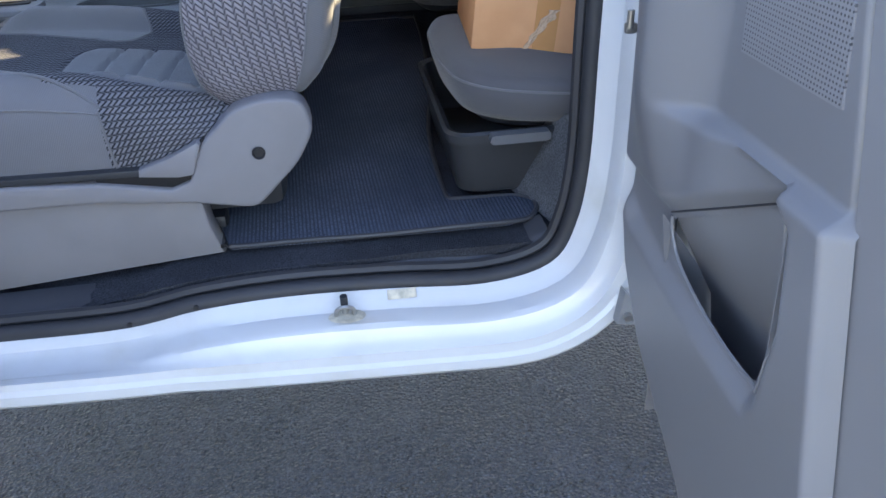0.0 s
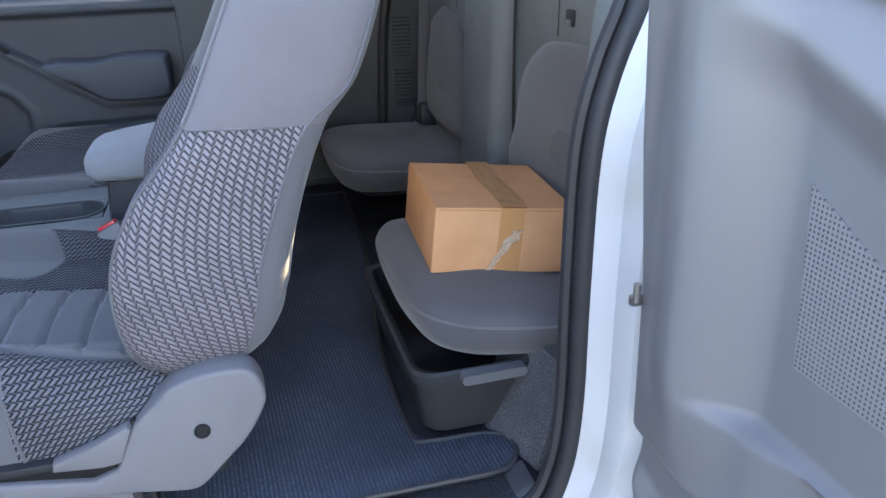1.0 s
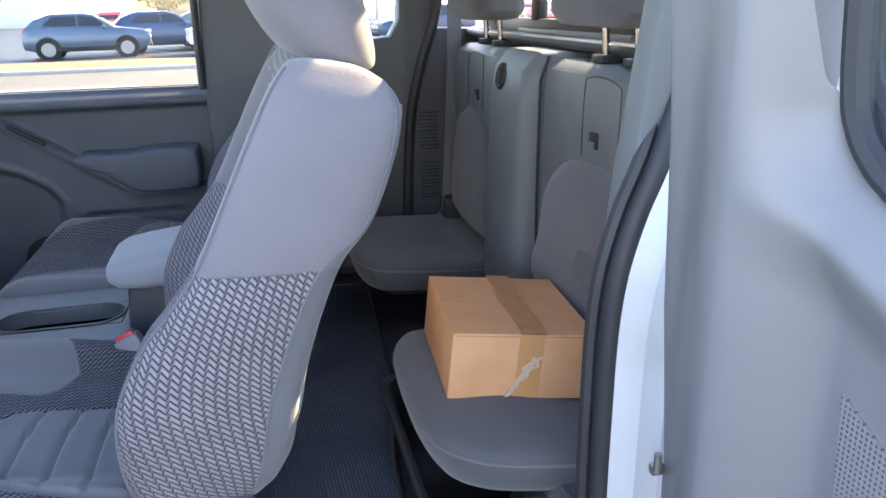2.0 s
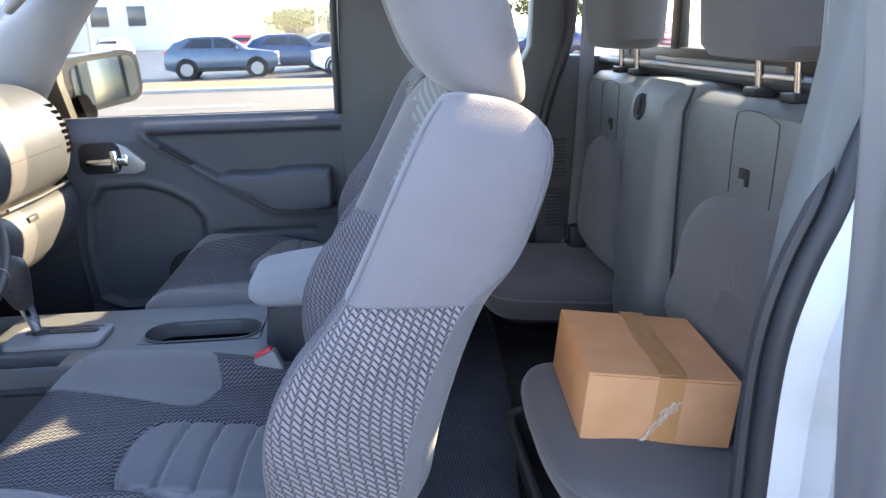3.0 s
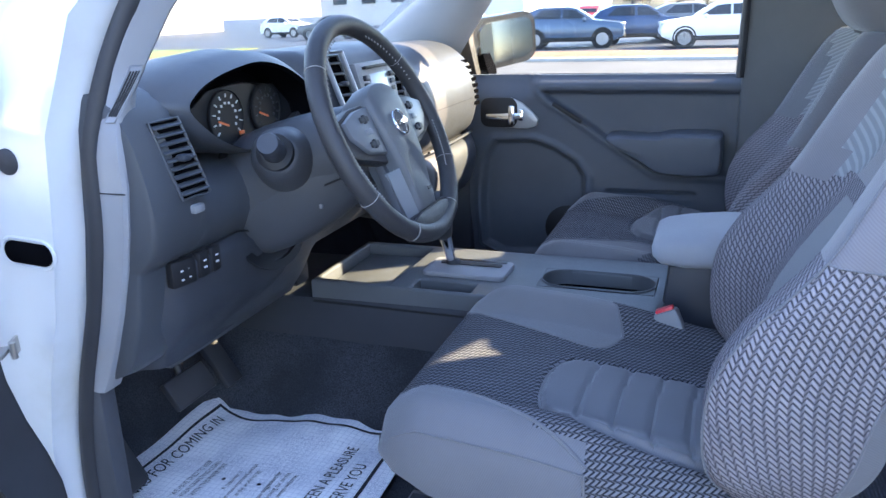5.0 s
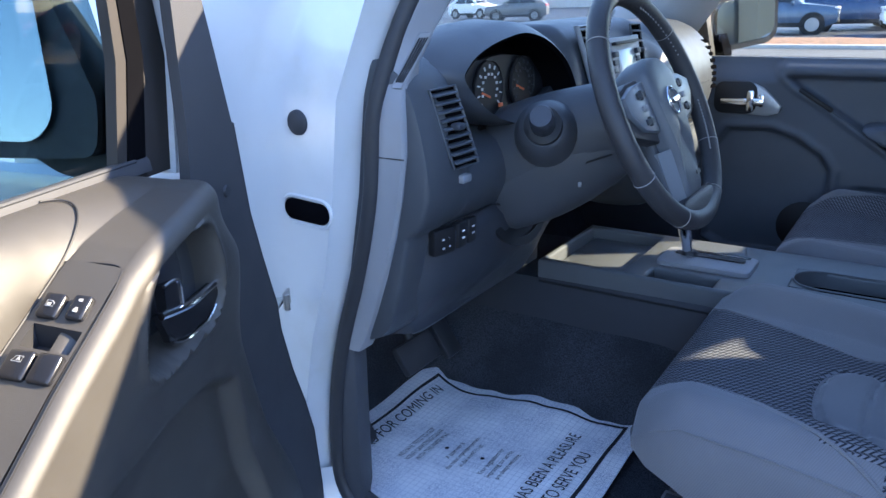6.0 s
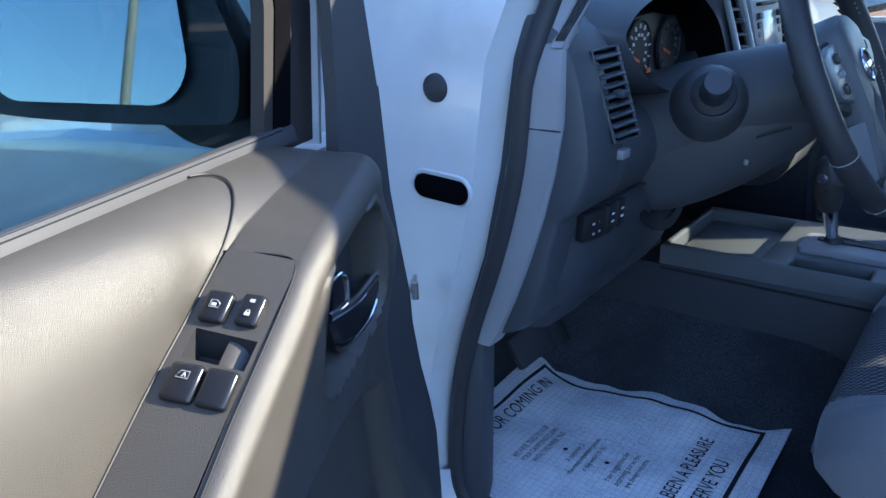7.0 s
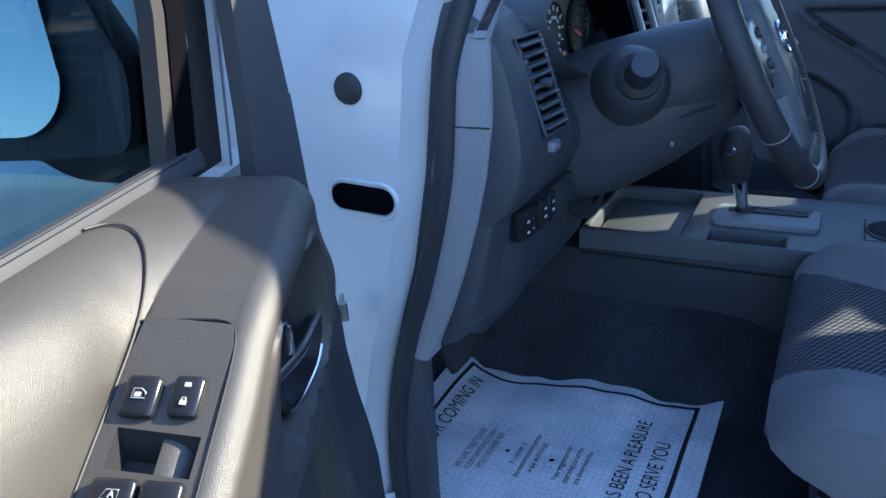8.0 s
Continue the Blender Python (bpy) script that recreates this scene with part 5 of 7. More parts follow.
for y, k in ((-0.7125, 0.04), (-0.7145, 0.2), (-0.7155, 0.6), (-0.716, 0.98)):
    rings.insert(0, [Vector((p.x + (cap_c.x - p.x) * k, y, p.z + (cap_c.z - p.z) * k)) for p in curve([(x, 0, z) for x, z in dash_row(-0.71)], 3)])
part("body", loft(rings, False), M_DASH, dash, angle=55)


def dash_x(y, z):
    """How far back the dash face stands at a height."""
    face = sorted((b, a) for a, b in dash_row(y)[3:9])
    return at(face, z)



# instrument hood
arch = [(-0.420, 1.146), (-0.452, 1.160), (-0.503, 1.174), (-0.556, 1.200), (-0.597, 1.240), (-0.580, 1.260), (-0.540, 1.276), (-0.481, 1.288), (-0.408, 1.294), (-0.343, 1.282), (-0.293, 1.258), (-0.262, 1.232), (-0.242, 1.190), (-0.232, 1.12)]
A = curve([(0, y, z) for y, z in arch], 4)
rings = []
for x, gy, gz in ((-1.42, 0.03, 0.0), (-1.27, 0.062, 0.022), (-1.21, 0.040, 0.018), (-1.186, 0.014, 0.006), (-1.178, 0.0, 0.0), (-1.183, -0.008, -0.006), (-1.24, -0.018, -0.014), (-1.335, -0.030, -0.024)):
    rings.append([Vector((x + 0.022 * min(1.0, (1.305 - p.z) / 0.15) * (1 if x > -1.3 else 0), -0.415 + (p.y + 0.415) * (1 + gy / 0.17), 1.18 + (p.z - 1.18) * (1 + gz / 0.12))) for p in A])
part("instrument_hood", loft(rings[:5], False), M_DASH, dash)
# inside and backing are near-black so the shade under the hood is in their colour
part("hood_lining", loft(rings[4:], False), M_DARKHOLE, dash, "inside of the instrument hood, its shade painted near-black")
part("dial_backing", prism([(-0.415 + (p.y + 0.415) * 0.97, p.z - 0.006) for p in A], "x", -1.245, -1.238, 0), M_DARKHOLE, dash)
clu = part("instrument_panel", prism([(-0.48, 1.165), (-0.525, 1.195), (-0.535, 1.235), (-0.49, 1.258), (-0.40, 1.262), (-0.31, 1.25), (-0.255, 1.205), (-0.255, 1.165)], "x", -1.230, -1.218, 0.003), M_BLACK, dash)
# second dial's marks are darkened, painting in the gloom under the hood
for yd, rd, ink in ((-0.458, 0.044, M_PRINT), (-0.347, 0.042, M_DASHLOW)):
    dial = part("dial", lathe([(0, 0), (rd, 0), (rd, 0.004), (rd * 0.96, 0.005), (rd * 0.95, 0.002), (0, 0.002)], 30, pose(-1.216, yd, 1.213, 0, 90, 0)), M_BLACK, clu, "round instrument dial with pale or darkened marks")
    for a in [radians(-40 + 26 * k) for k in range(11)]:
        part("dial_mark", rbox((-1.2115, yd + rd * 0.78 * math.cos(a), 1.213 + rd * 0.78 * math.sin(a)), (0.002, 0.006, 0.0018), 0, (math.degrees(a), 0, 0)), ink, dial)
    for a in [radians(-32 + 26 * k) for k in range(10)]:
        part("dial_number", rbox((-1.2115, yd + rd * 0.52 * math.cos(a), 1.213 + rd * 0.52 * math.sin(a)), (0.002, 0.0034, 0.0038), 0), ink, dial)
    part("needle", rbox((-1.211, yd - 0.012, 1.205), (0.002, 0.026, 0.003), 0, (-20, 0, 0)), M_ORANGE, dial)
part("dial_window", rbox((-1.2085, -0.430, 1.186), (0.003, 0.012, 0.006), 0.001), M_ORANGE, clu, "small orange warning mark")
# tilted matte plate added in place of the glare on the clear dial lens
part("lower_bezel", loft([[(-1.203, -0.372, 1.158), (-1.205, -0.222, 1.210), (-1.188, -0.205, 1.176), (-1.184, -0.350, 1.132)], [(-1.215, -0.372, 1.156), (-1.217, -0.222, 1.208), (-1.200, -0.205, 1.174), (-1.196, -0.350, 1.130)]]), M_SOFT, clu, "dark plate drawn where the dial lens mirrors light")


def louvre_vent(name, corner, across, down, n, label):
    """An air vent on the dash: frame, recess, slats. corner: one end; across, down: its sides."""
    c, a, d = Vector(corner), Vector(across), Vector(down)
    nrm = a.cross(d).normalized()
    if nrm.x < 0:
        nrm = -nrm
    c = c - nrm * 0.003
    # flat near-black plate in place of the shaded duct behind the slats
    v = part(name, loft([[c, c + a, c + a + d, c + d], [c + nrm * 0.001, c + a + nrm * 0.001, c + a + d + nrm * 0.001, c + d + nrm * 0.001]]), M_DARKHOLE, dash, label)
    loop_ = [c + nrm * 0.003, c + a * 0.5 + nrm * 0.003, c + a + nrm * 0.003, c + a + d * 0.5 + nrm * 0.003, c + a + d + nrm * 0.003, c + a * 0.5 + d + nrm * 0.003, c + d + nrm * 0.003, c + d * 0.5 + nrm * 0.003]
    part("vent_frame", tube(loop_, 0.0022, 8, True), M_DASH, v)
    for k in range(n):
        p = c + d * ((k + 0.7) / (n + 0.4)) + nrm * 0.004
        part("slat", moved(rbox((0, 0, 0), (0.010, a.length * 0.94, 0.0028), 0.001), Matrix.Translation(p + a * 0.5) @ a.normalized().to_track_quat("Y", "Z").to_matrix().to_4x4() @ pose(0, 0, 0, 0, 14, 0)), M_DASH, v)
    part("vent_tab", moved(rbox((0, 0, 0), (0.016, 0.016, 0.009), 0.003), Matrix.Translation(c + a * 0.5 + d * 0.5 + nrm * 0.010)), M_DASHLOW, v)
    return v


louvre_vent("side_vent", (-1.176, -0.674, 1.236), (0.008, 0.048, 0.002), (0.029, 0.011, -0.102), 9, "tall side air vent with thin slats")
part("vent_button", rbox((-1.150, -0.634, 1.116), (0.012, 0.022, 0.012), 0.003), M_TRIM, dash)
louvre_vent("centre_vent", (-1.206, -0.150, 1.285), (0.002, 0.052, -0.002), (0.030, 0.022, -0.110), 5, "centre air vent in a silver surround")
part("vent_surround", tube([(-1.203, -0.158, 1.292), (-1.200, -0.090, 1.290), (-1.170, -0.066, 1.172), (-1.173, -0.132, 1.170)], 0.006, 8, True), M_SILVER, dash, "silver vent surround")
louvre_vent("far_vent", (-1.206, 0.125, 1.285), (0.002, 0.052, -0.002), (0.030, -0.016, -0.110), 5, "centre air vent in a silver surround")
end = part("end_vent", tube([(dash_x(0.632, z) - 0.001, 0.632, z) for z in (1.095, 1.12, 1.15, 1.18, 1.21, 1.23)], 0.004, 8), M_DASHLOW, dash)
for k in range(8):
    z = 1.222 - 0.0165 * k
    y = 0.595 - 0.10 * (z - 1.16)
    # these raised near-black bars draw the shaded gaps of the end vent
    part("slat", rbox((dash_x(y, z) - 0.0012, y, z), (0.008, 0.044, 0.0100), 0.0015, (0, 0, -14)), M_DARKHOLE, end)
part("glovebox_lip", tube(curve([(-1.168, 0.28, 1.022), (-1.162, 0.45, 1.022), (-1.170, 0.63, 1.022)], 6), 0.004, 8), M_DASH, dash)
radio = part("radio", prism([(-0.064, 1.264), (0.120, 1.264), (0.108, 1.150), (-0.052, 1.150)], "x", -1.196, -1.172, 0.005), M_STRIP, dash, "silver-grey radio panel, its unlit screen painted pale as reflected sky")
radio.matrix_basis = radio.matrix_basis @ pose(-1.184, 0, 1.206, 0, -12, 0) @ pose(1.184, 0, -1.206)
part("cd_slot", rbox((-1.179, 0.028, 1.254), (0.012, 0.13, 0.006), 0.001, (0, -12, 0)), M_BLACK, radio)
part("screen", rbox((-1.174, 0.030, 1.208), (0.006, 0.088, 0.066), 0.002, (0, -12, 0)), M_SCREEN, radio, "unlit screen with the sky's reflection painted pale")
for k in range(5):
    for y in (-0.032, 0.092):
        part("button", rbox((-1.1745, y, 1.234 - 0.016 * k), (0.008, 0.022, 0.011), 0.002, (0, -12, 0)), M_DASHLOW, radio)
ac = part("climate_panel", rbox((-1.185, 0.028, 1.075), (0.014, 0.19, 0.075), 0.006, (0, -8, 0)), M_SOFT, dash)
for y in (-0.04, 0.028, 0.096):
    part("knob", lathe([(0.022, 0), (0.022, 0.012), (0.019, 0.016), (0, 0.017)], 20, pose(-1.178, y, 1.075, 0, 82, 0)), M_SILVER, ac)
part("outlet_panel", rbox((-1.196, 0.02, 0.992), (0.014, 0.17, 0.052), 0.006, (0, 12, 0)), M_SOFT, dash)
part("glovebox_gap", rbox((-1.192, 0.455, 1.018), (0.012, 0.36, 0.004), 0), M_BLACK, dash)
part("airbag_joint", rbox((-1.1475, 0.42, 1.125), (0.004, 0.30, 0.002), 0, (0, -4, 0)), M_SOFT, dash)
part("glove_latch", rbox((-1.160, 0.36, 0.985), (0.02, 0.05, 0.014), 0.004), M_DASHLOW, dash)
# lower driver panel: switch strip and knee cover
KNEE = [(-1.315, -0.714), (-1.262, -0.708), (-1.222, -0.690), (-1.196, -0.664), (-1.186, -0.650), (-1.180, -0.634), (-1.177, -0.60), (-1.177, -0.54), (-1.186, -0.44), (-1.198, -0.34), (-1.215, -0.262), (-1.24, -0.215)]
KNEE_S = [(-1.315, -0.714)] + [(p.x, p.y) for p in curve([(x, y, 0) for x, y in KNEE[1:]], 4)]
rings = []
for t in [k / 14 for k in range(15)]:
    back_ = 0.004 * ease(0.0, 0.06, t) - 0.012 * ease(0.1, 0.5, t) - 0.060 * ease(0.40, 1.0, t) ** 1.4
    row = []
    for k, (x, y) in enumerate(KNEE_S):
        slack = ease(-0.52, -0.42, y) * (1 - ease(-0.36, -0.26, y))
        row.append((x + back_ - 0.006 * (t < 0.01), y + 0.03 * ease(0.45, 1.0, t) * (1 - ease(-0.70, -0.62, y)), 1.046 - 0.030 * slack * (1 - t) - (1.046 - 0.862 - 0.004 * math.sin(5 * y)) * t))
    rings.append(row)
rings.append([(x - 0.05, y, z + 0.006) for x, y, z in rings[-1]])
knee = part("knee_cover", loft(rings, False), M_DASHLOW, dash, "lower dash panel with a folded corner", angle=60)
part("panel_joint", tube([(x + 0.0015, y, 1.0475 - 0.030 * ease(-0.52, -0.42, y) * (1 - ease(-0.36, -0.26, y))) for x, y in KNEE_S], 0.0016, 6), M_BLACK, knee)
for k, (y, w) in enumerate(((-0.648, 0.042), (-0.6095, 0.022), (-0.582, 0.021))):
    sw = part("dash_switch", rbox((-1.1765 - 0.004 * (k == 0), y, 1.026), (0.014, w, 0.038), 0.003, (0, 3, 0 if k else -12)), M_BLACK, knee)
    for q in range(4 if k == 0 else 2):
        a = radians(45 + 90 * q)
        part("switch_mark", rbox((-1.1690 - 0.0035 * (k == 0), y + (0.011 * math.cos(a) if k == 0 else 0.0), 1.024 + (0.009 * math.sin(a) if k == 0 else 0.010 * q - 0.002)), (0.0015, 0.0045 if k == 0 else 0.006, 0.0022), 0), M_PRINT, sw)
part("column_gap", lathe([(0.105, 0), (0.120, 0.0), (0.120, 0.006), (0.105, 0.006), (0.105, 0)], 30, pose(-1.200, -0.405, 1.07, 0, 78, 0)), M_BLACK, dash)
part("obd_bracket", rbox((-1.29, -0.20, 0.87), (0.05, 0.05, 0.06), 0.006), M_SOFT, dash)

# steering column, stalk, wheel
col = thing("steering_column", "dark grey steering column shroud with a stalk", "steering column")
part("shroud", tube(curve([(-1.22, -0.41, 1.085), (-1.12, -0.407, 1.130), (-1.03, -0.405, 1.165), (-0.985, -0.405, 1.182)], 4), [0.092, 0.090, 0.088, 0.086, 0.082, 0.078, 0.074, 0.070, 0.066, 0.062, 0.058, 0.056, 0.052], 28, squash=0.95), M_COLUMN, col)
part("shroud_side", tube([(-1.11, -0.46, 1.150), (-1.092, -0.512, 1.167), (-1.084, -0.530, 1.174), (-1.082, -0.534, 1.1755)], [0.052, 0.041, 0.033, 0.028], 24), M_COLUMN, col)
part("collar", tube([(-1.083, -0.532, 1.175), (-1.0805, -0.540, 1.178), (-1.080, -0.541, 1.1785)], [0.0275, 0.0265, 0.020], 24), M_BLACK, col)
part("stalk", tube([(-1.082, -0.536, 1.177), (-1.072, -0.558, 1.187), (-1.0645, -0.578, 1.196), (-1.0635, -0.581, 1.1975)], [0.0175, 0.0165, 0.0165, 0.0145], 20), M_DASHLOW, col, "stubby dark grey stalk with a flat end")
part("lower_shroud", tube(curve([(-1.23, -0.405, 1.052), (-1.15, -0.405, 1.086), (-1.07, -0.405, 1.125), (-1.00, -0.405, 1.160)], 4), [0.084, 0.085, 0.086, 0.086, 0.085, 0.083, 0.080, 0.077, 0.072, 0.067, 0.060, 0.053, 0.045], 28), M_COLUMN, col)
part("lower_seam", rbox((-1.07, -0.468, 1.105), (0.14, 0.003, 0.003), 0, (0, -22, 0)), M_BLACK, col)
part("pull_tab", rbox((-1.053, -0.470, 1.082), (0.006, 0.005, 0.008), 0.002), M_TRIM, col)

wheel = thing("steering_wheel", "black leather steering wheel with silver spoke inserts", "steering wheel")
WM = Matrix.Translation((-0.962, -0.405, 1.192)) @ Matrix(((0, -0.42, 0.9075, 0), (1, 0, 0, 0), (0, 0.9075, 0.42, 0), (0, 0, 0, 1))) @ Matrix.Scale(0.900, 4)  # x: to the right, y: up the wheel, z: at the driver
WR = 0.187
part("rim", moved(tube([(WR * math.cos(6.2832 * k / 72), WR * math.sin(6.2832 * k / 72), 0) for k in range(72)], 0.0165, 14, True), WM), M_LEATHER, wheel, "black leather rim")
for a0, a1 in ((25, 70), (110, 155), (-35, -5), (185, 215)):
    st = []
    for k in range(16):
        a = radians(a0 + (a1 - a0) * k / 15)
        r = WR - 0.0155
        st.append(moved(rod((-0.004, 0, 0), (0.004, 0.001, 0.0015), 0.0012, 5), Matrix.Translation((r * math.cos(a), r * math.sin(a), 0.007)) @ pose(0, 0, 0, 0, 0, math.degrees(a) + 90 + 60)))
    part("stitching", moved(join(*st), WM), M_STITCH, wheel)
hub = [(-0.054, 0.062), (-0.028, 0.076), (0.0, 0.079), (0.028, 0.076), (0.054, 0.062), (0.061, 0.038), (0.057, 0.0), (0.049, -0.050), (0.040, -0.105), (0.034, -0.150), (0.0, -0.155), (-0.034, -0.150), (-0.040, -0.105), (-0.049, -0.050), (-0.057, 0.0), (-0.061, 0.038)]
hubc = [(p.x, p.y) for p in curve([(x, y, 0) for x, y in hub], 4, True)]
pad = []
for z, k in ((-0.045, 0.90), (-0.02, 1.0), (0.006, 1.0), (0.015, 0.965), (0.020, 0.88), (0.0225, 0.6), (0.023, 0.2)):
    pad.append([(x * k, -0.03 + (y + 0.03) * k, z - 0.010 * ease(-0.05, -0.15, y)) for x, y in hubc])
pd = part("hub_pad", moved(loft(pad), WM), M_HUB, wheel, "dark grey airbag pad tapering downwards")
bdg = part("badge_ring", moved(tube([(0.021 * math.cos(0.2618 * k), 0.002 + 0.021 * math.sin(0.2618 * k), 0.0245) for k in range(24)], 0.0026, 8, True), WM), M_CHROME, pd, "round chrome badge")
part("badge_bar", moved(rbox((0, 0.002, 0.0262), (0.047, 0.0095, 0.005), 0.002), WM), M_CHROME, bdg)
part("badge_disc", moved(lathe([(0, 0.0237), (0.019, 0.0237), (0.019, 0.020)], 20, pose(0, 0.002, 0)), WM), M_COLUMN, bdg)
for s in (-1, 1):
    spoke = [(0.050 * s, 0.052), (0.110 * s, 0.050), (0.176 * s, 0.030), (0.177 * s, -0.014), (0.140 * s, -0.030), (0.054 * s, -0.052)]
    sp_ = part("spoke", moved(prism(spoke, "z", -0.024, 0.002, 0.006), WM), M_LEATHER, wheel)
    ins = [(0.061 * s, 0.046), (0.108 * s, 0.043), (0.150 * s, 0.030), (0.146 * s, 0.004), (0.112 * s, -0.026), (0.060 * s, -0.036)]
    part("spoke_insert", moved(prism(ins, "z", -0.004, 0.010, 0.004), WM), M_SPOKE, sp_, "silver-grey button panel")
    for q, wide in enumerate((0.026, 0.018, 0.026)):
        part("wheel_button", moved(rbox((0.092 * s, 0.026 - 0.0205 * q, 0.011), (wide, 0.0095, 0.006), 0.002), WM), M_SOFT if q != 1 else M_TRIM, sp_)
        if q != 1:
            part("button_rocker", moved(rbox((0.092 * s, 0.026 - 0.0205 * q, 0.012), (0.007, 0.015, 0.006), 0.002), WM), M_SOFT, sp_)
    web = [(0.046 * s, -0.046), (0.060 * s, -0.050), (0.074 * s, -0.160), (0.040 * s, -0.172), (0.033 * s, -0.140)]
    lg = part("lower_spoke", moved(prism(web, "z", -0.026, -0.010, 0.004), WM), M_COLUMN, wheel)
    strip_ = loft([[(a * s, y, za), (b * s, y, zb), (b * s, y, zb - 0.012), (a * s, y, za - 0.012)] for y, a, b, za, zb in ((-0.066, 0.049, 0.062, 0.010, -0.008), (-0.110, 0.043, 0.062, 0.006, -0.010), (-0.152, 0.036, 0.060, 0.001, -0.010))])
    part("silver_strip", moved(strip_, WM), M_SPOKE, lg, "satin silver strip beside the pad")
part("lower_cover", moved(prism([(-0.078, -0.152), (-0.050, -0.147), (0.050, -0.147), (0.078, -0.152), (0.064, -0.180), (0.0, -0.188), (-0.064, -0.180)], "z", -0.016, 0.011, 0.007), WM), M_LEATHER, wheel, "black leather foot of the lower spoke")
part("cover_joint", moved(tube([(-0.076, -0.1505, 0.0085), (-0.05, -0.1455, 0.0112), (0.0, -0.1450, 0.0125), (0.05, -0.1455, 0.0112), (0.076, -0.1505, 0.0085)], 0.0010, 6), WM), M_BLACK, wheel)
for a0 in (38, 142, -28, 208, -62, 242):
    a = radians(a0)
    c_ = Vector((WR * math.cos(a), WR * math.sin(a), 0.0))
    d_ = Vector((math.cos(a), math.sin(a), 0.0))
    part("rim_seam", moved(tube([c_ + d_ * (0.0167 * math.cos(b)) + Vector((0, 0, 0.0167 * math.sin(b))) for b in [0.3927 * q for q in range(16)]], 0.0007, 5, True), WM), M_STITCH, wheel)
part("wheel_back", moved(lathe([(0.03, -0.075), (0.058, -0.055), (0.062, -0.03), (0.05, -0.02)], 24), WM), M_SOFT, wheel)
part("airbag_mark", moved(rbox((0.014, -0.118, 0.0165), (0.018, 0.006, 0.001), 0), WM), M_SOFT, pd)

# pedals and footrest
for nm, lab, x, y, z, w, h in (("brake_pedal", "wide black rubber brake pedal", -1.40, -0.42, 0.70, 0.11, 0.06), ("accelerator_pedal", "narrow black accelerator pedal", -1.45, -0.27, 0.68, 0.05, 0.13)):
    pdl = thing(nm, lab, "pedal")
    part("pad", rbox((x, y, z), (0.016, w, h), 0.005, (0, -35, 0)), M_RUBBER, pdl)
    part("arm", rod((x - 0.01, y, z), (x - 0.10, y + 0.01, z + 0.22), 0.008), M_SOFT, pdl)
whole("foot_rest", rbox((-1.46, -0.60, 0.66), (0.03, 0.10, 0.20), 0.012, (0, -32, 0)), M_SOFT, "black ribbed footrest by the pedals", "foot rest")


# ---- doors ----
RIDGE_Z = [(0.40, 1.19), (0.54, 1.190), (0.60, 1.186), (0.66, 1.175), (0.70, 1.165), (0.73, 1.154), (0.79, 1.119), (0.82, 1.101), (0.86, 1.074), (0.90, 1.047), (0.95, 1.018), (1.0, 1.002), (1.45, 0.995)]
RIDGE_N = [(0.40, 0.080), (0.56, 0.088), (0.65, 0.100), (0.75, 0.107), (0.90, 0.110), (1.45, 0.110)]
FRONT_S = [(0.45, 0.34), (0.60, 0.362), (0.76, 0.410), (0.92, 0.455), (1.05, 0.490), (1.12, 0.508), (1.19, 0.530)]
P_BIN = [(0.545, 0.97), (0.60, 0.995), (0.70, 1.005), (0.86, 1.0), (0.90, 0.96), (0.90, 0.72), (0.86, 0.69), (0.55, 0.69), (0.525, 0.74)]


P_GROOVE = [(-1.013, 1.15), (-0.956, 1.099), (-0.897, 1.064), (-0.786, 0.989), (-0.657, 0.903), (-0.44, 0.899)]
P_POCKET = [(-1.165, 0.66), (-1.168, 0.812), (-1.155, 0.935), (-1.124, 0.985), (-1.006, 0.988), (-0.94, 0.966), (-0.876, 0.925), (-0.848, 0.883), (-0.846, 0.72), (-0.90, 0.64), (-1.10, 0.63)]


def passenger_panel(u, v):
    """The closed door's trim: belt ledge, a sunken upper field over a slanting edge, a sunken pocket."""
    x, z = -1.32 + 0.88 * u, 0.56 + 0.612 * v
    y = 0.708
    y += 0.040 * ease(1.105, 1.172, z) * ease(-0.985, -1.03, x)
    over = (z - at(P_GROOVE, x)) * 0.84
    field = ease(0.0, 0.010, over) * ease(-1.02, -1.00, x)
    y += field * (0.022 * (1 - ease(1.118, 1.132, z)) + 0.030 * ease(1.143, 1.172, z))
    y -= 0.004 * bump(-0.008, 0.014, over) * ease(-1.02, -0.99, x)
    d = inside(x, z, P_POCKET)
    y += 0.020 * ease(0.0, 0.014, d) - 0.006 * bump(-0.008, 0.016, d)
    y += 0.010 * bump(0.840, 0.012, z) * ease(-0.80, -0.77, x) * ease(-0.53, -0.56, x)
    y += 0.02 * ease(0.80, 0.60, z) * (1 - ease(-0.02, 0.0, d))
    return x, y, z


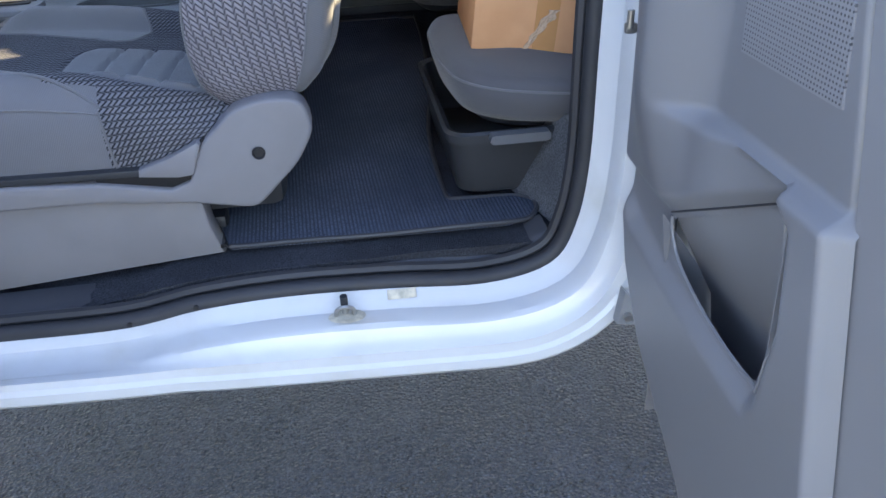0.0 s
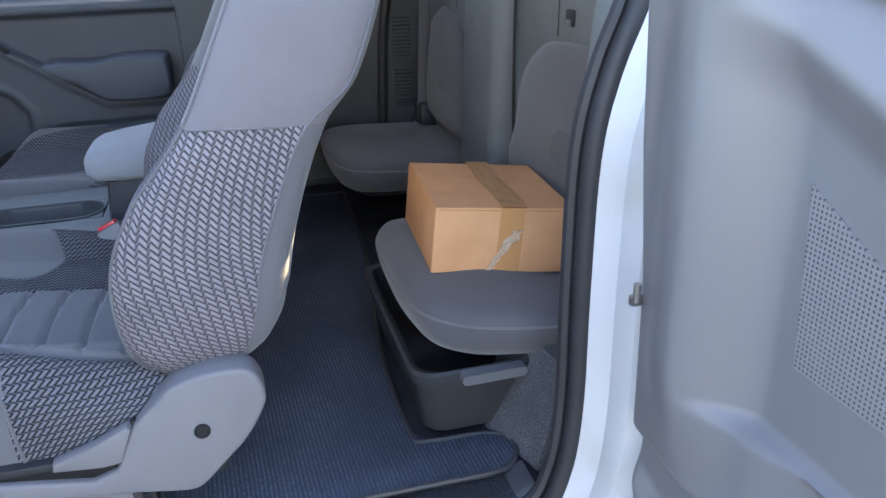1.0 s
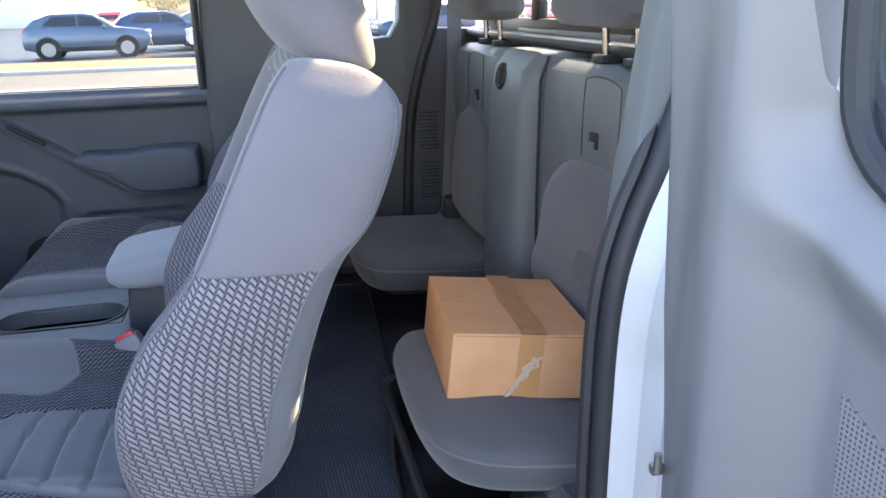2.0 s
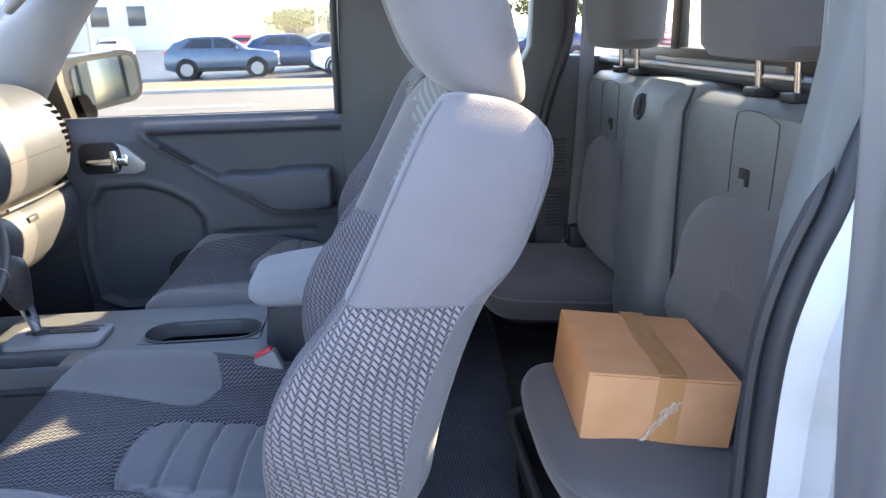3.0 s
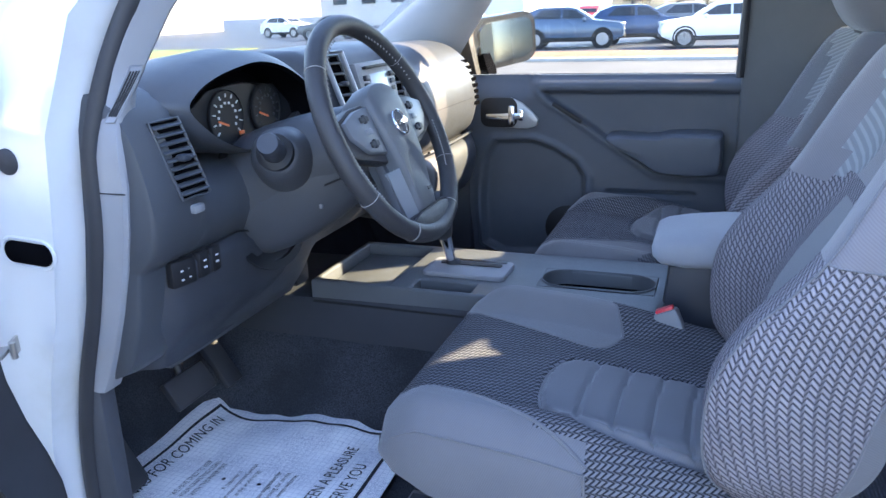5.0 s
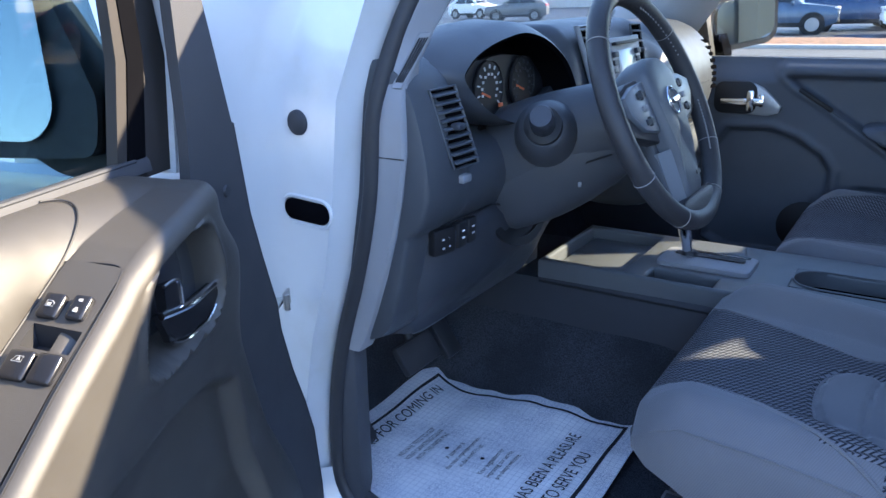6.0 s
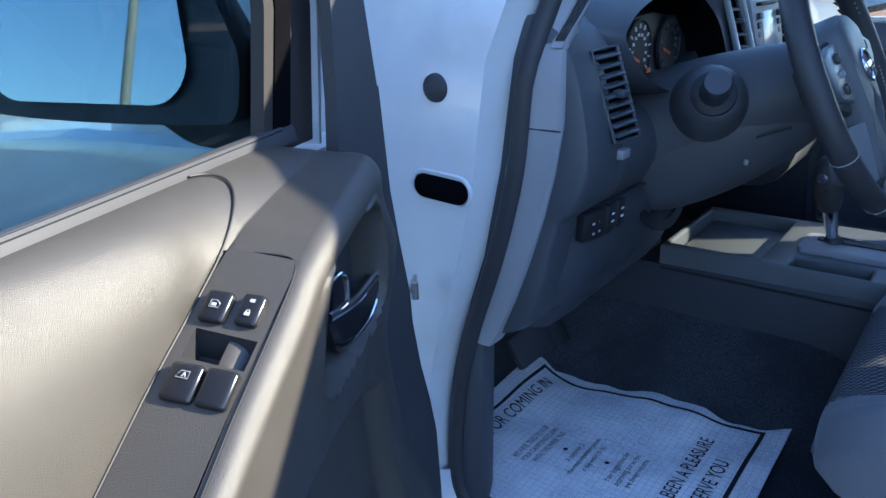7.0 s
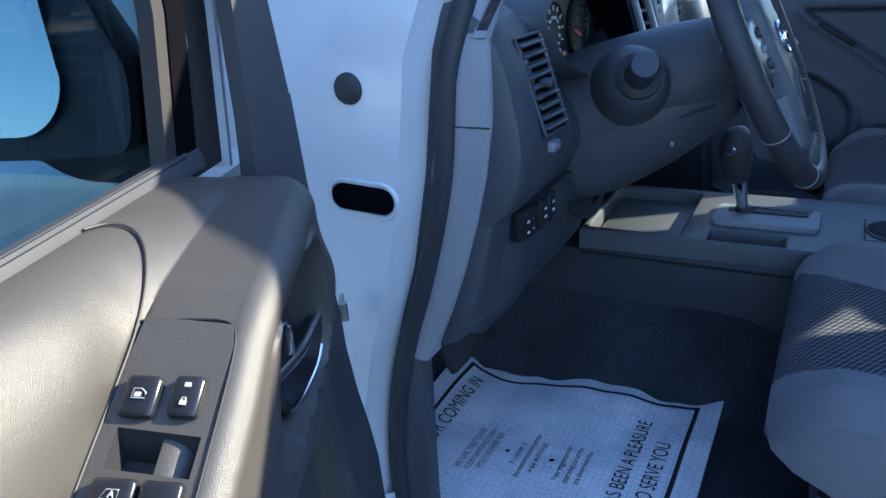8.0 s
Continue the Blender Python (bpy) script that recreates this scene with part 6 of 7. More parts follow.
def front_door(place, label, belt, driver):
    """place(s, n, z): s runs back from the hinge, n into the cab, z up."""
    door = thing("front_door", label, "car door", "front doors")
    X = lambda s, n, z: Vector(place(s, n, z))
    W = (lambda s, n, z: X(s - 0.060, n, z)) if not driver else X
    Q = (lambda s, n, z: X(s - 0.090, n - 0.038, 1.294 + (z - 1.327) * 0.78 - 0.10 * (n + 0.1665))) if not driver else (lambda s, n, z: X(s - 0.078, n, z - 0.022))

    SEAM_N = 0.046
    tilt = 0.19 if driver else 0.05
    yaw = (lambda n: 0.03 * (n + 0.2)) if driver else (lambda n: -0.50 * (n + 0.1665))

    def top_at(s, n):
        """Height of the arm's upper side: a pad falling from the belt, then a level shelf."""
        zr = at(RIDGE_Z, s) + 0.006
        if n < SEAM_N:
            return belt - 0.004 - (belt - 0.004 - zr) * (n / SEAM_N) ** 1.7
        return zr - 0.10 * (n - SEAM_N)

    GRIP = [(p.x, p.y) for p in curve([(a, b, 0) for a, b in ((0.612, 1.157), (0.601, 1.138), (0.597, 1.100), (0.603, 1.080), (0.622, 1.068), (0.690, 1.064), (0.728, 1.070), (0.732, 1.090), (0.716, 1.126), (0.692, 1.150), (0.650, 1.160))], 3, True)]

    def panel(u, v):
        # v: 0 belt, 0.4 shelf's end, 0.52 round of the ridge, 1 foot
        s = 0.535 + 0.905 * u ** 1.5
        tip = (1 - ease(0.0, 0.20, u)) ** 2
        nr, r = at(RIDGE_N, s) + 0.006 - 0.034 * tip, 0.017
        fall = 0.014 * tip
        if v <= 0.4:
            q = v / 0.4
            if q < 0.5:
                n = SEAM_N * q / 0.5
            else:
                n = SEAM_N + (nr - r - SEAM_N) * (q - 0.5) / 0.5
            pad = ease(0.70, 0.78, s)
            tray = ease(0.744, 0.750, s) * (1 - ease(0.86, 0.90, s)) * ease(0.050, 0.055, n)
            front = 0.030 * (1 - q) * (1 - ease(0.0, 0.2, u))
            return X(s + front, n + 0.012 * pad * math.sin(3.14 * min(1, q / 0.5)) ** 0.8, top_at(s, n) - fall - 0.004 * pad * bump(0.5, 0.03, q) - 0.020 * tray)
        zt = top_at(s, nr - r) - fall
        if v <= 0.52:
            a = 1.5708 * (v - 0.4) / 0.12
            return X(s, nr - r + r * math.sin(a), zt - r * (1 - math.cos(a)))
        q = ((v - 0.52) / 0.48) ** 1.25
        z = zt - r + (0.52 - zt + r) * q
        s0 = at(FRONT_S, z)
        k = 1 - ease(0.0, 0.10, q)
        s = (s0 + (1.44 - s0) * u ** 1.5) * (1 - k) + s * k
        n = nr - 0.030 * ease(0.06, 0.30, q) + 0.020 * ease(0.45, 0.62, q) * (1 - ease(0.85, 0.95, u))
        d = inside(s, z, GRIP) if 0.56 < s < 0.77 and 1.03 < z < 1.19 else -1.0
        n += 0.0025 * bump(-0.006, 0.008, d) - 0.046 * ease(-0.004, 0.010, d)
        d = inside(s, z, P_BIN)
        n -= 0.020 * ease(-0.004, 0.016, d)
        return X(s, n, z)

    back = X(0, -0.02, 0) - X(0, 0, 0)
    if driver:
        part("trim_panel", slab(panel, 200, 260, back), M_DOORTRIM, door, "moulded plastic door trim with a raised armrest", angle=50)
    else:
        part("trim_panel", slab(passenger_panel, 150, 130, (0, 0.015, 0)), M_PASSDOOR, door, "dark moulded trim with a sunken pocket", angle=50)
    if driver:
        # the upper pad's seam and the switch plate
        seam = [(0.692, 0.002), (0.680, 0.009), (0.677, 0.020), (0.686, 0.031), (0.704, 0.040), (0.730, 0.0458), (0.76, 0.047), (0.82, 0.047), (0.90, 0.047), (1.1, 0.047), (1.42, 0.047)]
        part("pad_seam", tube([X(p.x, p.y, top_at(p.x, p.y) + 0.0018) for p in curve([(s, n, 0) for s, n in seam], 5)], 0.0009, 6), M_BLACK, door)
        part("joint", tube([X(p.x, p.y, top_at(p.x, p.y) + 0.0006) for p in curve([(s, n, 0) for s, n in ((0.726, 0.046), (0.722, 0.070), (0.721, 0.089), (0.728, 0.097), (0.75, 0.1000), (0.82, 0.1015), (0.90, 0.103), (0.96, 0.104))], 4)], 0.0007, 6), M_BLACK, door)
    part("belt_strip", loft([[X(s, -0.012, belt - 0.01), X(s, -0.012, belt + 0.004), X(s, -0.004, belt + 0.005), X(s, 0.000, belt + 0.001), X(s, 0.002, belt - 0.01)] for s in (0.54, 0.8, 1.1, 1.44)]), M_RUBBER, door)
    part("belt_bead", tube([X(s, -0.002, belt + 0.003) for s in (0.56, 0.8, 1.1, 1.43)], 0.0022, 6), M_SOFT, door)
    if driver:
        cuts, runs = (0.7235, 0.74, 0.76, 0.7765, 0.7935, 0.82, 0.86, 0.90, 0.96), (0.0480, 0.0555, 0.065, 0.075, 0.086, 0.0960, 0.0985)
        face_ = bmesh.new()
        grid = {(s, n): face_.verts.new(X(s, n, top_at(s, n) + 0.0016)) for s in cuts for n in runs}
        for a, b in zip(cuts, cuts[1:]):
            for c, d in zip(runs, runs[1:]):
                if not (a == 0.7765 and 0.055 < c < 0.09):
                    face_.faces.new((grid[a, c], grid[b, c], grid[b, d], grid[a, d]))
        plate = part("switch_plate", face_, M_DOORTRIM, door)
        for s, n, w, h in ((0.763, 0.0625, 0.021, 0.0175), (0.761, 0.0845, 0.021, 0.0150), (0.8065, 0.0655, 0.023, 0.0205), (0.8055, 0.0870, 0.023, 0.0195)):
            base = X(s, n, top_at(s, n) + 0.001)
            ex = (X(s + 0.01, n, top_at(s + 0.01, n)) - X(s, n, top_at(s, n))).normalized()
            ey = (X(s, n + 0.005, top_at(s, n + 0.005)) - X(s, n, top_at(s, n))).normalized()
            ez = ex.cross(ey).normalized()
            if ez.z < 0:
                ez = -ez
            ey = ez.cross(ex)
            m = Matrix((ex, ey, ez)).transposed().to_4x4()
            m.translation = base
            sw = part("window_switch", moved(rbox((0, 0, 0.0005), (w, h, 0.010), 0.0028, (0, 5, 0), 3), m), M_GLOSSBLACK, plate, "black rocker switch with a pale symbol")
            lines = {0.0625: "window", 0.0845: "lock", 0.0655: "auto"}.get(n)
            if lines == "window":
                part("symbol_frame", moved(tube([(-0.0026, -0.0032, 0.0058), (0.0022, -0.0032, 0.0058), (0.0022, 0.0032, 0.0058), (-0.0006, 0.0032, 0.0058), (-0.0026, 0.0006, 0.0058)], 0.0004, 5, True), m), M_SYMBOL, sw)
                part("symbol_bar", moved(rbox((0.0004, -0.0006, 0.0058), (0.0022, 0.0030, 0.0005), 0), m), M_SYMBOL, sw)
            elif lines == "lock":
                for cx in (-0.0048, 0.0044):
                    part("padlock", moved(join(rbox((cx, 0, 0.0058), (0.0022, 0.0032, 0.0005), 0), tube([(cx - 0.0008, -0.0010, 0.0058), (cx - 0.0026, -0.0009, 0.0058), (cx - 0.0026, 0.0009, 0.0058), (cx - 0.0008, 0.0010, 0.0058)], 0.00032, 5)), m), M_SYMBOL, sw)
            elif lines == "auto":
                part("symbol_frame", moved(tube([(-0.0055, -0.0020, 0.0060), (-0.0012, -0.0040, 0.0060), (-0.0012, 0.0036, 0.0060), (-0.0055, 0.0036, 0.0060)], 0.0003, 5, True), m), M_SYMBOL, sw)
                words("A", 0.0042, m @ pose(-0.0020, 0.0008, 0.0059, 0, 0, 90), M_SYMBOL, sw)
        deep = lambda s, n, z: X(s, n, top_at(s, n) + 0.0016 - z)
        lip = [(0.7765, 0.0555), (0.7935, 0.0555), (0.7935, 0.0960), (0.7765, 0.0960)]
        # the well is coloured black so that its shade holds in direct sun
        part("finger_well", loft([[deep(s, n, 0.0) for s, n in lip], [deep(s, n, 0.003) for s, n in lip], [deep(0.785 + (s - 0.785) * 0.86, 0.0758 + (n - 0.0758) * 0.94, 0.017 if s < 0.785 else 0.013) for s, n in lip], [deep(0.785 + (s - 0.785) * 0.1, 0.0758 + (n - 0.0758) * 0.1, 0.015) for s, n in lip]], caps=False), M_BLACK, plate, "dark finger recess")
    if driver:
        # inner handle
        # cup of darker plastic added to deepen the shade in the handle recess
        hd = part("handle_cup", loft([[X(0.660 + (a - 0.660) * k, n_, 1.110 + (b - 1.110) * k) for a, b in GRIP] for k, n_ in ((0.92, 0.074), (0.90, 0.068), (0.85, 0.064), (0.4, 0.063), (0.05, 0.063))], caps=False), M_SOFT, door, "dark cup behind the door handle")
        paddle = [(0.684, 1.101), (0.640, 1.095), (0.594, 1.099), (0.591, 1.088), (0.612, 1.071), (0.650, 1.066), (0.674, 1.072)]
        lev = part("pull_lever", loft([[X(a, 0.084, b) for a, b in paddle], [X(a, 0.091, b) for a, b in paddle], [X(0.64 + (a - 0.64) * 0.9, 0.094, 1.085 + (b - 1.085) * 0.8) for a, b in paddle]]), M_GLOSSBLACK, hd, "dark door pull lever with chrome edges")
        part("lever_edge", tube(curve([X(a, 0.093, b) for a, b in paddle[:4]], 5), 0.0034, 8), M_CHROME, lev, "chrome edge")
        part("lever_edge", tube(curve([X(a, 0.093, b) for a, b in paddle[3:]], 5), 0.0018, 8), M_CHROME, lev, "chrome edge")
        tab = part("lock_tab", loft([[X(a, n_, b) for a, b in ((0.651, 1.097), (0.651, 1.121), (0.673, 1.124), (0.674, 1.100))] for n_ in (0.082, 0.092)]), M_GLOSSBLACK, hd, "dark lock tab with a chrome edge")
        part("tab_edge", tube(curve([X(0.651, 0.0925, 1.100), X(0.651, 0.0925, 1.119), X(0.660, 0.0925, 1.1245), X(0.674, 0.0925, 1.124)], 4), 0.0018, 8), M_CHROME, tab)
    # shell, flange, window frame and glass
    flange = [(0.33, 0.50), (0.35, 0.69), (0.38, 0.85), (0.396, 1.11), (0.425, 1.19), (0.51, 1.19), (0.53, 1.10), (0.50, 0.92), (0.44, 0.76), (0.40, 0.50)] if not driver else [(0.285, 0.50), (0.285, 0.64), (0.295, 0.74), (0.315, 0.80), (0.343, 0.866), (0.364, 0.935), (0.368, 0.975), (0.392, 1.048), (0.410, 1.11), (0.425, 1.22), (0.462, 1.376), (0.56, 1.60), (0.62, 1.60), (0.512, 1.376), (0.515, 1.22), (0.53, 1.10), (0.50, 0.92), (0.44, 0.76), (0.40, 0.50)]
    part("front_flange", loft([[X(s, 0.030, z) for s, z in flange], [X(s, 0.018, z) for s, z in flange]]), M_FLANGE, door, "dark grey flange at the hinge edge")
    part("edge_seal", tube([X(s - 0.004, 0.022, z) for s, z in flange[:5 if not driver else 10]], 0.007, 8), M_RUBBER, door)
    part("trim_clip", lathe([(0.0, 0.002), (0.006, 0.002), (0.0075, 0.0)], 14, Matrix.Translation(X(0.455, 0.0305, 1.150)) @ (X(0, 1, 0) - X(0, 0, 0)).to_track_quat("Z", "Y").to_matrix().to_4x4()), M_SOFT, door)
    skin = [(0.36, 0.42), (0.37, 1.10), (0.38, 1.165), (1.48, 1.165), (1.50, 0.42)]
    part("outer_skin", loft([[X(s, -0.10, z) for s, z in skin], [X(s, -0.02, z) for s, z in skin]]), M_WHITE, door)
    lead = 0.0 if driver else -0.02
    post = [(0.502 + lead, 1.185), (0.484 + lead, 1.30), (0.495 + lead, 1.38), (0.60, 1.60), (0.665, 1.60), (0.560 + lead, 1.38), (0.562 + lead, 1.30), (0.588 + lead, 1.185)]
    part("window_post", loft([[W(s, -0.004, z) for s, z in post], [W(s, -0.016 if driver else -0.05, z) for s, z in post]]), M_POST, door, "black window channel")
    edge_ = [(0.497 + lead, 1.18), (0.475 + lead, 1.31), (0.485 + lead, 1.38), (0.57, 1.60), (0.59, 1.60), (0.492 + lead, 1.38), (0.4825 + lead, 1.31), (0.501 + lead, 1.18)]
    part("frame_edge", loft([[W(s, 0.002, z) for s, z in edge_], [W(s, -0.03, z) for s, z in edge_]]), M_WHITE, door)
    if driver:
        # near-black strip laid on the post paints the shade in the recessed glass channel
        part("channel_groove", loft([[W(s, -0.0025, z) for s, z in ((0.545, 1.19), (0.522, 1.30), (0.524, 1.38), (0.625, 1.60), (0.652, 1.60), (0.548, 1.38), (0.547, 1.30), (0.573, 1.19))], [W(s, -0.006, z) for s, z in ((0.545, 1.19), (0.522, 1.30), (0.524, 1.38), (0.625, 1.60), (0.652, 1.60), (0.548, 1.38), (0.547, 1.30), (0.573, 1.19))]]), M_DARKHOLE, door)
    if driver:
        part("rear_post", loft([[X(s, 0.010, z) for s, z in ((1.24, 1.185), (1.29, 1.185), (1.27, 1.63), (1.22, 1.63))], [X(s, -0.05, z) for s, z in ((1.24, 1.185), (1.29, 1.185), (1.27, 1.63), (1.22, 1.63))]]), M_RUBBER, door)
    part("top_frame", tube([X(s, -0.02, z + (0.0 if driver else 0.075)) for s, z in ((0.60, 1.63), (0.75, 1.685), (1.0, 1.70), (1.26, 1.685))], 0.014, 8), M_RUBBER, door)
    # driver's pane gets an added heavy tint, to darken the bright view outside
    part("glass", loft([[W(s, -0.018, z) for s, z in ((0.52, 1.17), (1.32, 1.17), (1.30, 1.68), (0.64, 1.64))], [W(s, -0.022, z) for s, z in ((0.52, 1.17), (1.32, 1.17), (1.30, 1.68), (0.64, 1.64))]]), M_PRIVACY if driver else M_DOORGLASS, door, "tinted door window")
    # door mirror on its black foot
    if driver:
        foot = [(p.x, p.y) for p in curve([(n, z, 0) for n, z in ((-0.130, 1.212), (-0.122, 1.200), (-0.098, 1.187), (-0.070, 1.183), (-0.032, 1.184), (-0.028, 1.200), (-0.032, 1.214))], 4, True)]
        part("mirror_foot", loft([[X(s, -0.07 + (n + 0.07) * k, 1.20 + (z - 1.20) * k) for n, z in foot] for s, k in ((0.552, 0.92), (0.546, 1.0), (0.500, 1.0))]), M_SOFT, door)
    else:
        part("mirror_foot", loft([[Q(s, -0.02, z) for s, z in ((0.56, 1.195), (0.625, 1.195), (0.60, 1.30), (0.56, 1.28))], [Q(s, -0.12, z) for s, z in ((0.57, 1.205), (0.615, 1.21), (0.60, 1.29), (0.57, 1.27))]]), M_DARKHOLE, door)
    out = [(p.x, p.y) for p in curve([(n, z, 0) for n, z in ((-0.312, 1.262), (-0.304, 1.238), (-0.280, 1.231), (-0.17, 1.228), (-0.060, 1.230), (-0.035, 1.236), (-0.029, 1.260), (-0.030, 1.288), (-0.037, 1.303), (-0.050, 1.328), (-0.062, 1.350), (-0.087, 1.392), (-0.115, 1.424), (-0.16, 1.435), (-0.27, 1.432), (-0.304, 1.412), (-0.312, 1.38))], 3, True)] if driver else rounded(-0.305, 1.222, -0.028, 1.432, 0.055, 5)
    house = []
    for s, k in ((0.630, 0.985), (0.616, 1.0), (0.590, 0.90), (0.545, 0.70), (0.520, 0.4)) if driver else ((0.630, 0.985), (0.606, 1.0), (0.565, 0.97), (0.53, 0.80), (0.515, 0.5)):
        house.append([Q(s - tilt * (z - 1.32) * (s > 0.62) + yaw(n), -0.1665 + (n + 0.1665) * k, 1.327 + (z - 1.327) * k) for n, z in out])
    part("mirror_housing", loft(house), M_SOFT if driver else M_GLOSSBLACK, door, "black plastic mirror housing")
    face = rounded(-0.300, 1.247, -0.078, 1.415, 0.038, 8) if driver else rounded(-0.283, 1.248, -0.056, 1.408, 0.042, 5)
    part("mirror_glass", loft([[Q(q - tilt * (z - 1.32) + yaw(n), n - (0.20 * max(0.0, z - 1.30) * (n > -0.15) if driver else 0.0), z) for n, z in face] for q in (0.628, 0.636)]), M_MIRROR, door, "door mirror glass reflecting the sky")
    return door


DS, DN = Vector((0.3313, -0.9435, 0)), Vector((0.9435, 0.3313, 0))
front_door(lambda s, n, z: DS * s + DN * (n - 1.545) + Vector((0, 0, z)), "wide open driver's door with grey trim and window switches", 1.202, True)
pdoor = front_door(lambda s, n, z: (s - 1.71, 0.80 - n, z - 0.035), "closed passenger door with dark grey trim and armrest", 1.200, False)
arm_o = [(p.x, p.y) for p in curve([(x, z, 0) for x, z in ((-0.782, 0.998), (-0.768, 1.016), (-0.70, 1.014), (-0.645, 1.014), (-0.612, 1.022), (-0.50, 1.022), (-0.480, 1.004), (-0.480, 0.93), (-0.500, 0.910), (-0.56, 0.906), (-0.645, 0.912), (-0.70, 0.950))], 4, True)]
ac_ = (-0.60, 0.965)
rings = []
for y, k in ((0.735, 1.0), (0.672, 1.0), (0.650, 0.985), (0.638, 0.94), (0.632, 0.84), (0.630, 0.5), (0.630, 0.1)):
    rings.append([(ac_[0] + (x - ac_[0]) * (1 - (1 - k) * 0.45), y, ac_[1] + (z - ac_[1]) * k) for x, z in arm_o])
part("armrest", loft(rings), M_PASSDOOR, pdoor, "padded dark armrest block")
plate_ = [(-1.156, 1.045), (-1.154, 1.085), (-1.135, 1.108), (-1.068, 1.109), (-1.036, 1.095), (-1.005, 1.068), (-0.987, 1.048), (-0.993, 1.029), (-1.019, 1.021), (-1.137, 1.024)]
part("handle_plate", prism(plate_, "y", 0.698, 0.712, 0.004), M_SILVER, pdoor, "silver plate round the door handle")
hr_ = part("handle_recess", prism(rounded(-1.162, 1.024, -1.050, 1.110, 0.024), "y", 0.695, 0.712, 0.003), M_BLACK, pdoor)
part("pull_bar", prism([(-1.142, 1.050), (-1.142, 1.066), (-1.05, 1.070), (-1.028, 1.066), (-1.028, 1.050), (-1.06, 1.046)], "y", 0.678, 0.692, 0.005), M_CHROME, hr_, "chrome door pull")
part("pull_block", rbox((-1.063, 0.680, 1.062), (0.018, 0.016, 0.058), 0.005), M_CHROME, hr_)
part("lock_tab", rbox((-1.036, 0.690, 1.062), (0.014, 0.012, 0.034), 0.004), M_CHROME, hr_)
part("pocket_speaker", lathe([(0, 0.012), (0.05, 0.010), (0.07, 0.0)], 24, pose(-0.90, 0.722, 0.72, 90, 0, 0)), M_BLACK, pdoor)
part("field_edge", tube([(p.x, 0.7075, p.y) for p in curve([(x, z - 0.004, 0) for x, z in P_GROOVE[1:5]], 5)], 0.0022, 6), M_BLACK, pdoor)
part("grip_slot", rbox((-0.905, 0.7045, 1.068), (0.10, 0.012, 0.012), 0.004, (0, 32, 0)), M_BLACK, pdoor)

# the rear-hinged half door, standing open
rd = thing("rear_door", "open rear half door with grey trim, map pocket and speaker grille", "car door")
DOOR_EDGE = [(0.42, -1.145), (0.47, -1.105), (0.57, -0.955), (0.65, -0.885), (0.74, -0.836), (0.86, -0.834), (0.95, -0.832), (1.0, -0.826), (1.10, -0.812), (1.20, -0.806), (1.28, -0.800), (1.40, -0.785), (1.64, -0.755)]
# the map pocket: its mouth, and the crease of the broad lip round it
MOUTH = [(-0.990, 0.762), (-0.992, 0.744), (-1.014, 0.719), (-1.060, 0.702), (-1.112, 0.693), (-1.170, 0.690), (-1.208, 0.697), (-1.211, 0.720), (-1.208, 0.750), (-1.196, 0.830), (-1.183, 0.874)]
CREASE = [(-0.826, 0.735), (-0.838, 0.726), (-0.897, 0.699), (-0.977, 0.682), (-1.084, 0.671), (-1.153, 0.666), (-1.205, 0.664), (-1.222, 0.690), (-1.231, 0.777), (-1.216, 0.870), (-1.180, 0.892), (-0.985, 0.790), (-0.826, 0.79)]


def rear_right(z):
    return -1.236 - 0.257 * (0.976 - z)


def rear_depth(y, z):
    y0 = at(DOOR_EDGE, z)
    x = 0.048 + 0.032 * (1 - ease(0.0, 0.032 * ease(0.60, 0.80, z) + 0.014, y0 - y)) ** 1.5 + 0.022 * ease(0.012, 0.0, y - rear_right(z))
    rise, fall = ease(-0.865, -0.958, y), ease(-0.963, -1.038, y)
    x -= 0.030 * rise * (1 - fall) * ease(0.74, 0.92, z)
    zd = 1.226 + (y + 1.0) * 0.42
    # sunken plate right of the bulge, a slanting ledge above it
    x += 0.024 * fall * ease(zd + 0.015, zd - 0.055, z) * ease(0.884, 0.90, z)
    x += 0.055 * ease(zd - 0.004, zd + 0.075, z) * ease(-0.965, -1.03, y)
    # hollow over the pocket, under the plate's lower edge
    x += 0.022 * ease(-1.03, -1.15, y) * ease(-1.188, -1.178, y) * ease(0.893, 0.884, z) * ease(0.74, 0.86, z)
    d = inside(y, z, CREASE)
    x += 0.015 * ease(0.0, 0.026, d)
    return x


MOUTH_C = [(p.x, p.y) for p in curve([(y, z, 0) for y, z in MOUTH], 4)]


def rear_trim():
    """The whole trim in one skin: a field below the window and a narrow pillar beside it."""
    na, nb = 100, 60
    bm = bmesh.new()
    rows = []
    for z in [0.42 + 0.832 * j / 210 for j in range(211)] + [1.252 + 0.38 * j / 60 for j in range(1, 61)]:
        y0 = at(DOOR_EDGE, z)
        ym = y0 - 0.205 - 0.05 * (1 - ease(1.252, 1.32, z))
        line = [y0 + (ym - y0) * i / na for i in range(na + 1)]
        if z < 1.2521:
            line += [ym + (rear_right(z) - ym) * i / nb for i in range(1, nb + 1)]
        rows.append([(bm.verts.new((rear_depth(y, z), y, z)), inside(y, z, MOUTH_C) if -1.22 < y < -0.98 and 0.68 < z < 0.88 else -1) for y in line])
    for a_, b_ in zip(rows, rows[1:]):
        for i in range(min(len(a_), len(b_)) - 1):
            q = (a_[i], a_[i + 1], b_[i + 1], b_[i])
            if min(k for _, k in q) < 0.001:
                bm.faces.new([v for v, _ in q])
    return bm


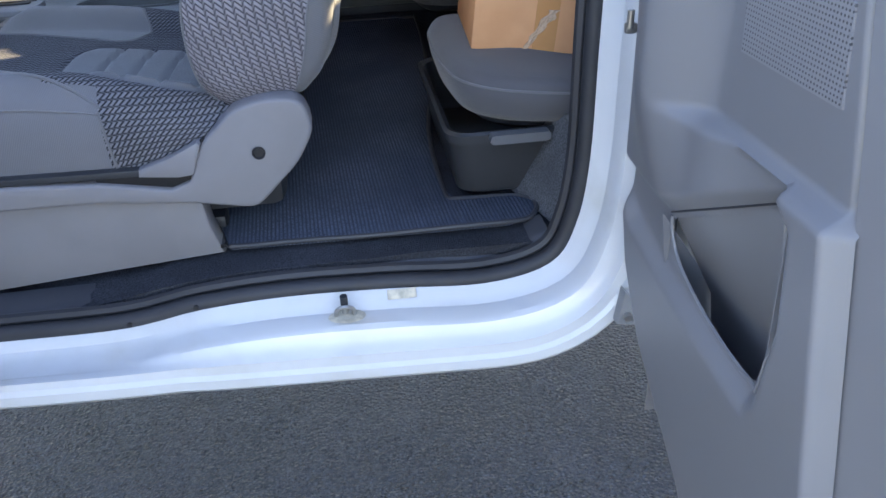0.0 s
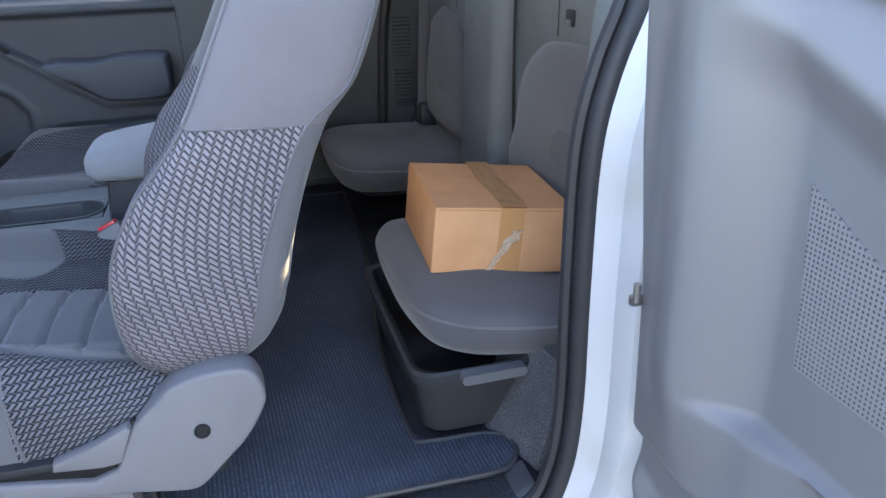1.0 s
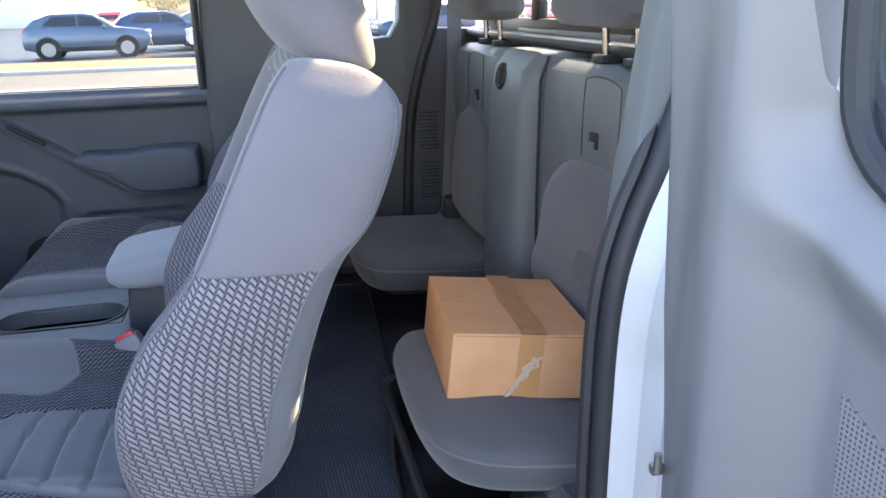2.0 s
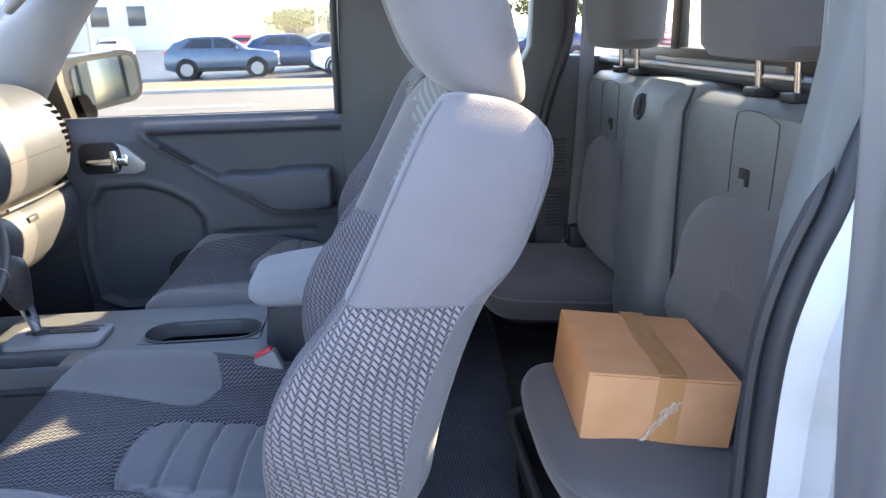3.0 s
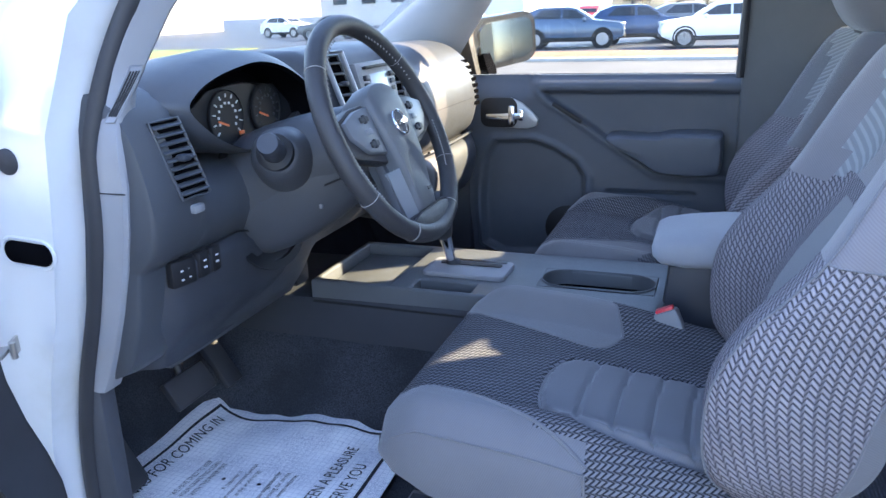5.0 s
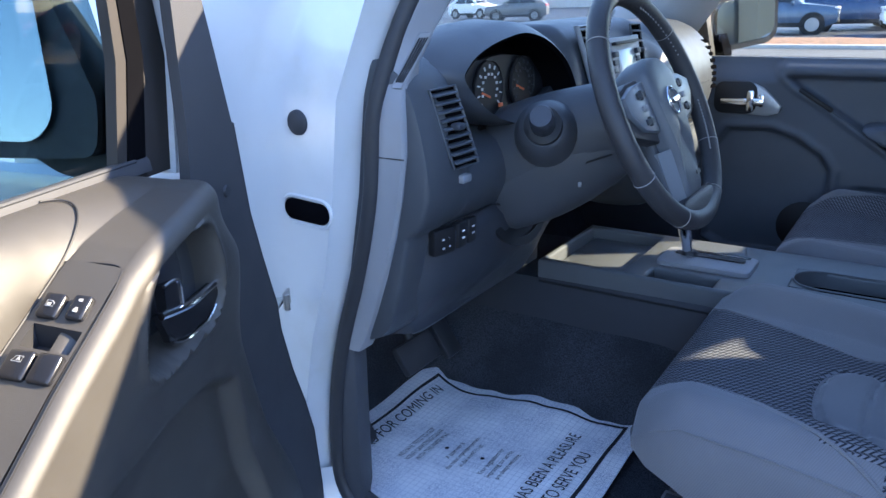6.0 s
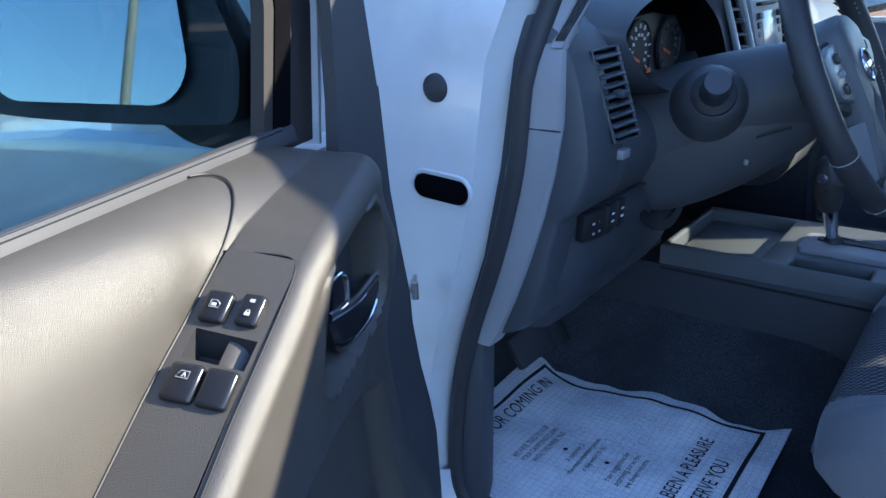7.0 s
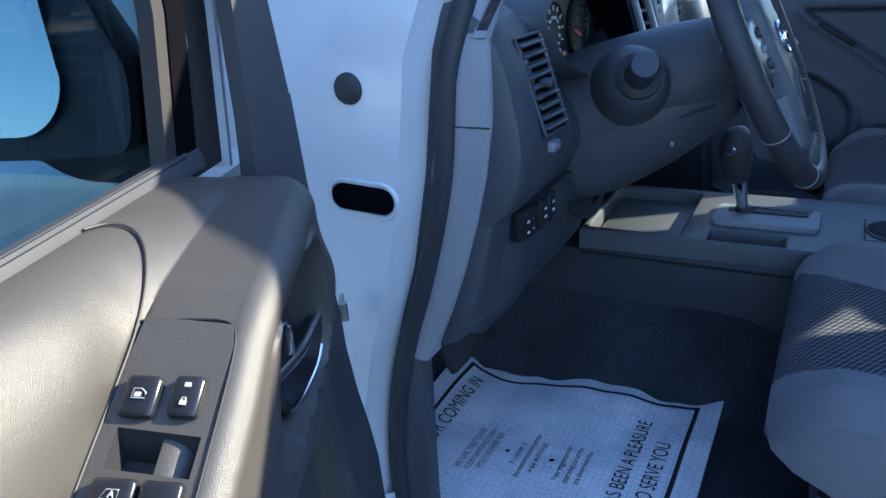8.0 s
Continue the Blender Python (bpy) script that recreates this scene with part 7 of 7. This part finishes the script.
part("trim_panel", rear_trim(), M_REARDOOR, rd, "smooth grey door trim with a deep map pocket", angle=60)
lip = [(rear_depth(y, z) - 0.0005, y, z) for y, z in MOUTH_C]
part("pocket_lip", tube(lip, 0.0024, 8), M_REARDOOR, rd)
part("pocket_line", tube([(rear_depth(y, z) - 0.0008, y, z) for y, z in [(-0.988 - 0.195 * k / 12, 0.765 + 0.111 * k / 12) for k in range(13)]], 0.0013, 6), M_SOFT, rd)


def pocket_in(u, v):
    """Inside of the pocket: down the back wall, across the floor and up behind the lip."""
    y = -0.988 - 0.196 * u
    yb = -0.992 - 0.214 * u
    zt = 0.766 + 0.111 * u
    lipz = at([(-1.22, 0.695), (-1.17, 0.690), (-1.112, 0.693), (-1.06, 0.702), (-1.014, 0.719), (-0.98, 0.744)], yb)
    pts = [(rear_depth(y, zt) + 0.002, y, zt), (0.122, yb, 0.650), (0.148, yb, 0.480), (0.070, yb, 0.475), (0.064, yb, lipz - 0.004)]
    k = min(int(v * 4), 3)
    f = v * 4 - k
    return tuple(Vector(pts[k]).lerp(Vector(pts[k + 1]), f))


part("pocket_inside", slab(pocket_in, 24, 32, (0.002, 0, 0)), M_REARDOOR, rd)
for yy, zt in ((-0.988, 0.766), (-1.208, 0.876)):
    part("pocket_end", prism([(0.050, zt), (0.126, 0.655), (0.152, 0.47), (0.06, 0.47), (0.06, 0.70)], "y", yy - 0.001, yy + 0.001, 0), M_REARDOOR, rd)


part("window_reveal", tube([(0.098, at(DOOR_EDGE, z) - 0.2 - 0.05 * (1 - ease(1.252, 1.32, z)), z) for z in (1.26, 1.275, 1.29, 1.31, 1.33, 1.45, 1.62)], 0.012, 8), M_RUBBER, rd)
m_ = Mat("perforated_plastic", (0.24, 0.236, 0.247), 0.45)
_, gy, gz = m_.axes()
hole = (((gy * 235.0).fract() - 0.5).op("POWER", 2.0) + ((gz * 235.0).fract() - 0.5).op("POWER", 2.0)).smooth(0.03, 0.085)
m_.paint(m_.mix(hole, (0.085, 0.084, 0.088), (0.24, 0.236, 0.247))).relief(hole, 0.8, 0.002)


def grille_at(u, v):
    z = 0.965 + (1.112 - 0.075 * u - 0.965) * v
    y = -1.060 + 0.012 * v - 0.150 * u
    return rear_depth(y, z) - 0.0018, y, z


part("speaker_grille", slab(grille_at, 20, 20, (0.004, 0, 0)), m_.m, rd, "finely perforated speaker grille")
part("outer_skin", prism([(-1.24, 0.46), (-1.42, 0.46), (-1.40, 1.22), (-0.90, 1.22), (-0.93, 0.75)], "x", 0.160, 0.190, 0.010), M_WHITE, rd)
part("edge_flange", slab(lambda u, v: (0.072 + 0.010 * u, rear_right(0.42 + 0.80 * v) + 0.004 - 0.066 * u, 0.42 + 0.80 * v), 6, 12, (0.014, 0, 0)), M_REARDOOR, rd)
part("flange_seal", tube([(0.084, rear_right(z) - 0.066, z) for z in (0.42, 0.7, 1.0, 1.22)], 0.007, 8), M_RUBBER, rd)
part("window_rubber", tube(curve([(0.078, -0.975, 1.62), (0.080, -1.000, 1.40), (0.080, -1.010, 1.314), (0.080, -1.020, 1.286), (0.080, -1.034, 1.269), (0.080, -1.051, 1.257), (0.081, -1.075, 1.251), (0.086, -1.20, 1.245), (0.086, -1.40, 1.24)], 5), 0.010, 8), M_RUBBER, rd)
g = part("glass", prism([(-0.99, 1.245), (-1.38, 1.235), (-1.34, 1.62), (-0.96, 1.62)], "x", 0.104, 0.109, 0), M_PRIVACY, rd, "tinted half door window")
part("latch", rbox((0.040, -0.872, 0.940), (0.014, 0.010, 0.012), 0.003), M_STEEL, rd)
part("latch_pin", rod((0.036, -0.880, 0.942), (0.036, -0.880, 0.962), 0.004), M_STEEL, rd)
hin = part("hinge", prism([(0.055, 0.53), (0.062, 0.585), (0.085, 0.56), (0.085, 0.525)], "y", -0.882, -0.862, 0.003), M_TRIM, rd, "small grey hinge plate")
part("bolt", rod((0.068, -0.89, 0.545), (0.068, -0.878, 0.545), 0.006), M_STEEL, hin)
stk = thing("latch_striker", "steel striker pin in a greasy patch on the sill", "striker")
part("pin", rod((-0.318, -0.800, 0.540), (-0.318, -0.800, 0.572), 0.005), M_STEEL, stk)
part("loop", tube(curve([(-0.330, -0.806, 0.540), (-0.330, -0.806, 0.556), (-0.318, -0.808, 0.562), (-0.306, -0.806, 0.556), (-0.306, -0.806, 0.540)], 4), 0.003, 8), M_STEEL, stk)
part("cap", rod((-0.318, -0.800, 0.562), (-0.318, -0.800, 0.576), 0.0055), M_SOFT, stk)
part("grease", lathe([(0, 0.0012), (0.016, 0.0010), (0.019, 0.0)], 22, pose(-0.316, -0.808, 0.5462, 3, 1, 0) @ Matrix.Diagonal((1.4, 0.8, 1, 1))), M_GREASE, stk, "dull tan grease stain")
whole("worn_sticker", moved(rbox((0, 0, 0), (0.042, 0.014, 0.0008), 0.0003), pose(-0.235, -0.7815, 0.5562, 54, 0, -1)), M_GREASE, "small faded tan sticker on the white sill", "sticker")
for x, z in ((-0.62, 0.551), (-0.525, 0.567)):
    whole("trim_screw", rod((x, -0.776, z), (x, -0.768, z), 0.004), M_BLACK, "small black screw in the door seal", "screw", "seal screws")

# ---- rear jump seats ----
def jump_seat(side, label):
    js = thing("rear_seat", label, "car seat", "rear jump seats")
    base = [(-0.06, 0.178), (-0.098, 0.205), (-0.120, 0.27), (-0.126, 0.36), (-0.124, 0.46), (-0.108, 0.55), (-0.065, 0.598), (0.00, 0.620), (0.10, 0.632), (0.24, 0.64), (0.265, 0.62), (0.265, 0.18), (0.24, 0.165), (0.05, 0.165)]
    o = [(p.x, p.y) for p in curve([(x, y, 0) for x, y in base], 4, True)]
    cx, cy = 0.07, 0.40
    rings = []
    for z, k in ((0.722, 0.80), (0.723, 0.86), (0.728, 0.905), (0.742, 0.95), (0.760, 0.985), (0.778, 1.0), (0.784, 0.992), (0.789, 0.985), (0.795, 0.96), (0.799, 0.90), (0.801, 0.75), (0.8012, 0.45), (0.8012, 0.1)):
        rings.append([(cx + (x - cx) * k, side * (cy + (y - cy) * k), z - 0.07 * (x - 0.0) * (1 if z > 0.75 else 0.5)) for x, y in o])
    part("cushion", loft(rings), M_CLOTHREAR, js, "dark grey cloth fold-down cushion")
    part("welt", tube([(cx + (x - cx) * 0.994, side * (cy + (y - cy) * 0.994), 0.7815 - 0.07 * x) for x, y in o], 0.0022, 6, True), M_CLOTHDARK, js)
    part("pan", loft([[(cx + (x - cx) * k, side * (cy + (y - cy) * k), z) for x, y in o] for z, k in ((0.700, 0.70), (0.708, 0.76), (0.724, 0.78))]), M_SOFT, js)
    # backrest: hard upper shell, cloth pad below
    y1 = 0.655 if side < 0 else 0.560
    shell = [(0.245, 0.80), (0.212, 0.84), (0.204, 0.95), (0.206, 1.10), (0.209, 1.22), (0.216, 1.252), (0.240, 1.268), (0.31, 1.268), (0.34, 0.80)]
    part("back_shell", prism([(x, z) for x, z in shell], "y", side * (0.10 if side < 0 else 0.128), side * y1, 0.012, 3), M_REARTRIM, js, "grey plastic backrest shell")
    lo, hi = (0.112, 0.640) if side < 0 else (0.170, 0.556)
    pad_o = [(lo, 0.83), (lo + 0.002, 0.95), (lo + 0.028, 1.035), (lo + 0.092, 1.094), (lo + 0.19, 1.120), (hi - 0.14, 1.120), (hi - 0.055, 1.080), (hi - 0.005, 0.98), (hi, 0.83)]
    pc = ((lo + hi) / 2, 0.95)
    po = [(p.x, p.y) for p in curve([(y, z, 0) for y, z in pad_o], 4, True)]
    rings = []
    for dx_, k in ((0.03, 1.0), (0.006, 1.0), (-0.004, 0.985), (-0.012, 0.95), (-0.018, 0.85), (-0.022, 0.6), (-0.022, 0.2)):
        rings.append([(0.207 + dx_ + 0.02 * (pc[1] + (z - pc[1]) * k - 0.95), side * (pc[0] + (y - pc[0]) * k), pc[1] + (z - pc[1]) * k) for y, z in po])
    part("back_pad", loft(rings), M_CLOTHREAR, js, "dark grey cloth backrest pad")
    yc = 0.337
    part("release_slot", rbox((0.2090, side * yc, 1.157), (0.012, 0.030, 0.026), 0.003, (0, 2, 0)), M_BLACK, js)
    part("slot_tab", rbox((0.2060, side * yc, 1.150), (0.010, 0.018, 0.010), 0.002, (0, 2, 0)), M_REARTRIM, js)
    hx_ = lambda z: 0.2052 + 0.03 * (z - 1.10)
    part("hatch_line", tube(curve([(hx_(z), side * (yc + y), z) for y, z in ((-0.047, 1.125), (-0.047, 1.235), (-0.030, 1.252), (0.020, 1.256), (0.072, 1.248), (0.083, 1.230), (0.081, 1.125))], 5), 0.0010, 6), M_SOFT, js)
    hy = 0.298 if side < 0 else 0.398
    for y in (-0.058, 0.058):
        part("headrest_post", rod((0.268, side * hy + y, 1.265), (0.262, side * hy + y, 1.36), 0.0065), M_CHROME, js)
        part("post_collar", rbox((0.268, side * hy + y, 1.275), (0.038, 0.042, 0.014), 0.004), M_SOFT, js)
    rings = []
    for z, wx, wy in ((1.328, 0.036, 0.105), (1.332, 0.054, 0.132), (1.35, 0.066, 0.150), (1.42, 0.070, 0.157), (1.48, 0.068, 0.154), (1.52, 0.056, 0.140), (1.54, 0.036, 0.11), (1.545, 0.01, 0.05)):
        rings.append([(0.248 + wx * math.copysign(abs(math.cos(a)) ** 0.6, math.cos(a)), side * hy + wy * math.copysign(abs(math.sin(a)) ** 0.55, math.sin(a)), z) for a in [6.2832 * k / 32 for k in range(32)]])
    part("headrest", loft(rings), M_CLOTHREAR, js, "dark grey cloth headrest")
    part("hinge_cover", rbox((0.20, side * 0.60, 0.80), (0.05, 0.06, 0.09), 0.012), M_SOFT, js)
    return js


jump_seat(-1, "dark grey fold-down rear seat holding a carton")
jump_seat(1, "dark grey fold-down rear seat, empty")
mid = thing("centre_column", "grey plastic column between the rear backrests", "trim column")
colp = [(0.262, 0.62), (0.170, 0.66), (0.152, 0.80), (0.160, 1.00), (0.170, 1.18), (0.180, 1.245), (0.215, 1.278), (0.33, 1.278), (0.33, 0.62)]
part("cover", prism(colp, "y", -0.094, 0.132, 0.034, 5), M_REARTRIM, mid)
part("cover_joint", tube([(x - 0.003, -0.097, z) for x, z in ((0.21, 0.70), (0.204, 0.95), (0.206, 1.1), (0.209, 1.23), (0.225, 1.272))], 0.003, 6), M_BLACK, mid)
part("round_cap", moved(lathe([(0, 0.002), (0.018, 0.002), (0.024, 0.004), (0.027, 0.001), (0.027, -0.004)], 24), pose(0.1765, 0.052, 1.226, 0, -80, 0)), M_BLACK, mid, "round black cap")
part("cap_bar", moved(rbox((0, 0, 0.004), (0.034, 0.008, 0.006), 0.002), pose(0.1765, 0.052, 1.226, 0, -80, 0)), M_SOFT, mid)
for s in (-1, 1):
    b = thing("seat_belt", "grey webbing seat belt hanging beside the rear seat", "seat belt", "rear seat belts")
    if s < 0:
        y, pts = 0.69, [(0.10, 0.69, 1.64), (0.112, 0.69, 1.40), (0.120, 0.68, 1.24), (0.135, 0.658, 1.12), (0.165, 0.645, 0.92), (0.19, 0.64, 0.82)]
        wide = (0.006, 0.022)
    else:
        y, pts = 0.63, [(0.225, 0.625, 1.64), (0.226, 0.625, 1.40), (0.222, 0.622, 1.24), (0.214, 0.618, 1.10), (0.202, 0.612, 0.92), (0.192, 0.606, 0.80)]
        wide = (0.021, 0.006)
    a_, b_ = wide
    part("webbing", loft([[(p.x - a_, s * (p.y - b_), p.z), (p.x + a_, s * (p.y + b_), p.z), (p.x + a_ + 0.001, s * (p.y + b_ + 0.0014), p.z), (p.x - a_ + 0.001, s * (p.y - b_ + 0.0014), p.z)] for p in curve(pts, 5)]), M_BELT, b)
    y = s * 0.645
    part("anchor", rbox((0.19, y * 0.96, 0.81), (0.03, 0.04, 0.06), 0.006), M_SOFT, b)
    part("upper_loop", rbox((0.10, y, 1.62), (0.07, 0.02, 0.04), 0.008), M_SOFT, b)

# ---- loose things in the back ----
BOXM = pose(0.052, -0.352, 0.8505, 0, 6.5, -4)
box = thing("cardboard_box", "brown cardboard carton sealed with tape on the rear seat", "box")
bx, by, bz = 0.221, 0.245, 0.107
bm = rbox((0, 0, -0.001), (bx, by, bz - 0.003), 0.0025)
part("carton", moved(bm, BOXM), M_BOX, box)
for s in (-1, 1):
    f = slab(lambda u, v: (-bx / 2 + 0.001 + (bx - 0.002) * u, s * (0.0012 + (by / 2 - 0.0012) * v), bz / 2 - 0.0005 + 0.0035 * (1 - v) * (1 if s < 0 else 0.4) * (0.5 + 0.5 * math.sin(5 * u + s))), 12, 8, (0, 0, -0.003))
    part("top_flap", moved(f, BOXM), M_BOX, box, "folded top flap")
part("flap_gap", moved(rbox((0.0, -by / 2 + 0.0005, bz / 2 - 0.0045), (bx * 0.94, 0.0024, 0.0010), 0), BOXM), M_TAPE, box)
strip_ = slab(lambda u, v: (0.010 + 0.040 * (v - 0.5) + 0.002 * math.sin(9 * u), -by / 2 - 0.0012 + (by + 0.0024) * u, bz / 2 + 0.0036 + 0.0018 * noise.noise((u * 9, v * 3, 0))), 30, 8, (0, 0, -0.0012))
part("top_tape", moved(strip_, BOXM), M_TAPE, box, "glossy brown packing tape")
strip_ = slab(lambda u, v: (0.010 + 0.038 * (v - 0.5), -by / 2 - 0.0014 - 0.0008 * noise.noise((u * 7, v * 4, 3)), bz / 2 - bz * 0.97 * u), 20, 8, (0, 0.0010, 0))
part("side_tape", moved(strip_, BOXM), M_TAPETHIN, box, "glossy brown packing tape")
strip_ = slab(lambda u, v: (-0.010 + 0.040 * (1 - u) - 0.020 * v + 0.006 * noise.noise((u * 6, v * 3, 9)), -by / 2 - 0.003 - 0.006 * abs(noise.noise((u * 9, v * 7, 5))), -0.036 + 0.054 * (1 - u) - 0.022 * v * u), 22, 14, (0, 0.0008, 0))
part("loose_tape", moved(strip_, BOXM), M_CLEARTAPE, box, "crinkled shiny loose end of tape")

bn = thing("storage_bin", "open black plastic storage bin under the rear seat", "storage bin")
outs = [(z, g) for z, g in ((0.600, -0.016), (0.606, -0.006), (0.62, -0.003), (0.688, 0.006), (0.690, 0.014), (0.704, 0.015), (0.708, 0.010), (0.704, 0.002), (0.68, 0.0), (0.615, -0.010), (0.612, -0.02))]
rings = [[(x, y, z + 0.010 * (z > 0.65)) for x, y in rounded(-0.122 - g, -0.590 - g, 0.060 + g, -0.20 + g, 0.035, 5)] for z, g in outs]
part("tub", loft(rings), M_BIN, bn)
part("front_grip", loft([[(x, y, z) for x, z in rounded(-0.070, 0.703, 0.026, 0.718, 0.006, 3)] for y in (-0.603, -0.622)]), M_GRIP, bn, "moulded grey grip on the rim")

fm = [(-0.480, -0.676), (-0.35, -0.682), (-0.20, -0.688), (-0.055, -0.692), (-0.012, -0.672), (-0.002, -0.630), (-0.035, -0.604), (-0.120, -0.600), (-0.140, -0.56), (-0.132, -0.30), (-0.09, 0.0), (-0.06, 0.55), (-0.10, 0.60), (-0.40, 0.60), (-0.58, 0.5), (-0.60, -0.3), (-0.50, -0.62)]
mat_ = thing("floor_mat", "dark blue-grey ribbed carpet floor mat", "floor mat")
part("carpet_top", prism(fm, "z", 0.597, 0.6055, 0.002), M_MAT, mat_)
part("bound_edge", tube([(x, y, 0.6045 + 0.0015 * math.sin(k)) for k, (x, y) in enumerate((p.x, p.y) for p in curve([(x, y, 0) for x, y in fm], 3, True))], 0.0042, 7, True), M_FLANGE, mat_, "dark bound edge")

# ---- paper mat in the driver's footwell ----
PX0, PX1, PY0, PY1 = -1.482, -0.988, -0.742, -0.250


def paper_z(x, y):
    z = 0.576 + 0.003 * math.sin(9 * x + 3 * y) + 0.006 * noise.noise((x * 7, y * 7, 1))
    z += 0.012 * bump(PY1, 0.10, y) * ease(-1.10, -0.98, x)
    z += 0.014 * ease(-1.40, -1.47, x) * ease(-0.50, -0.30, y)
    z += 0.010 * noise.noise((x * 16, y * 5, 4)) * ease(-0.45, -0.27, y)
    return max(z, 0.572)


def paper_at(u, v, lift=0.0):
    x, y = PX0 + (PX1 - PX0) * u, PY0 + (PY1 - PY0) * v
    y2 = y - (0.020 * math.sin(3.14 * u) + 0.022 * bump(0.24, 0.2, u)) * v
    return x, y2, paper_z(x, y) + lift


pm = thing("paper_mat", "white printed paper mat lying wavy on the carpet", "paper mat")
part("sheet", slab(lambda u, v: paper_at(u, v), 50, 50, (0, 0, -0.0012)), M_PAPER, pm)


def on_paper(bm):
    """Lays flat artwork (x along the lines of writing, y up the page, metres from the sheet's middle) on the wavy sheet."""
    for v in bm.verts:
        a, b = v.co.x, v.co.y
        u_, w_ = 0.5 - b / (PX1 - PX0), 0.5 + a / (PY1 - PY0)
        v.co = Vector(paper_at(u_, w_, 0.0015))
    return bm


def printed(text, size, x, y):
    c = bpy.data.curves.new("text", "FONT")
    c.body, c.size, c.align_x = text, size, "CENTER"
    tmp = bpy.data.objects.new("tmp", c)
    scene.collection.objects.link(tmp)
    me = bpy.data.meshes.new_from_object(tmp.evaluated_get(bpy.context.evaluated_depsgraph_get()))
    bpy.data.objects.remove(tmp)
    bm = bmesh.new()
    bm.from_mesh(me)
    bpy.data.meshes.remove(me)
    bmesh.ops.scale(bm, vec=(0.82, 1.12, 1), verts=bm.verts)
    bmesh.ops.translate(bm, vec=(x, y, 0), verts=bm.verts)
    return part("printed_line", on_paper(bm), M_INK, pm)


border = bmesh.new()
hx, hy = 0.2195, 0.2125
for (x0, y0, x1, y1) in ((-hx, -hy, hx, -hy + 0.007), (-hx, hy - 0.007, hx, hy), (-hx, -hy, -hx + 0.007, hy), (hx - 0.007, -hy, hx, hy)):
    n = 30
    for k in range(n):
        if x1 - x0 > y1 - y0:
            a, b, c, d = x0 + (x1 - x0) * k / n, y0, x0 + (x1 - x0) * (k + 1) / n, y1
        else:
            a, b, c, d = x0, y0 + (y1 - y0) * k / n, x1, y0 + (y1 - y0) * (k + 1) / n
        border.faces.new([border.verts.new(p) for p in ((a, b, 0), (c, b, 0), (c, d, 0), (a, d, 0))])
part("printed_border", on_paper(border), M_INK, pm, "black printed border")
printed("THANKS FOR COMING IN", 0.0355, 0.016, 0.165)
for k, t in enumerate(("WE HAVE TRIED TO KEEP", "YOUR CARPETING CLEAN", "WITH THIS PAPER MAT")):
    printed(t, 0.0125, -0.005, 0.098 - 0.0165 * k)
for k, t in enumerate(("A customer is", "the most important person", "in the world to us.")):
    printed(t, 0.0125, 0.0, 0.022 - 0.0165 * k)
for k, t in enumerate(("Your suggestions for", "improving our service", "are always welcome.")):
    printed(t, 0.0125, 0.0, -0.052 - 0.0165 * k)
printed("IT HAS BEEN A PLEASURE", 0.029, 0.022, -0.150)
printed("TO SERVE YOU", 0.029, 0.022, -0.190)
for y in (0.044, -0.030):
    d_ = bmesh.new()
    bmesh.ops.create_circle(d_, cap_ends=True, segments=14, radius=0.004)
    bmesh.ops.translate(d_, vec=(0, y, 0), verts=d_.verts)
    part("printed_dot", on_paper(d_), M_INK, pm)
